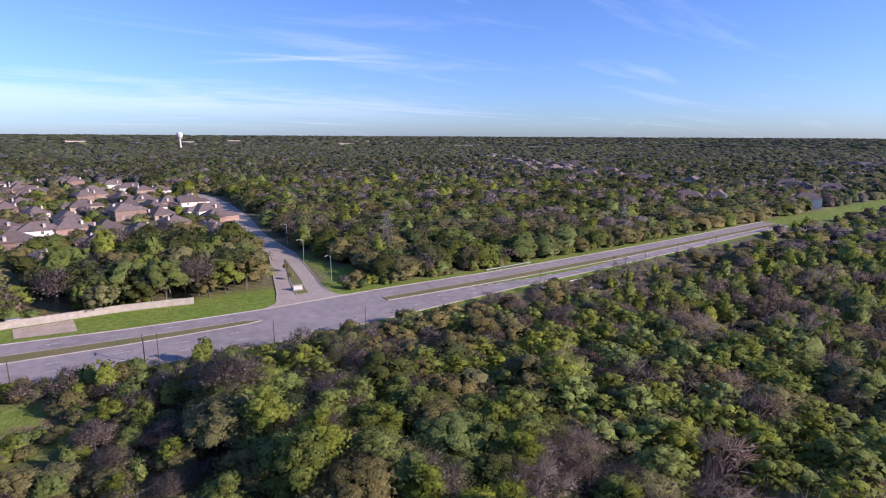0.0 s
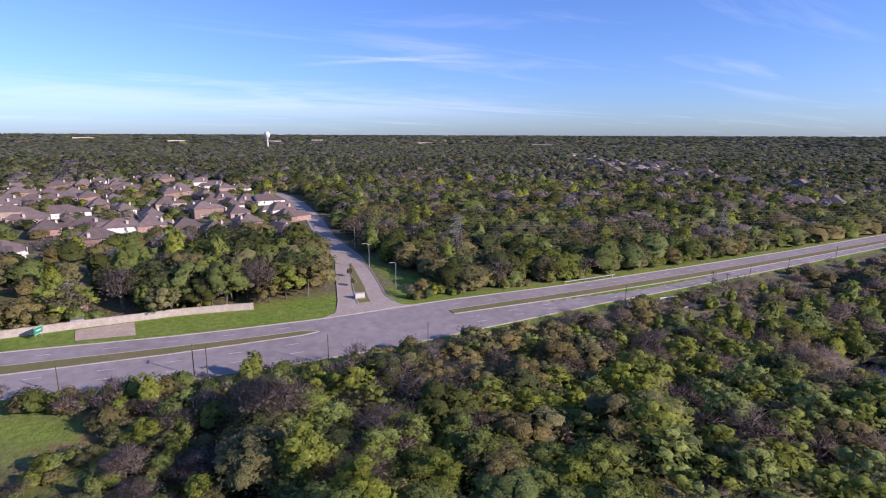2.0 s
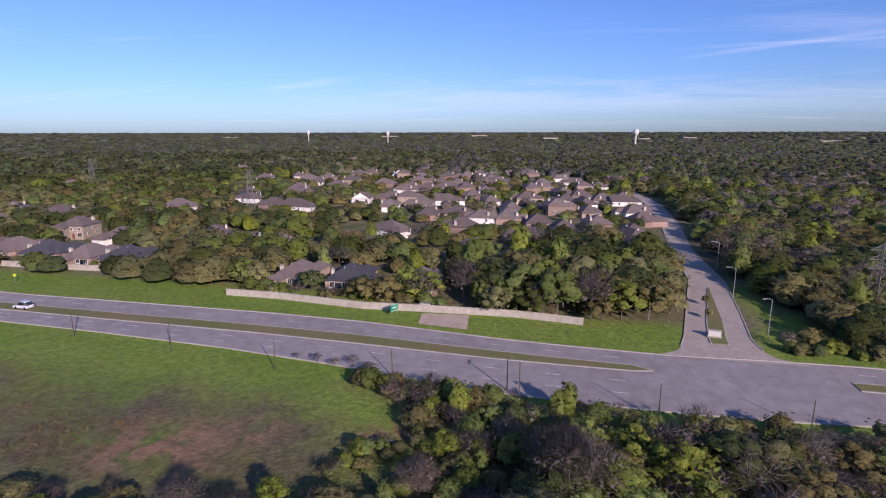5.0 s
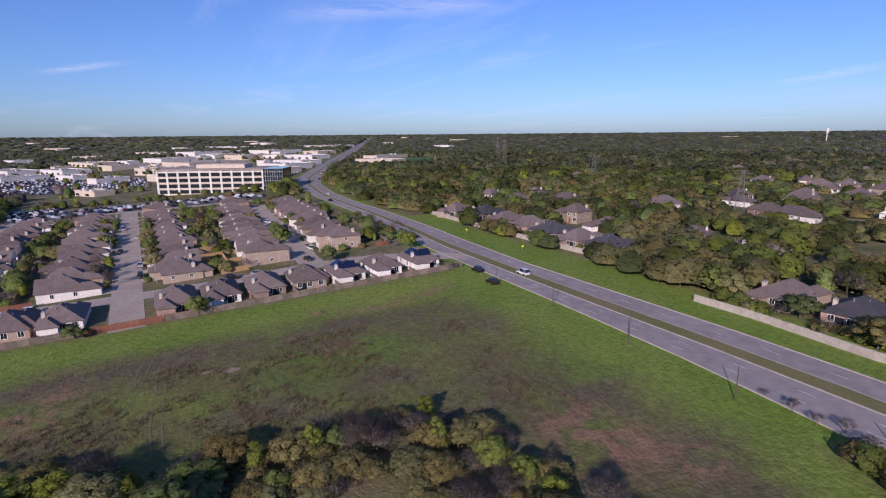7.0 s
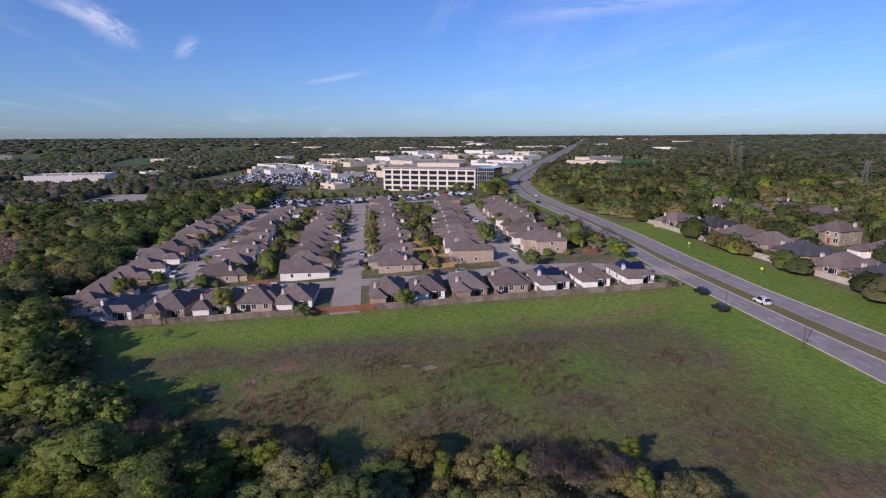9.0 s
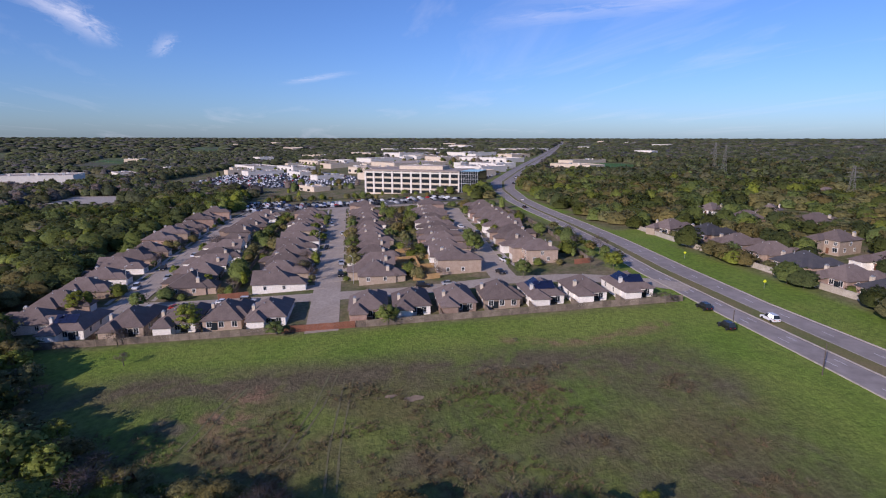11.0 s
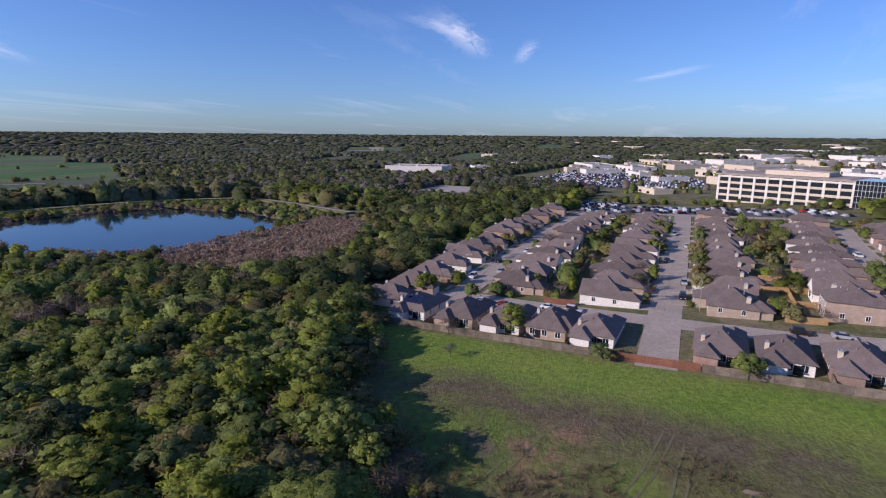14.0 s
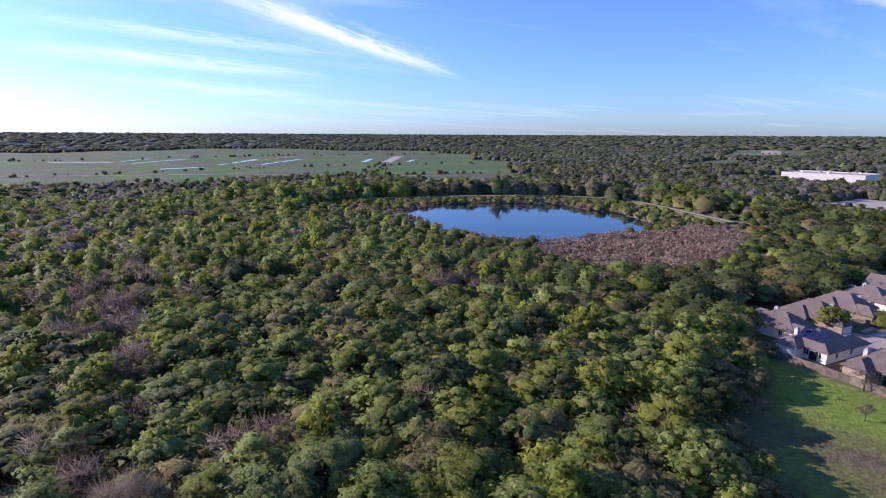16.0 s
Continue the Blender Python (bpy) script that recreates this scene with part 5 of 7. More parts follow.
def split_ring(r0, r1, step, seed, name, lod, label, widen=1.0, even=0.0):
    """A ring of woods; to the south-east, behind the camera's back all the way, it is sparser and coarser."""
    X, Y, K, S, r = ring(r0, r1, step, seed)
    bear = np.degrees(np.arctan2(X - CX, Y - CY))
    back = (np.degrees(np.arctan2(X, Y)) > 88) & (bear > 60) & (bear < 160)
    f = ~back
    woods(name, lod, X[f], Y[f], K[f], S[f], r, label, widen, even)
    b = np.nonzero(back)[0][::9]
    if len(b):
        woods(name, 4, X[b], Y[b], K[b], S[b], r, label, widen * 2.2, even)


split_ring(150, 260, 6.2, 12, "middle_woods", 5, "dense %s spring woodland round the houses", 1.3, 0.62)
split_ring(260, 470, 8.0, 13, "outer_woods", 2, "%s woodland canopy in the middle distance", 1.5, 0.65)
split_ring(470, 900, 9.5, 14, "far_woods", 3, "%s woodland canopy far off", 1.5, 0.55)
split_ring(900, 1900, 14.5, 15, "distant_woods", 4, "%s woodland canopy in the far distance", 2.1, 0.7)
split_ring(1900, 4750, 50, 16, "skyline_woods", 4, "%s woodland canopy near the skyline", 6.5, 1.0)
STRIP = [(-4.5, 113), (-3.5, 106), (-7, 99), (-13, 94)]
# thicket of shrubs between field and road, and along the edge of the wood
r = np.random.default_rng(77)
sx, sy_ = r.uniform(-90, 70, 6400), r.uniform(-20, 128, 6400)
fd = near_line(FIELD + FIELD[:1], sx, sy_)
inf = inside(FIELD, sx, sy_)
hedge = (sy_ > 104) & (sy_ < road_at(sx, 4) - 4.5) & (sx > -26) & (sx < 56) & ~inf
scrub = ~inf & (sx > -16) & (sx < 20) & (sy_ > 60) & (sy_ <= 104) & (r.uniform(size=6400) < 0.55)
rim = ~inf & (fd < 8) & (sy_ < 95) & (r.uniform(size=6400) < 0.5)
strip = inf & (near_line(STRIP, sx, sy_) < 2.0)
m = hedge | scrub | rim | strip
sx, sy_ = sx[m], sy_[m]
woods("thicket", 5, sx, sy_, r.choice(4, len(sx), p=[0.14, 0.14, 0.27, 0.45]), np.where(sy_ > 100, r.uniform(0.22, 0.46, len(sx)), r.uniform(0.16, 0.34, len(sx))), r, "tangled %s scrub between the field and the road")
# bushes along the edge of the woods north of the road
bx = r.uniform(68, 330, 300)
by = road_at(bx, 1) + 4.0 + 7 * r.uniform(0, 1, 300) ** 1.5
woods("edge_bushes", 5, bx, by, r.choice(4, 300, p=[0.38, 0.12, 0.25, 0.25]), r.uniform(0.25, 0.5, 300), r, "%s bushes along the edge of the roadside woods")
bx = np.concatenate([r.uniform(-66, 20, 70), r.uniform(-210, -106, 60)])
by = np.where(bx > -90, 161.0, 172.0) + r.uniform(-0.8, 2.2, len(bx))
hd = np.min(np.hypot(bx[:, None] - HXY[:, 0], by[:, None] - HXY[:, 1]), axis=1)
m = hd > 8
woods("wall_bushes", 5, bx[m], by[m], r.choice(4, m.sum(), p=[0.4, 0.05, 0.3, 0.25]), r.uniform(0.2, 0.4, m.sum()), r, "%s garden bushes behind the stone wall")
# stiff dead weeds standing in the middle of the field
wx, wy = r.uniform(-140, -5, 16000), r.uniform(-30, 122, 16000)
wn = np.array([noise.noise(Vector((a * 0.05, b * 0.05, 9.0))) + 0.6 * noise.noise(Vector((a * 0.16, b * 0.16, 4.0))) for a, b in zip(wx, wy)])
keep = inside(FIELD, wx, wy) & (near_line([(-140, -30), (-133, 60), (-127, 130), (-60, 127), (-10, 117)], wx, wy) > 26) & (wn > 0.12)
wx, wy = wx[keep], wy[keep]
weed = [twig_quads(np.random.default_rng(60 + j), [(0, 0, 0.1, 0.5), (0.5, 0.2, 0.1, 0.4)], 22, 0.5, 0.035) for j in range(3)]
v, q, t = tile(weed, wx, wy, r.uniform(0.7, 1.7, len(wx)), r.uniform(0.5, 1.3, len(wx)), r.uniform(0, 6.28, len(wx)), r)
M["weeds"] = mat("dead_weeds", (0.125, 0.10, 0.055), 0.95, tint=0.35, hue=0.03, rand=0.3)
tagged(new("field_weeds", mesh_quads("field_weeds", v, q, M["weeds"], t)), "brown dead weeds standing in the rough field", "weeds", kind="stuff")
# hedges, shrubs and small trees in the gardens of the estate
gxs, gys = r.uniform(-345, -176, 1300), r.uniform(-52, 136, 1300)
dh = np.full(1300, 1e9)
for hx, hy in HXY:
    dh = np.minimum(dh, np.maximum(np.abs(gxs - hx) / 6.6, np.abs(gys - hy) / 9.8))
ds = np.full(1300, 1e9)
for pts, hw in STREETS.values():
    ds = np.minimum(ds, near_line(pts, gxs, gys) - hw)
m = (dh > 1.0) & (ds > 1.2) & inside(SUBDIV, gxs, gys)
gxs, gys = gxs[m], gys[m]
woods("garden_shrubs", 5, gxs, gys, r.choice(4, len(gxs), p=[0.34, 0.08, 0.33, 0.25]), 0.15 + 0.5 * r.uniform(0, 1, len(gxs)) ** 1.5, r, "%s shrubs and small trees in the estate gardens")
# belt of scrubby trees between the estate's car park and the offices
bx, by = r.uniform(-450, -402, 260), r.uniform(-60, 150, 260)
m = np.abs((bx + 425) - (by - 40) * 0.22) < 9
woods("tree_belt", 5, bx[m], by[m], r.choice(4, m.sum(), p=[0.35, 0.05, 0.4, 0.2]), r.uniform(0.35, 0.6, m.sum()), r, "%s scrubby belt of trees before the offices")
bx, by = r.uniform(-1100, -500, 330), r.uniform(-120, 400, 330)
m = inside(INDUSTRY, bx, by)
woods("car_park_trees", 2, bx[m], by[m], r.choice(4, m.sum(), p=[0.4, 0.05, 0.4, 0.15]), r.uniform(0.4, 0.8, m.sum()), r, "%s trees between the commercial buildings")
# undergrowth in the creek woods
ux, uy = r.uniform(-20, 190, 560), r.uniform(45, 128, 560)
m = (wooded(ux, uy) > 0.5) & (np.hypot(ux - CX, uy - CY) > 55)
ux, uy = ux[m], uy[m]
woods("undergrowth", 5, ux, uy, r.choice(4, len(ux), p=[0.25, 0.15, 0.25, 0.35]), r.uniform(0.22, 0.45, len(ux)), r, "%s undergrowth in the creek woods")
# hedgerows and lone trees in the wet fields
hx, hy = [], []
for (x0, y0), (x1, y1), n in (((150, -690), (-430, -600), 60), ((300, -860), (-560, -820), 45), ((-250, -560), (-420, -900), 40), ((350, -1330), (-700, -1230), 60)):
    u = r.uniform(0, 1, n)
    hx += list(x0 + (x1 - x0) * u + r.normal(0, 6, n))
    hy += list(y0 + (y1 - y0) * u + r.normal(0, 8, n))
hx, hy = np.array(hx), np.array(hy)
woods("hedgerow", 2, hx, hy, r.choice(4, len(hx), p=[0.4, 0.05, 0.4, 0.15]), r.uniform(0.35, 0.6, len(hx)), r, "%s hedgerow trees in the flat wet fields", 1.3)


# ---------------------------------------------------------------- fences and walls
def picket_panel(length, h, material, seed):
    r = np.random.default_rng(seed)
    bm = bmesh.new()
    n = int(length / 0.16)
    for i in range(n):
        a = -length / 2 + i * length / n
        t = h + r.uniform(-0.04, 0.04)
        box(bm, a, -0.01, 0.03, a + length / n - 0.015, 0.012, t)
    for z in (0.35, h - 0.35):
        box(bm, -length / 2, 0.012, z, length / 2, 0.055, z + 0.09)
    me = bpy.data.meshes.new("panel")
    bm.to_mesh(me)
    bm.free()
    me.materials.append(material)
    return me


post_me = {}


def board_fence(pts, material, label, h=1.8, step=2.4, posts=True):
    pts = dense(pts, step)
    ob = thing("fence", label, "fence", pose(*pts[0], lz(*pts[0])), kind="structure")
    inv = ob.matrix_world.inverted()
    key = material.name
    if key not in post_me:
        post_me[key] = ([picket_panel(step, h, material, s) for s in (1, 2, 3)], boxes((-0.05, -0.05, -0.3, 0.05, 0.05, h + 0.05)))
        me = bpy.data.meshes.new("post")
        post_me[key][1].to_mesh(me)
        me.materials.append(material)
        post_me[key] = (post_me[key][0], me)
    panels, post = post_me[key]
    for i, (a, b) in enumerate(zip(pts, pts[1:])):
        c = (a + b) / 2
        d = np.hypot(*(b - a))
        za, zb = lz(*a), lz(*b)
        rz = math.degrees(math.atan2(b[1] - a[1], b[0] - a[0]))
        tilt = math.degrees(math.atan2(zb - za, d))
        o = new("panel", panels[i % 3])
        o.parent = ob
        o.matrix_local = inv @ pose(c[0], c[1], (za + zb) / 2, 0, 0, rz) @ pose(0, 0, 0, 0, -tilt, 0) @ Matrix.Diagonal((d / step, 1, 1, 1))
        if not posts:
            continue
        o = new("post", post)
        o.parent = ob
        o.matrix_local = inv @ pose(a[0], a[1], za, 0, 0, rz)
    return ob


fp = lambda y: (fence_x(y), y)
board_fence([fp(-37), fp(0), fp(23.5)], M["fence"], "long weathered grey picket fence between houses and field")
board_fence([fp(23.6), fp(42)], M["fence_red"], "red-stained wooden fence across the end of the street")
board_fence([fp(42.2), fp(80), fp(128)], M["fence"], "weathered grey picket fence behind the estate gardens")
for pts, mm in (([(-178, 6), (-240, 7), (-350, 10)], "fence"), ([(-176, 66), (-240, 68), (-340, 72)], "fence_gold"), ([(-176, 62), (-176, 71)], "fence_gold"), ([(-172, -50), (-372, -46)], "fence"), ([(-176, 124), (-240, 132), (-310, 136)], "fence"),
                ([(-176, 2), (-176, 11)], "fence_red"), ([(-190, 60), (-190, 75)], "fence_gold"), ([(-204, 60), (-204, 76)], "fence_gold"), ([(-218, 61), (-218, 77)], "fence_gold"), ([(-176, 118), (-176, 124)], "fence_red")):
    board_fence(pts, M[mm], "wooden garden fence between the estate houses", posts=False)
for y in (-22.5, -9, 3, 14.5, 52, 64, 76, 88, 99.5, 112):
    board_fence([(fence_x(y) - 0.2, y), (fence_x(y) - 5.5, y + 0.3)], M["fence"], "short weathered fence between two back gardens")


def stone_wall(pts, label, h=1.7):
    pts = dense(pts, 3.0)
    ob = thing("stone_wall", label, "wall", pose(*pts[0], lz(*pts[0])), kind="structure")
    inv = ob.matrix_world.inverted()
    seg = part("wall_block", boxes((-1.5, -0.15, -0.5, 1.5, 0.15, h), (-1.53, -0.2, h, 1.53, 0.2, h + 0.12)), M["stone"], ob)
    for i, (a, b) in enumerate(zip(pts, pts[1:])):
        c = (a + b) / 2
        m = inv @ pose(c[0], c[1], lz(*c), 0, 0, math.degrees(math.atan2(b[1] - a[1], b[0] - a[0]))) @ Matrix.Diagonal((np.hypot(*(b - a)) / 3.0, 1, 1, 1))
        if i == 0:
            seg.matrix_local = m
        else:
            share(seg, m, ob)
    return ob


stone_wall([(-224, 170), (-171, 168), (-130, 168.5), (-104, 170)], "pale stone boundary wall behind the roadside verge")
stone_wall([(-68, 157), (-53, 157), (-29, 154.6), (-13, 155.6), (9, 156.4), (20, 155.4), (26, 154.4)], "low pale stone boundary wall beside the road")

# drive apron, utility cabinet, signs
band("drive_apron", [(-12.6, 147.6), (-13.2, 154.4)], [(-0.8, 146.4), (-1.4, 155.2)], M["apron"], 0.09, "pale dusty concrete apron between the wall and the road", "apron")
cab = thing("utility_cabinet", "white utility cabinet beside the stone wall", "cabinet", pose(-13, 157.4, lz(-13, 157.4)))
part("body", boxes((-1.3, -0.5, 0, 1.3, 0.5, 1.6)), M["white"], cab)
part("lid", boxes((-1.4, -0.6, 1.6, 1.4, 0.6, 1.7)), M["steel"], cab, "grey metal lid")
for i in (-0.65, 0.65):
    part("door", boxes((i - 0.6, -0.54, 0.1, i + 0.6, -0.5, 1.5)), M["white"], cab)


def sign(x, y, rz, w, h, z, material, label, shape="rect"):
    ob = thing("road_sign", label, "sign", pose(x, y, lz(x, y), 0, 0, rz))
    for px in ((-w * 0.35, w * 0.35) if w > 1.2 else (0,)):
        bm = bmesh.new()
        tube(bm, (px, 0.04, -0.3), (px, 0.04, z + h * 0.8), 0.04, 0.04)
        part("post", bm, M["steel"], ob)
    bm = bmesh.new()
    if shape == "rect":
        box(bm, -w / 2, -0.03, z, w / 2, 0.0, z + h)
    else:
        vs = [bm.verts.new((sx * w / 2, -0.03, z + h / 2 + sz * h / 2)) for sx, sz in ((0, -1), (1, 0), (0, 1), (-1, 0))]
        f = bm.faces.new(vs)
        ex = bmesh.ops.extrude_face_region(bm, geom=[f])
        bmesh.ops.translate(bm, vec=(0, 0.03, 0), verts=[v for v in ex["geom"] if isinstance(v, bmesh.types.BMVert)])
    part("board", bm, material, ob)
    if shape == "rect" and w > 1.2:
        part("border", boxes((-w / 2 + 0.08, -0.045, z + 0.08, w / 2 - 0.08, -0.032, z + 0.16), (-w / 2 + 0.08, -0.045, z + h - 0.16, w / 2 - 0.08, -0.032, z + h - 0.08), (-w * 0.3, -0.045, z + h * 0.45, w * 0.3, -0.032, z + h * 0.58)), M["paint"], ob, "pale border and worn bar of writing")
    return ob


sign(-19.5, 151.5, 60, 2.4, 1.8, 1.2, M["sign_green"], "green guide sign on two posts beside the wall")
sign(-133, 155, 80, 1.1, 1.1, 1.6, M["sign_yellow"], "yellow-green diamond warning sign on the verge", "diamond")
sign(-170, 156, 80, 1.0, 1.0, 1.6, M["sign_yellow"], "yellow-green diamond warning sign on the verge", "diamond")
mon = thing("entrance_monument", "low pale stone entrance monument on the street island", "monument", pose(54.6, 152.5, lz(54.6, 152.5) + 0.2, 0, 0, -12))
part("plinth", boxes((-1.5, -0.5, -0.4, 1.5, 0.5, 0.3)), M["stone"], mon)
part("slab", boxes((-1.3, -0.35, 0.3, 1.3, 0.35, 1.5)), M["white"], mon, "pale face with a bar of writing")
part("cap", boxes((-1.42, -0.45, 1.5, 1.42, 0.45, 1.65)), M["stone"], mon)


# ---------------------------------------------------------------- poles, lamps, pylons
def utility_pole(x, y, h, arm=True):
    ob = thing("utility_pole", "dark wooden utility pole beside the road", "utility pole", pose(x, y, lz(x, y)), "roadside poles")
    bm = bmesh.new()
    tube(bm, (0, 0, -0.5), (0, 0, h), 0.11, 0.075, 8)
    part("pole", bm, M["wood_pole"], ob)
    if arm:
        part("crossarm", boxes((-0.08, -0.9, h - 0.7, 0.08, 0.9, h - 0.55)), M["wood_pole"], ob)
        for yy in (-0.8, 0.0, 0.8):
            bm = bmesh.new()
            tube(bm, (0, yy, h - 0.55), (0, yy, h - 0.3), 0.05, 0.03)
            part("insulator", bm, M["steel"], ob)
    return ob


for x, y, h, a in ((-35, 120, 6.3, False), (-60, 123.3, 6.3, False), (-86, 126, 6.3, False), (10, 120.8, 6.6, True), (12.3, 118, 7.2, False), (35.3, 115.5, 6.8, False), (59, 117, 5.5, False), (-12, 122, 5.5, False),
                   (126, 122, 5.5, False), (161, 119.5, 7.0, True), (163, 116, 7.5, True), (183, 121.5, 6.0, False), (203, 120.5, 6.5, False), (240, 124, 6.5, False), (-109, 125.5, 5.0, False)):
    utility_pole(x, y, h, a)


def street_lamp(x, y, rz, h=8.5):
    ob = thing("street_lamp", "slim grey street lamp with one arm", "street lamp", pose(x, y, lz(x, y), 0, 0, rz), "street lamps")
    bm = bmesh.new()
    tube(bm, (0, 0, -0.3), (0, 0, h), 0.11, 0.07, 8)
    part("pole", bm, M["steel"], ob)
    bm = bmesh.new()
    tube(bm, (0, 0, h - 0.1), (1.0, 0, h + 0.35), 0.05, 0.045)
    tube(bm, (1.0, 0, h + 0.35), (1.9, 0, h + 0.4), 0.045, 0.04)
    part("arm", bm, M["steel"], ob)
    part("lamp_head", boxes((1.75, -0.16, h + 0.3, 2.5, 0.16, h + 0.46)), M["steel"], ob)


for x, y, rz in ((67.5, 181, 180), (72.5, 212, 180), (67, 156, 200), (-180, 43, 200), (-235, 31, 20), (-290, 45, 200), (-196, -30, 90)):
    street_lamp(x, y, rz)


def pylon(x, y, h, rz):
    ob = thing("pylon", "grey lattice electricity pylon above the trees", "pylon", pose(x, y, lz(x, y), 0, 0, rz), "pylons")
    w = lambda z: 1.7 * (1 - z / h) ** 1.0 + 0.4
    bm = bmesh.new()
    lev = [0, h * 0.2, h * 0.38, h * 0.54, h * 0.68, h * 0.8, h * 0.9, h]
    for a, b in zip(lev, lev[1:]):
        ca = [(sx * w(a), sy * w(a), a) for sx, sy in ((1, 1), (-1, 1), (-1, -1), (1, -1))]
        cb = [(sx * w(b), sy * w(b), b) for sx, sy in ((1, 1), (-1, 1), (-1, -1), (1, -1))]
        for i in range(4):
            tube(bm, ca[i], cb[i], 0.09, 0.09, 4)
            tube(bm, ca[i], cb[(i + 1) % 4], 0.04, 0.04, 4)
            tube(bm, ca[(i + 1) % 4], cb[i], 0.04, 0.04, 4)
    part("lattice", bm, M["pylon"], ob)
    for f in (0.68, 0.8, 0.92):
        bm = bmesh.new()
        for s in (1, -1):
            tube(bm, (0, 0, h * f), (s * 4.2, 0, h * f + 0.2), 0.12, 0.06, 4)
            tube(bm, (0, 0, h * f + 1.3), (s * 4.2, 0, h * f + 0.2), 0.08, 0.06, 4)
        part("crossarm", bm, M["pylon"], ob)
    return ob


PYL = [(96, 171, 19), (211, 153, 19), (-136, 292, 19), (-268, 332, 21), (-425, 372, 30), (-500, 420, 32)]
for x, y, h in PYL:
    pylon(x, y, h, 25)
wire = bmesh.new()
for (x0, y0, h0), (x1, y1, h1) in ((PYL[0], PYL[1]), (PYL[0], PYL[2]), (PYL[1], (330, 134, 19))):
    for f in (0.68, 0.8, 0.92):
        for s in (1, -1):
            prev = None
            for i in range(13):
                u = i / 12
                x, y = x0 + (x1 - x0) * u - s * 1.6, y0 + (y1 - y0) * u + s * 3.8
                z = (lz(x0, y0) + h0 * f) * (1 - u) + (lz(x1, y1) + h1 * f) * u - 4 * 2.2 * u * (1 - u)
                if prev:
                    tube(wire, prev, (x, y, z), 0.022, 0.022, 3)
                prev = (x, y, z)
tagged(part("power_line", wire, M["pylon"]), "thin sagging power lines between the pylons", "power line", kind="stuff")


def water_tower(x, y, h, r, label):
    ob = thing("water_tower", label, "water tower", pose(x, y, lz(x, y)))
    bm = bmesh.new()
    tube(bm, (0, 0, -1), (0, 0, h * 0.72), r * 0.32, r * 0.3, 16)
    part("stem", bm, M["white"], ob)
    bm = bmesh.new()
    prof = [(0.3, 0.6), (0.85, 0.72), (1.0, 0.83), (0.92, 0.93), (0.55, 0.98), (0.05, 1.0)]
    for (a, za), (b, zb) in zip(prof, prof[1:]):
        tube(bm, (0, 0, h * za), (0, 0, h * zb), r * a, r * b, 20)
    part("tank", bm, M["white"], ob)


water_tower(262, 1540, 48, 7.5, "white water tower on a stem at the skyline")
water_tower(-395, 1480, 38, 4.2, "small pale water tower at the skyline")
water_tower(-700, 1650, 40, 4.2, "small pale water tower at the skyline")


# ---------------------------------------------------------------- large buildings
def office():
    """Four storeys of pale concrete bands and dark window strips, with a glazed corner."""
    u = Vector((0.47, 0.883, 0))
    ob = thing("office_building", "four-storey pale office block with dark window bands and glazed corner", "office building", pose(-451, 62, 5.0, 0, 0, math.degrees(math.atan2(u.y, u.x))))
    L, D, H, fl = 80.0, 46.0, 18.6, 4.3
    part("core", boxes((0.5, 0.5, -3, L - 0.5, D - 0.5, H - 0.2)), M["glass"], ob, "dark recessed window bands")
    for k in range(5):
        z = -0.4 + k * fl
        part("spandrel", boxes((0, 0, z - (2 if k == 0 else 0), L, D, z + (1.5 if k < 4 else 1.2))), M["beige"] if k < 4 else M["white"], ob, "pale concrete band")
    bay = L / 10
    pier = part("pier", boxes((-0.7, -0.12, -2, 0.7, 0.6, H)), M["white"], ob)
    pier.matrix_local = pose(0.8, 0, 0)
    for i in range(1, 11):
        share(pier, pose(min(i * bay, L - 0.8), 0, 0), ob)
    sp = part("pier", boxes((-0.12, -0.7, -2, 0.6, 0.7, H)), M["white"], ob)
    sp.matrix_local = pose(0, 6, 0)
    for i in range(1, 5):
        share(sp, pose(0, 6 + i * 9.0, 0), ob)
    part("roof", boxes((-1.0, -1.0, H - 0.2, L + 0.5, D + 1, H + 0.5), (4, 4, H + 0.5, L - 4, D - 4, H + 0.75)), M["flat_roof"], ob, "light brown flat roof")
    part("penthouse", boxes((25, 14, H + 0.5, 62, 34, H + 3.6)), M["beige"], ob)
    part("glazed_corner", boxes((L + 0.1, -2.5, -3, L + 15, D * 0.6, H + 0.8)), M["glass"], ob, "dark blue-green glazed corner")
    bar = part("glazing_bar", boxes((-0.07, -2.64, -2, 0.07, -2.5, H + 0.8)), M["alu"], ob)
    bar.matrix_local = pose(L + 0.2, 0, 0)
    for i in range(1, 9):
        share(bar, pose(L + 0.2 + i * 1.8, 0, 0), ob)
    rail = part("glazing_rail", boxes((L + 0.1, -2.66, 0, L + 15, -2.51, 0.18)), M["alu"], ob)
    for k in range(1, 6):
        share(rail, pose(0, 0, k * 3.4), ob)


office()


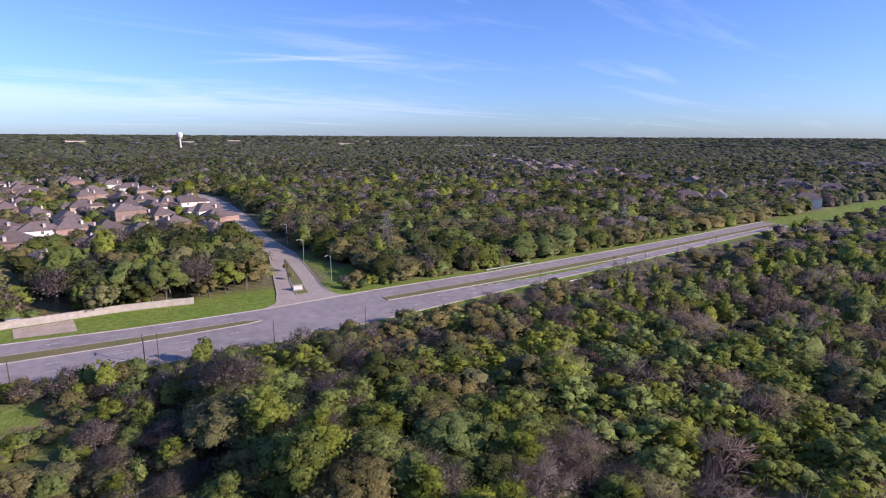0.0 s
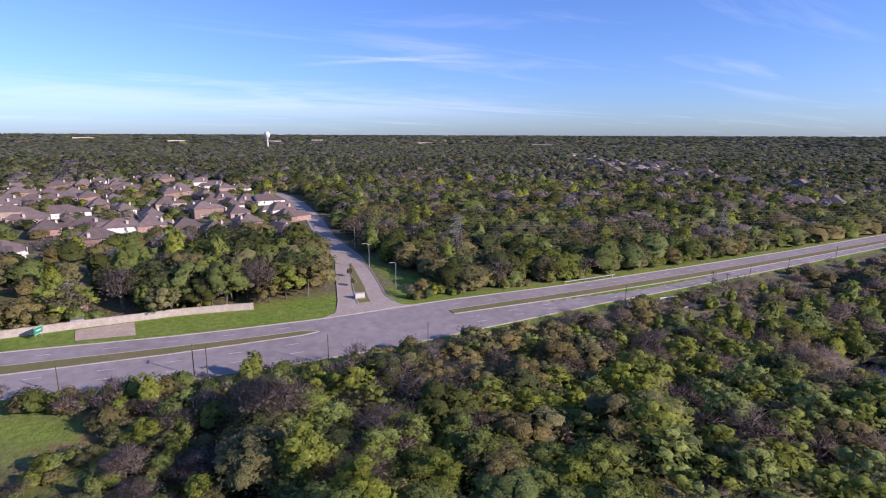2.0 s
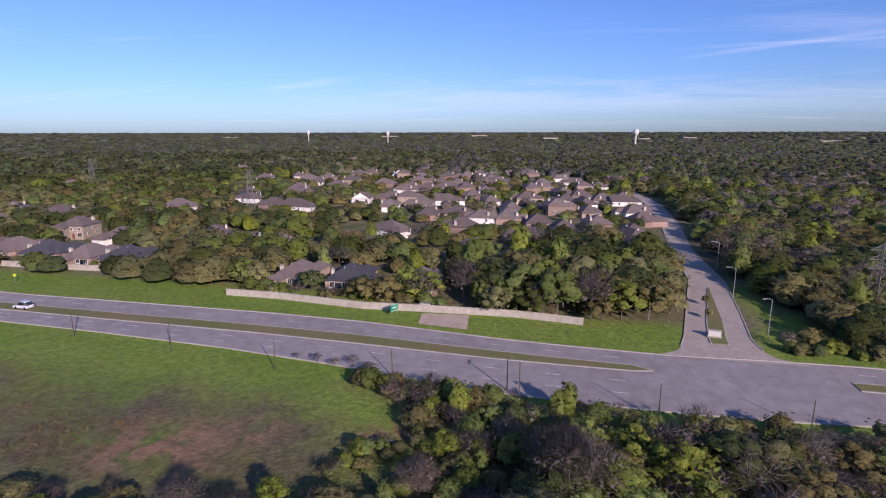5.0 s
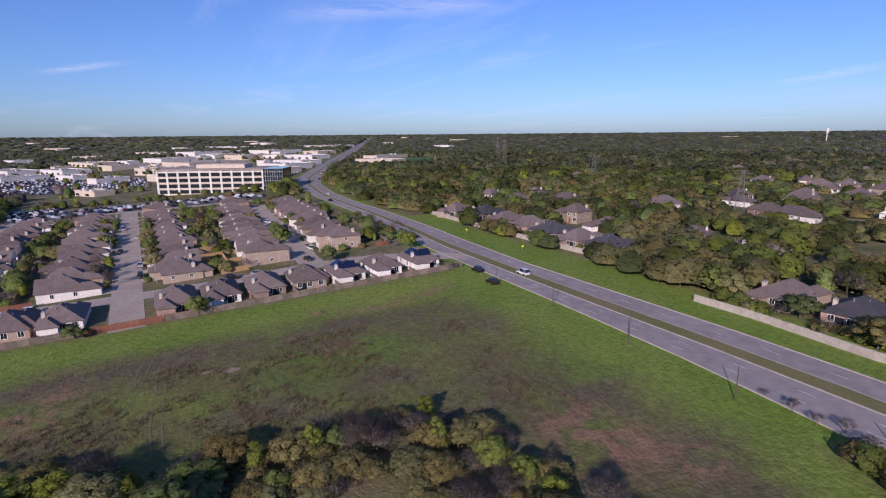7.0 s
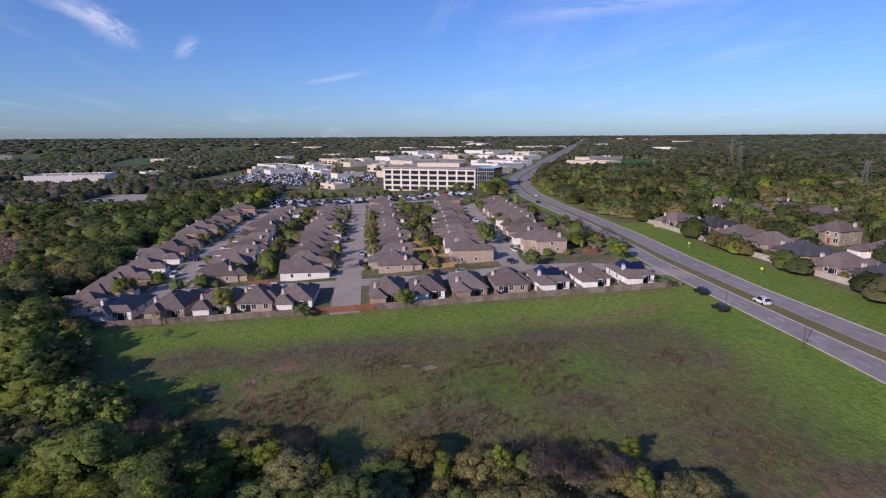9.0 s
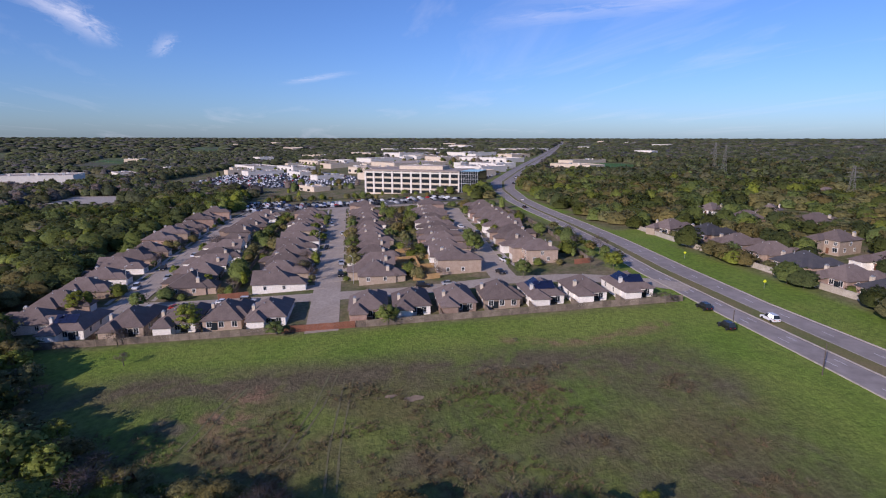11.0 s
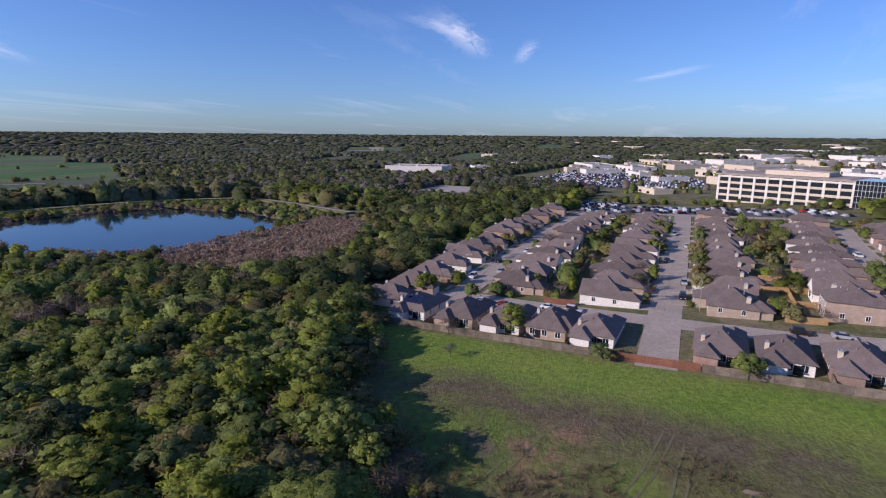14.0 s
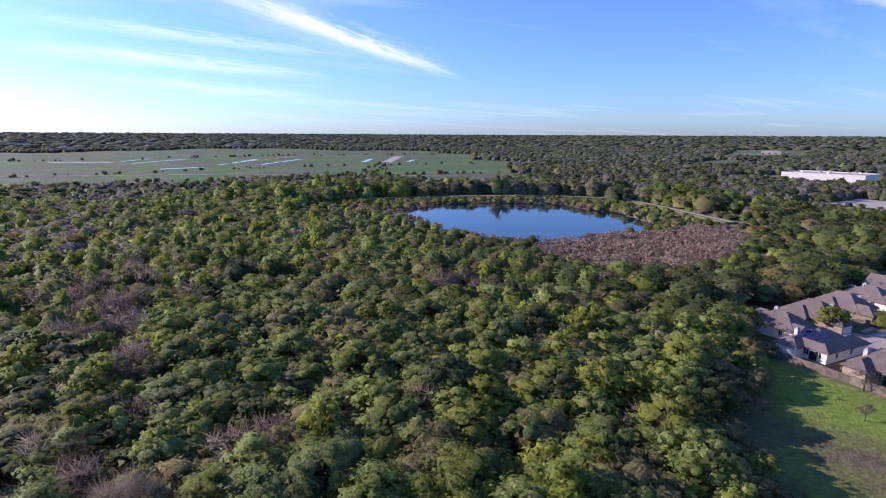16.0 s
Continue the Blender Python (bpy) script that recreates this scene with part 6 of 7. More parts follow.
def shed(x, y, L, D, H, rz, wall, label, units=4, seed=0):
    r = np.random.default_rng(seed)
    ob = thing("commercial_building", label, "building", pose(x, y, lz(x, y), 0, 0, rz), "commercial buildings")
    part("wall", boxes((-L / 2, -D / 2, -4, L / 2, D / 2, H)), M[wall], ob)
    part("roof", boxes((-L / 2 + 0.4, -D / 2 + 0.4, H, L / 2 - 0.4, D / 2 - 0.4, H + 0.05)), M["flat_roof"], ob, "pale flat roof")
    bm = boxes((-L / 2 - 0.1, -D / 2 - 0.1, H, L / 2 + 0.1, -D / 2 + 0.4, H + 0.9), (-L / 2 - 0.1, D / 2 - 0.4, H, L / 2 + 0.1, D / 2 + 0.1, H + 0.9), (-L / 2 - 0.1, -D / 2 + 0.4, H, -L / 2 + 0.4, D / 2 - 0.4, H + 0.9), (L / 2 - 0.4, -D / 2 + 0.4, H, L / 2 + 0.1, D / 2 - 0.4, H + 0.9))
    part("parapet", bm, M[wall], ob)
    n = max(2, int(L / 7))
    for i in range(n):
        a = -L / 2 + (i + 0.5) * L / n
        if i % 2 == seed % 2:
            part("shop_window", boxes((a - L / n * 0.36, -D / 2 - 0.06, 0.2, a + L / n * 0.36, -D / 2 + 0.05, min(3.2, H * 0.55))), M["glass"], ob)
    for i in range(units):
        a, b = r.uniform(-0.42, 0.42) * L, r.uniform(-0.35, 0.35) * D
        part("roof_unit", boxes((a - 1.6, b - 1.2, H + 0.05, a + 1.6, b + 1.2, H + 1.9)), M["white"] if i % 3 else M["steel"], ob)
    return ob


rr = np.random.default_rng(21)
shed(-706, -294, 50, 80, 10.5, 9, "white", "long white-walled warehouse store", 10, 1)
for i, (x, y, L, D, H, w) in enumerate(((-700, 95, 90, 40, 8, "beige"), (-810, 150, 100, 60, 8, "beige"), (-620, 205, 46, 40, 9, "white"), (-560, 185, 30, 26, 8, "beige"), (-690, 240, 50, 36, 8, "white"), (-905, 60, 80, 36, 7, "beige"),
                                        (-880, -20, 60, 36, 8, "white"), (-800, -60, 50, 26, 7, "white"), (-960, -90, 90, 40, 8, "white"), (-1010, 130, 90, 50, 8, "white"), (-1080, 10, 80, 46, 8, "beige"), (-950, 240, 80, 44, 8, "beige"), (-840, 300, 60, 40, 8, "white"),
                                        (-1180, 210, 120, 60, 10, "white"), (-1230, -110, 40, 30, 14, "white"), (-1150, 330, 90, 60, 9, "white"), (-1330, 120, 110, 50, 9, "beige"), (-1390, 530, 140, 60, 10, "white"), (-1480, 300, 120, 60, 10, "white"), (-1020, 380, 50, 40, 8, "beige"),
                                        (-940, -215, 40, 20, 8, "white"), (-770, -215, 44, 22, 6, "beige"), (-840, -250, 60, 24, 6, "white"), (-690, -205, 26, 16, 5, "beige"), (-640, 335, 60, 30, 6, "beige"), (-760, 400, 80, 26, 6, "beige"), (-900, 470, 50, 30, 6, "white"), (-500, 120, 24, 18, 6, "beige"), (-515, 20, 30, 16, 5, "beige"),
                                        (-650, 30, 34, 18, 6, "white"), (-740, -5, 40, 20, 7, "white"))):
    shed(x, y, L, D, H * 0.72, -62 if i % 2 else 28, w, {"beige": "low beige commercial building with a pale flat roof", "white": "low white commercial building with a pale flat roof"}[w], 3 + i % 4, i)
for i in range(34):
    x, y = rr.uniform(-1150, -600), rr.uniform(-110, 330)
    if inside(INDUSTRY, np.array([x]), np.array([y]))[0] and not inside([(-540, -30), (-540, 70), (-830, 40), (-830, -130), (-640, -140)], np.array([x]), np.array([y]))[0]:
        shed(x, y, rr.uniform(14, 44), rr.uniform(10, 24), rr.uniform(3.5, 6), 28 + 90 * (i % 2), "beige" if i % 2 else "white", "small pale commercial building among car parks", 2, 60 + i)
for i in range(16):
    a, d = rr.uniform(-0.35, 0.9), rr.uniform(1300, 3000)
    x, y = -d * math.cos(a), d * math.sin(a) * 0.9
    shed(x, y, rr.uniform(30, 80), rr.uniform(20, 40), rr.uniform(7, 10), rr.uniform(0, 90), "beige" if i % 3 else "white", "distant pale commercial building among trees", 1, 40 + i)
for x, y, L in ((60, 2400, 120), (420, 2300, 90), (900, 1900, 120), (1150, 1500, 140), (-700, 2600, 160), (-1300, 2200, 140), (-300, 2900, 160), (640, 2500, 100), (1250, 1250, 110), (160, -1850, 90), (330, -2300, 120), (-60, -2300, 90), (-1200, -1050, 110), (-1500, -820, 90)):
    shed(x, y, L * 0.5, 24, 8, math.degrees(math.atan2(-x, y)), "beige", "distant pale building near the skyline", 1, int(L))

# ---------------------------------------------------------------- car parks
for nm, poly in (("car_park_near", [(-378, -28), (-366, 128), (-398, 118), (-416, -20)]), ("car_park_west", [(-410, -42), (-404, 2), (-434, 6), (-436, -36)]), ("car_park_dealer", [(-560, -20), (-545, 60), (-640, 70), (-800, 20), (-820, -110), (-660, -130)]), ("car_park_shops", [(-470, 150), (-560, 160), (-640, 215), (-590, 222), (-490, 172)])):
    cxm, cym = np.mean(np.array(poly), axis=0)
    bm = bmesh.new()
    pts = dense(poly + poly[:1], 12)[:-1]
    vs = [bm.verts.new((x, y, lz(x, y) + 0.05)) for x, y in pts]
    c = bm.verts.new((cxm, cym, lz(cxm, cym) + 0.05))
    for i in range(len(vs)):
        bm.faces.new((vs[i], vs[(i + 1) % len(vs)], c))
    tagged(part(nm, bm, M["asphalt"]), "dark asphalt car park", "car park", kind="structure")
# far rows of parked cars: a lower body and a cabin each
body_v = np.array([(-2.2, -0.9, 0.25), (2.2, -0.9, 0.25), (2.2, 0.9, 0.25), (-2.2, 0.9, 0.25), (-2.2, -0.9, 0.9), (2.2, -0.85, 0.8), (2.2, 0.85, 0.8), (-2.2, 0.9, 0.9)])
cab_v = np.array([(-1.5, -0.82, 0.85), (1.1, -0.82, 0.85), (1.1, 0.82, 0.85), (-1.5, 0.82, 0.85), (-1.0, -0.68, 1.45), (0.35, -0.68, 1.45), (0.35, 0.68, 1.45), (-1.0, 0.68, 1.45)])
cube_q = np.array([(0, 1, 5, 4), (1, 2, 6, 5), (2, 3, 7, 6), (3, 0, 4, 7), (4, 5, 6, 7)])
lots = {"white": [], "silver": [], "black": [], "blue": [], "red": []}
for poly, stepx, stepy, fill, ang in (([(-380, -26), (-369, 126), (-396, 116), (-413, -18)], 5.6, 2.7, 0.5, 78), ([(-411, -40), (-405, 0), (-432, 4), (-434, -34)], 5.6, 2.7, 0.85, 78), ([(-562, -18), (-548, 56), (-640, 66), (-796, 18), (-815, -106), (-662, -126)], 7.5, 3.0, 0.55, 60), ([(-472, 151), (-558, 162), (-636, 213), (-592, 220), (-494, 173)], 6.5, 3.0, 0.6, 40)):
    P = np.array(poly)
    for x in np.arange(P[:, 0].min(), P[:, 0].max(), stepx):
        for y in np.arange(P[:, 1].min(), P[:, 1].max(), stepy):
            if rr.uniform() < fill and inside(poly, np.array([x]), np.array([y]))[0]:
                lots[rr.choice(list(lots), p=[0.22, 0.30, 0.42, 0.03, 0.03])].append((x, y, radians(ang - 60) + (math.pi if rr.uniform() < 0.5 else 0)))
for nm, cars in lots.items():
    A = np.array(cars)
    pv = np.concatenate([body_v, cab_v])
    v, q, t = tile([(pv, np.concatenate([cube_q, cube_q + 8]))], A[:, 0], A[:, 1], np.ones(len(A)), np.ones(len(A)), A[:, 2], np.random.default_rng(3))
    v[:, 2] += 0.08
    tagged(new("parked_cars", mesh_quads("parked_cars", v, q, M["car_" + nm])), f"rows of {nm} cars in the car parks", "parked cars", kind="stuff")


# ---------------------------------------------------------------- cars near by
def car(x, y, rz, paint, label, suv=False, dz=0.07):
    ob = thing("car", label, "car", pose(x, y, lz(x, y) + dz, 0, 0, rz), "parked cars")
    hh = 1.25 if suv else 1.0
    bm = bmesh.new()
    prof = [(-2.3, 0.35), (-2.35, 0.8), (-2.2, 0.98), (-0.9 if not suv else -1.9, 1.02), (1.0, 0.98), (2.15, 0.82), (2.3, 0.6), (2.25, 0.3)]
    a = [bm.verts.new((px, -0.9, pz)) for px, pz in prof]
    b = [bm.verts.new((px, 0.9, pz)) for px, pz in prof]
    bm.faces.new(a)
    bm.faces.new(b[::-1])
    for i in range(len(prof)):
        j = (i + 1) % len(prof)
        bm.faces.new((a[j], a[i], b[i], b[j]))
    part("body", bm, M["car_" + paint], ob)
    back, roofb = (-2.15, -1.9) if suv else (-1.75, -1.0)
    bm = bmesh.new()
    lo = [bm.verts.new(p) for p in ((back, -0.84, 0.97), (1.05, -0.84, 0.97), (1.05, 0.84, 0.97), (back, 0.84, 0.97))]
    hi = [bm.verts.new(p) for p in ((roofb, -0.68, 1.45 * hh), (0.3, -0.68, 1.45 * hh), (0.3, 0.68, 1.45 * hh), (roofb, 0.68, 1.45 * hh))]
    for i in range(4):
        bm.faces.new((lo[i], lo[(i + 1) % 4], hi[(i + 1) % 4], hi[i]))
    bm.faces.new(hi)
    part("glazing", bm, M["glass"], ob, "dark car glass")
    part("roof_panel", boxes((roofb - 0.02, -0.69, 1.45 * hh, 0.32, 0.69, 1.45 * hh + 0.05)), M["car_" + paint], ob)
    for sx in (-1.45, 1.4):
        for sy in (-0.88, 0.88):
            bm = bmesh.new()
            tube(bm, (sx, sy - 0.1, 0.33), (sx, sy + 0.1, 0.33), 0.34, 0.34, 12)
            part("wheel", bm, M["tyre"], ob)
    for sy in (-0.6, 0.6):
        part("headlight", boxes((2.2, sy - 0.18, 0.6, 2.31, sy + 0.18, 0.74)), M["white"], ob)
        part("tail_light", boxes((-2.37, sy - 0.15, 0.7, -2.3, sy + 0.15, 0.85)), M["car_red"], ob)
    return ob


for x, y, rz, c, lab, suv in ((-110.8, 125.4, 175, "black", "dark car parked on the grass verge", True), (-123.5, 129, 176, "black", "dark car parked at the road edge", True), (-112, 138, 176, "white", "white car on the main road", True), (-171.5, -15.5, 82, "white", "white car parked by the kerb", False), (-171, 4.5, 84, "white", "white car parked along the front street", False),
                              (-170.3, 11.5, 84, "white", "white car parked along the front street", True), (-167.5, 64, 90, "black", "dark car parked along the front street", True), (-167, 72, 90, "silver", "silver car parked along the front street", False), (-174, 91, 8, "black", "dark car on the side street", False), (-189, 97, 8, "white", "white car parked by the kerb", False),
                              (-184, 103, 95, "white", "white car on a driveway", False), (-198, -28, 0, "white", "white car parked by the kerb", True), (-208, -21, 0, "silver", "silver car parked by the kerb", False), (-224, -27, 0, "black", "dark car parked by the kerb", True), (-191, 39, 2, "black", "dark car parked on the main estate street", True), (-208, 39.5, 2, "silver", "silver car parked on the main estate street", False),
                              (-240, 34, 2, "black", "dark car parked on the main estate street", False), (-270, 41, 2, "white", "white car parked on the main estate street", False), (-300, 36, 2, "silver", "silver car parked on the main estate street", True), (-215, 93, 8, "silver", "silver car parked by the kerb", False), (-240, 101, 8, "black", "dark car parked by the kerb", True), (-262, 98, 8, "white", "white car parked by the kerb", False),
                              (-245, -21, 0, "white", "white car parked by the kerb", False), (-170, -8, 84, "red", "dark red car parked along the front street", False), (-343, 158, 168, "white", "white car far down the main road", False), (-455, 190, 158, "black", "dark car far down the main road", False), (-310, 148, 176, "black", "dark car on the main road", False), (-512, 212, 155, "white", "white car far down the main road", True)):
    car(x, y, rz, c, lab, suv)

# ---------------------------------------------------------------- garden and street trees
GT = "garden trees"
for x, y, s, zs, kind, lab in ((-138, 50, 0.75, 0.72, "green", "bushy green tree against the estate fence"), (-176, -36, 0.7, 0.62, "green", "round green tree in a garden"), (-172, -19, 0.5, 0.55, "green", "round green tree by the street corner"), (-150, 0, 0.62, 0.6, "lime", "round lime-green tree in a garden"), (-206, 4, 0.6, 0.6, "green", "round green tree in a garden"),
                               (-197, 44, 0.6, 0.7, "olive", "olive-brown street tree on the estate"), (-212, 44, 0.6, 0.7, "olive", "olive-brown street tree on the estate"), (-226, 44.5, 0.55, 0.68, "green", "small green street tree on the estate"), (-240, 45, 0.6, 0.7, "olive", "olive-brown street tree on the estate"), (-256, 45.5, 0.55, 0.68, "olive", "olive-brown street tree on the estate"), (-272, 46, 0.6, 0.7, "green", "small green street tree on the estate"), (-290, 46.5, 0.6, 0.7, "olive", "olive-brown street tree on the estate"),
                               (-204, 90, 0.66, 0.72, "green", "dense green tree beside the street"), (-212, 91, 0.66, 0.72, "green", "dense green tree beside the street"), (-222, 92, 0.6, 0.68, "green", "dense green tree beside the street"), (-166, 96, 0.6, 0.6, "green", "round green tree by the street corner"), (-164, 126, 0.62, 0.6, "green", "round green tree by the road"), (-276, 28, 0.5, 0.6, "green", "small green street tree on the estate"),
                               (-255, 28.5, 0.5, 0.6, "green", "small green street tree on the estate"), (-309, 29, 0.5, 0.6, "green", "small green street tree on the estate"), (-195, 26, 0.5, 0.62, "bare", "bare leafless street tree on the estate"), (-210, 26.5, 0.45, 0.6, "bare", "bare leafless street tree on the estate"), (-236, 67, 0.5, 0.6, "olive", "olive-brown tree in a garden"), (-207, 65, 0.5, 0.6, "bare", "bare leafless tree in a garden"), (-262, 68, 0.6, 0.6, "olive", "olive-brown tree in a garden"),
                               (-290, 70, 0.6, 0.6, "bare", "bare leafless tree in a garden"), (-201, 130, 0.5, 0.5, "bare", "bare tree beside the road"), (-190, 131, 0.4, 0.45, "olive", "olive tree beside the road"), (-215, 133, 0.5, 0.5, "green", "green tree beside the road"), (-235, 135, 0.5, 0.5, "olive", "olive tree beside the road"), (-232, 106, 0.5, 0.55, "green", "small green tree in a garden"), (-250, 107, 0.5, 0.55, "green", "small green tree in a garden"),
                               (-270, 92, 0.55, 0.6, "olive", "olive-brown street tree on the estate"), (-131, -9, 0.5, 0.42, "bare", "bare spreading tree in the field"), (-118, 77, 0.18, 0.14, "bare", "low heap of brush in the grass"), (-133, 121, 0.34, 0.32, "bare", "bare shrub at the end of the fence"), (-130, 125, 0.34, 0.3, "bare", "bare shrub at the end of the fence"), (-137, 116, 0.3, 0.3, "olive", "brown shrub against the fence"),
                               (-168, 120, 0.22, 0.5, "bare", "bare young tree by the road"), (-210, -19, 0.4, 0.45, "green", "small round green tree in a garden"), (-228, -31, 0.4, 0.5, "bare", "small bare tree in a garden"), (-240, 4, 0.5, 0.55, "olive", "olive-brown tree in a garden"), (-270, 6, 0.5, 0.55, "green", "small green tree in a garden"), (-262, -32, 0.4, 0.5, "olive", "small olive tree in a garden"), (-250, -18, 0.4, 0.45, "green", "small round green tree in a garden"),
                               (56.5, 164, 0.3, 0.42, "olive", "small tree on the street island"), (58.5, 174, 0.3, 0.45, "olive", "small tree on the street island"), (75, 186, 0.6, 0.62, "lime", "round lime-green tree on the park lawn"), (80, 176, 0.5, 0.5, "green", "green tree on the park lawn"), (84, 166, 0.6, 0.55, "bare", "bare tree on the park lawn"),
                               (1, 160, 0.55, 1.05, "green", "tall green tree behind the stone wall"), (6, 160, 0.55, 1.05, "green", "tall green tree behind the stone wall"), (10, 160.5, 0.5, 0.95, "green", "tall green tree behind the stone wall"), (-40, 161, 0.4, 0.5, "bare", "purplish bare tree in a garden"), (-14, 163, 0.8, 0.75, "bare", "purplish bare tree in a garden"),
                               (-137, -34, 0.95, 0.9, "olive", "olive-brown tree at the corner of the field"), (-131, -30, 0.85, 0.8, "green", "leafy green tree at the corner of the field"), (-125, -24.5, 0.8, 0.7, "olive", "olive-brown tree at the edge of the field"), (-143, -41, 0.7, 0.75, "green", "leafy green tree beside the last house"), (-150, -45, 0.7, 0.7, "olive", "olive-brown tree beside the last house"),
                               (-158, -47, 0.65, 0.65, "green", "leafy green tree behind the last house"), (-118, -19, 0.5, 0.4, "bare", "bare shrub at the edge of the field"), (-186, 30, 0.5, 0.55, "bare", "bare leafless street tree on the estate"), (-192, -4, 0.4, 0.45, "green", "small round green tree in a garden"), (-284, 62, 0.45, 0.5, "green", "small green tree in a garden"), (-250, 62, 0.45, 0.5, "green", "small green tree in a garden")):
    k = 1.35 if x < -140 else 1.0
    tree(kind, x, y, s * k * (1.6 if kind == "lime" else 1.0), zs * k * 0.92, (x * 37 + y * 11) % 360, int(abs(x + y)) % 4, lab, GT, 6)

# ---------------------------------------------------------------- reeds, pond bank, wet fields
r = np.random.default_rng(31)
tuft = [leaf_quads(np.random.default_rng(50 + j), [(0, 0, 0.9, 0.9), (0.5, 0.3, 0.8, 0.7), (-0.4, 0.4, 1.0, 0.6)], 22, 0.45) for j in range(3)]
n = 9000
px, py = r.uniform(-310, -170, n), r.uniform(-330, -95, n)
bank = near_line(POND + POND[:1], px, py)
keep = (inside(REEDS, px, py) & ~inside([(-226, -158), (-240, -154), (-238, -146), (-222, -150)], px, py)) | ((bank < 5) & ~inside(POND, px, py) & (r.uniform(size=n) < 0.5)) | (inside(POND, px, py) & (bank < 9) & (px > -210) & (r.uniform(size=n) < 0.5))
px, py = px[keep], py[keep]
v, q, t = tile(tuft, px, py, r.uniform(0.8, 1.5, len(px)), r.uniform(0.8, 1.5, len(px)), r.uniform(0, 6.28, len(px)), r)
tagged(new("reed_bed", mesh_quads("reed_bed", v, q, M["reed"], t)), "pinkish-brown dry reed bed round the pond", "reeds", kind="stuff")
lev = dense(LEVEE, 8)
band("levee", offset(lev, 4.0), offset(lev, -4.0), M["lawn"], 1.2, "grassy levee bank along the far side of the pond", "levee", 2.5)
band("levee_track", offset(lev, 1.2), offset(lev, -1.2), M["kerb"], 1.24, "pale track on the levee", "track")
# two of the pale strips are flat white stand-ins for far buildings
for nm, a, b, wd, mm in (("pale_strip", (128, -1240), (21, -1184), 16, "white"), ("wet_strip", (8, -1200), (-43, -1280), 9, "water"), ("wet_strip", (-12, -1120), (-116, -1222), 11, "water"), ("wet_strip", (-50, -905), (-110, -912), 16, "water"), ("wet_strip", (-171, -1010), (-237, -1137), 12, "water"),
                         ("wet_strip", (-141, -970), (-160, -998), 9, "water"), ("sand_strip", (-194, -1040), (-336, -1229), 10, "dirt"), ("wet_strip", (-204, -930), (-316, -1101), 9, "water"), ("wet_strip", (-396, -945), (-451, -1050), 12, "water"), ("sand_strip", (-410, -875), (-557, -1145), 22, "kerb"),
                         ("wet_strip", (-472, -910), (-523, -990), 9, "water"), ("sand_strip", (-736, -922), (-861, -920), 22, "kerb"), ("sand_strip", (-827, -880), (-959, -845), 16, "white"), ("pale_strip", (-1360, -1200), (-1400, -1085), 30, "white"), ("pale_strip", (-1430, -890), (-1480, -785), 24, "kerb"),
                         ("sand_strip", (140, -875), (-137, -728), 5, "kerb"), ("sand_strip", (-134, -708), (-383, -552), 5, "kerb")):
    c = dense([a, b], 10)
    f = 0.5 + 0.22 * np.sin(np.arange(len(c)) * 1.3 + a[0])[:, None]
    f[0], f[-1] = 0.2, 0.15
    n1 = offset(c, 1.0) - c
    band(nm, c + n1 * wd * f, c - n1 * wd * (0.9 - f), M[mm], 0.45, {"water": "shallow flooded strip in the flat wet fields", "dirt": "brown bare strip in the flat wet fields"}.get(mm, "pale flat strip for bare ground and far buildings"), "field strip")
yard = [(-545, -190), (-490, -190), (-480, -140), (-540, -130)]
band("gravel_yard", dense([yard[0], yard[3]], 10), dense([yard[1], yard[2]], 9.7)[: len(dense([yard[0], yard[3]], 10))], M["kerb"], 0.08, "pale gravel yard in the woods", "yard")

# culvert with its guard rail beside the road
cul = thing("culvert", "concrete culvert headwall with a white guard rail", "culvert", pose(148, 117, lz(148, 117), 0, 0, -6))
part("headwall", boxes((-7, -4.6, -3.2, 7, -4.2, 0.1)), M["kerb"], cul)
# black panels on the solid headwall paint the shade inside two openings
part("opening", boxes((-4.5, -4.66, -3.0, -0.4, -4.55, -0.6), (0.4, -4.66, -3.0, 4.5, -4.55, -0.6)), M["tyre"], cul, "black panels for the shade inside the culvert openings")
rail = part("rail", boxes((-9, 3.0, 0.55, 9, 3.08, 0.85)), M["white"], cul)
for i in range(8):
    part("rail_post", boxes((-8.5 + i * 2.4, 3.08, -0.3, -8.36 + i * 2.4, 3.2, 0.85)), M["steel"], cul)
gr = thing("guard_rail", "galvanised steel guard rail along the far road edge", "guard rail", pose(131, 142.6, lz(131, 142.6), 0, 0, 0))
part("rail", boxes((-11, 0, 0.52, 11, 0.08, 0.78)), M["steel"], gr)
post = part("rail_post", boxes((-0.07, 0.08, -0.3, 0.07, 0.2, 0.8)), M["steel"], gr)
post.matrix_local = pose(-10, 0, 0)
for i in range(1, 6):
    share(post, pose(-10 + 4 * i, 0, 0), gr)

# wheel tracks worn into the rough field
M["rut"] = mat("worn_rut", (0.135, 0.115, 0.065), 0.95, col2=(0.16, 0.16, 0.07), scale=0.35, fine=2.0, bump=0.4)
for pts in ([(-113.5, 36.6), (-100.5, 33.8), (-88.2, 29.4), (-80, 25.5)], [(-110.5, 39.6), (-96.6, 37.9), (-87.1, 36.6), (-76, 36)], [(-112.3, 19), (-105.1, 16.5), (-97.3, 14.7), (-92, 12.8)]):
    c = dense(pts, 3)
    for o in (-0.85, 0.85):
        w = 0.17 + 0.07 * np.sin(np.arange(len(c)) * 2.1 + o)[:, None]
        c1 = offset(c, o)
        n1 = offset(c, o + 1.0) - c1
        band("wheel_track", c1 + n1 * w, c1 - n1 * w, M["rut"], 0.05, "worn wheel track across the rough field", "track")
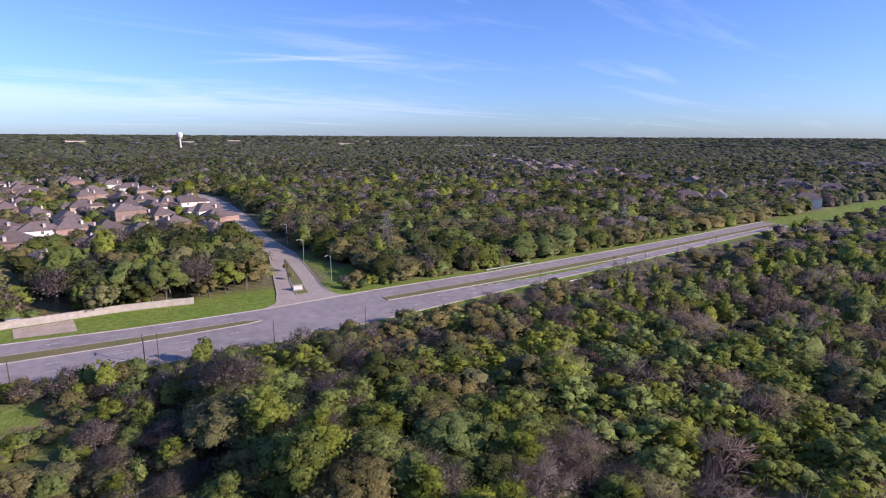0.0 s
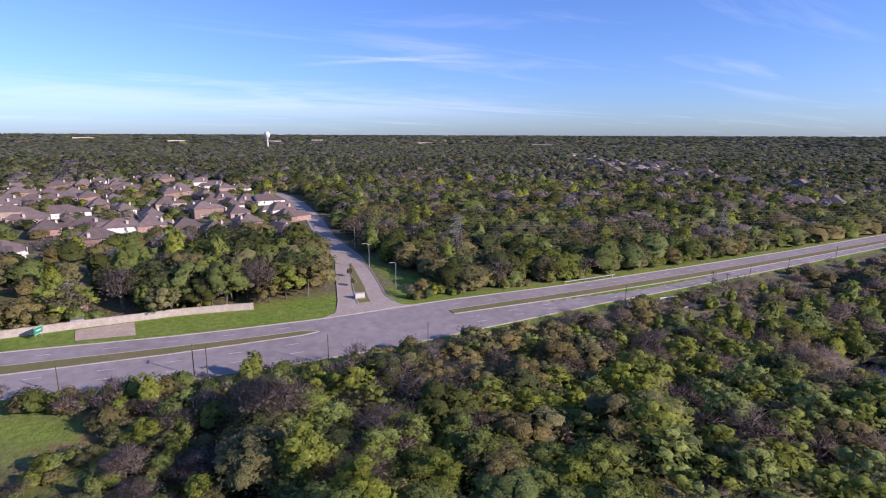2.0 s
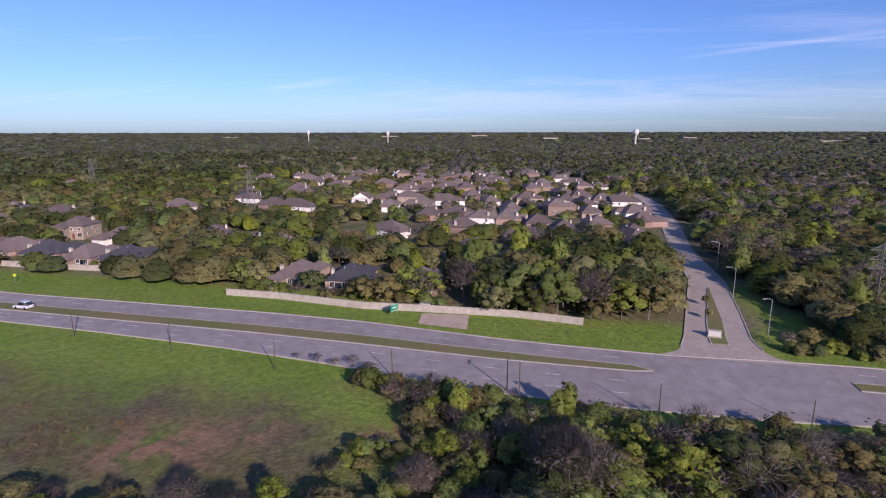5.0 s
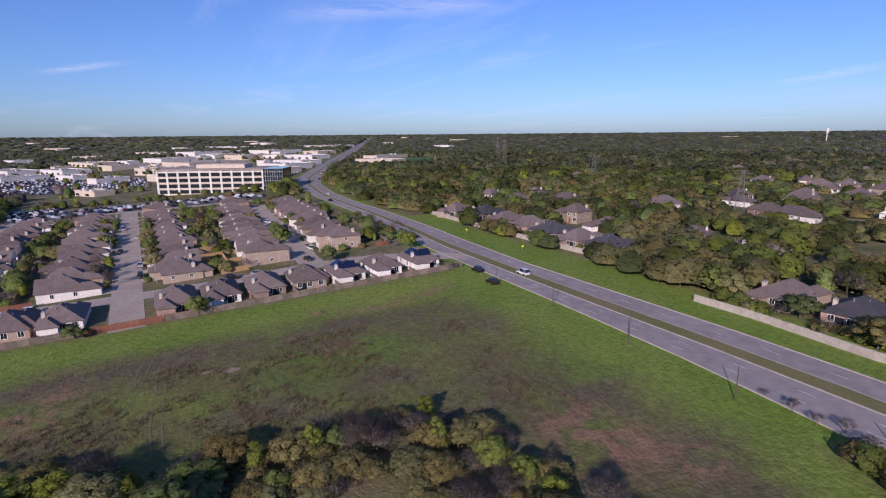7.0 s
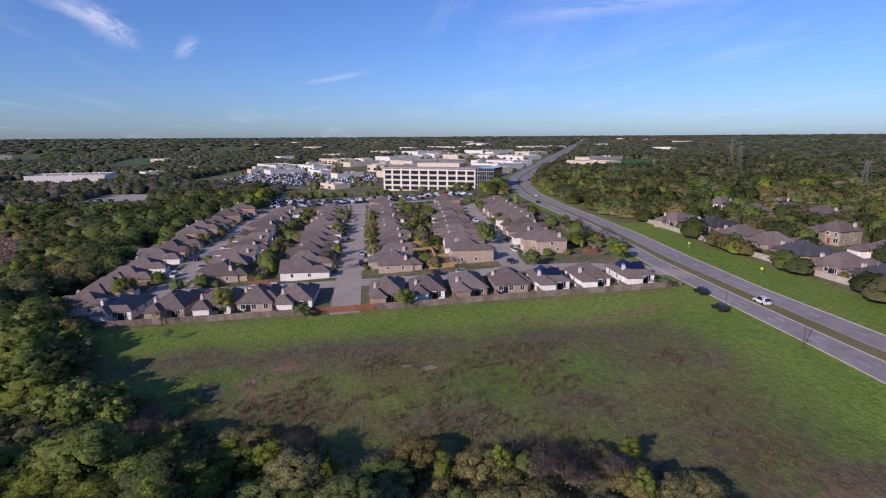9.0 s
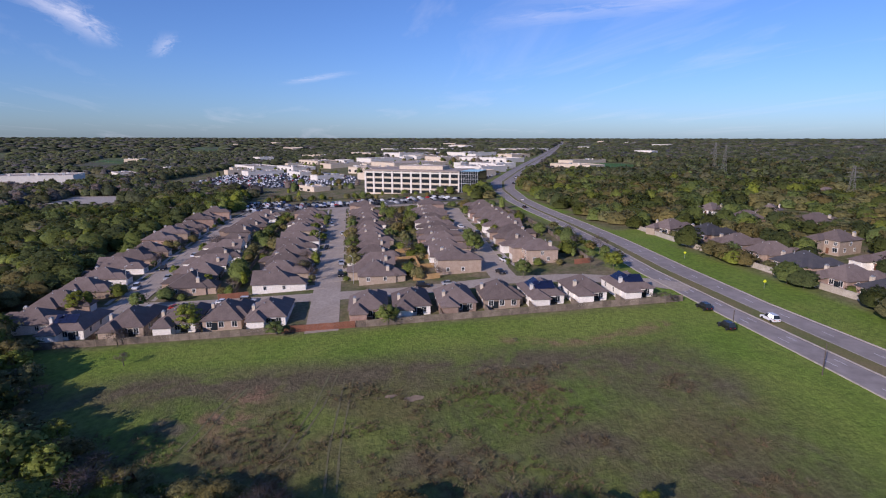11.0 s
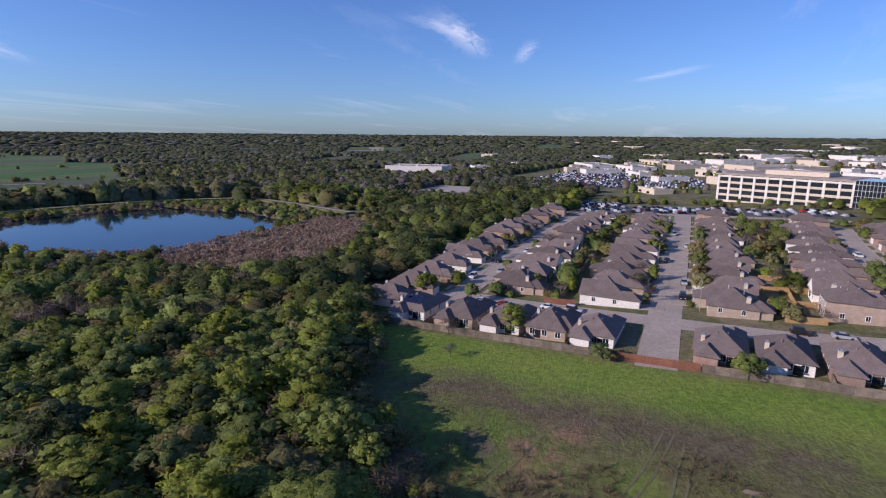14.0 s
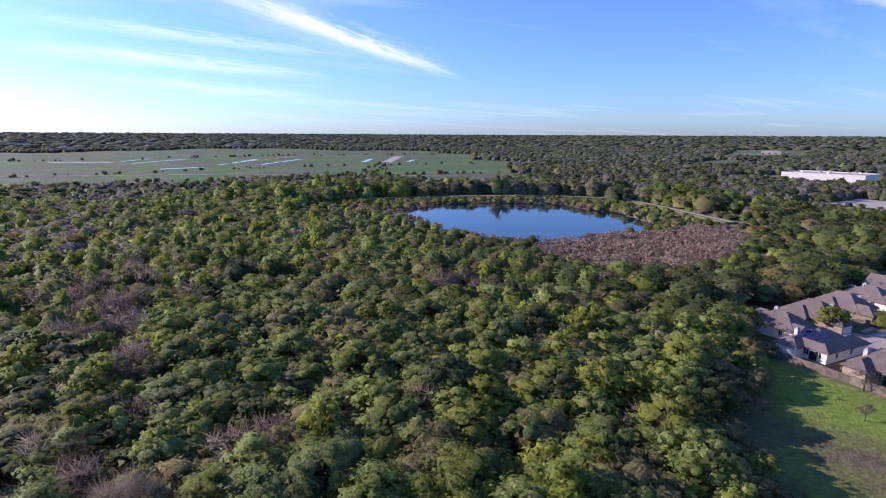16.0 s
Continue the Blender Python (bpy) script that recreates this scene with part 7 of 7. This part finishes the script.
# dark shrubs between field and road
for x, y, k in ((-28, 124, 0.34), (-24, 123, 0.3), (-20.5, 124, 0.36), (-17, 122.5, 0.32), (-33, 125, 0.2)):
    tree("bare", x, y, k, k * 0.9, x * 31 % 360, int(-x) % 4, "low dark leafless shrub beside the road", "scrub", 6)
# pale bare patches
for px, py, a, b in ((-99, 51, 1.9, 1.0), (-101, 47, 1.2, 0.6)):
    u = np.linspace(0.06, math.pi - 0.06, 13)
    f = 1 + 0.22 * np.sin(u * 5 + px)
    band("bare_patch", np.column_stack([px + b * np.sin(u) * f, py - a * np.cos(u)]), np.column_stack([px - b * np.sin(u) / f, py - a * np.cos(u)]), M["dirt"], 0.05, "pale bare patch of earth in the field", "bare patch")

# roofs of far housing between the trees
r = np.random.default_rng(91)
SPOTS = [(557, 609), (493, 512), (603, 584), (456, 423), (540, 487), (599, 524), (479, 411), (449, 374), (440, 335), (706, 813), (443, 296), (458, 269), (354, 201), (372, 196), (508, 195), (423, 160), (968, 302), (831, 240), (962, 276), (1393, 698), (1529, 973)]
hv, hq = {"roof_dark": [], "roof": [], "siding": []}, {"roof_dark": [], "roof": [], "siding": []}
for sx0, sy0 in SPOTS:
    for k in range(1 if sx0 < 460 and sy0 < 400 else 5):
        x, y = sx0 + r.normal(0, 4 + 16 * (k > 0)), sy0 + r.normal(0, 4 + 16 * (k > 0))
        a, hl, hw, z = r.choice([0.4, 1.97]) + r.normal(0, 0.1), r.uniform(7, 10), r.uniform(5.5, 7), lz(x, y)
        ca, sa = math.cos(a), math.sin(a)
        put = lambda u, v, h: (x + u * ca - v * sa, y + u * sa + v * ca, z + h)
        rf = hv[("roof", "roof_dark")[k % 2]]
        n0 = len(rf)
        rf += [put(-hl - 0.5, -hw - 0.5, 6.4), put(hl + 0.5, -hw - 0.5, 6.4), put(hl + 0.5, hw + 0.5, 6.4), put(-hl - 0.5, hw + 0.5, 6.4), put(-hl * 0.55, 0, 10), put(hl * 0.55, 0, 10)]
        hq[("roof", "roof_dark")[k % 2]] += [(n0, n0 + 1, n0 + 5, n0 + 4), (n0 + 2, n0 + 3, n0 + 4, n0 + 5), (n0 + 1, n0 + 2, n0 + 5, n0 + 5), (n0 + 3, n0, n0 + 4, n0 + 4)]
        sv = hv["siding"]
        n0 = len(sv)
        sv += [put(i * hl, j * hw, h) for h in (-1, 6.45) for i, j in ((-1, -1), (1, -1), (1, 1), (-1, 1))]
        hq["siding"] += [(n0 + i, n0 + (i + 1) % 4, n0 + 4 + (i + 1) % 4, n0 + 4 + i) for i in range(4)]
for k, (nm, lab, cat) in {"roof": ("far_roofs", "grey-brown hip roofs of far housing among trees", "roofs"), "roof_dark": ("far_roofs", "dark grey hip roofs of far housing among trees", "roofs"), "siding": ("far_house_walls", "pale walls of far housing among trees", "house walls")}.items():
    tri = [t for q in hq[k] for t in ((q[0], q[1], q[2]), (q[0], q[2], q[3])) if len(set(t)) == 3]
    tagged(new(nm, mesh_quads(nm, hv[k], tri, M[k])), lab, cat, kind="stuff")

# taller trees of the clump at the edge of the field
for x, y, s, zs, kind, lab in ((-44, 76, 0.62, 0.6, "green", "bright green bushy tree at the edge of the field"), (-39.5, 78, 0.5, 0.48, "green", "bright green bush at the edge of the field"), (-51, 71.5, 0.55, 0.62, "lime", "slender lime-green tree at the edge of the field"), (-62, 48, 0.6, 0.55, "lime", "lime-green bush at the edge of the field"),
                               (-61.5, 56, 0.6, 0.55, "lime", "lime-green bush at the edge of the field"), (-57, 64, 0.6, 0.62, "bare", "bare twiggy tree at the edge of the field"), (-65, 32, 0.45, 0.6, "green", "slender green tree at the edge of the field")):
    tree(kind, x, y, s, zs, (x * 41) % 360, int(-x) % 4, lab, "woodland trees", 0)
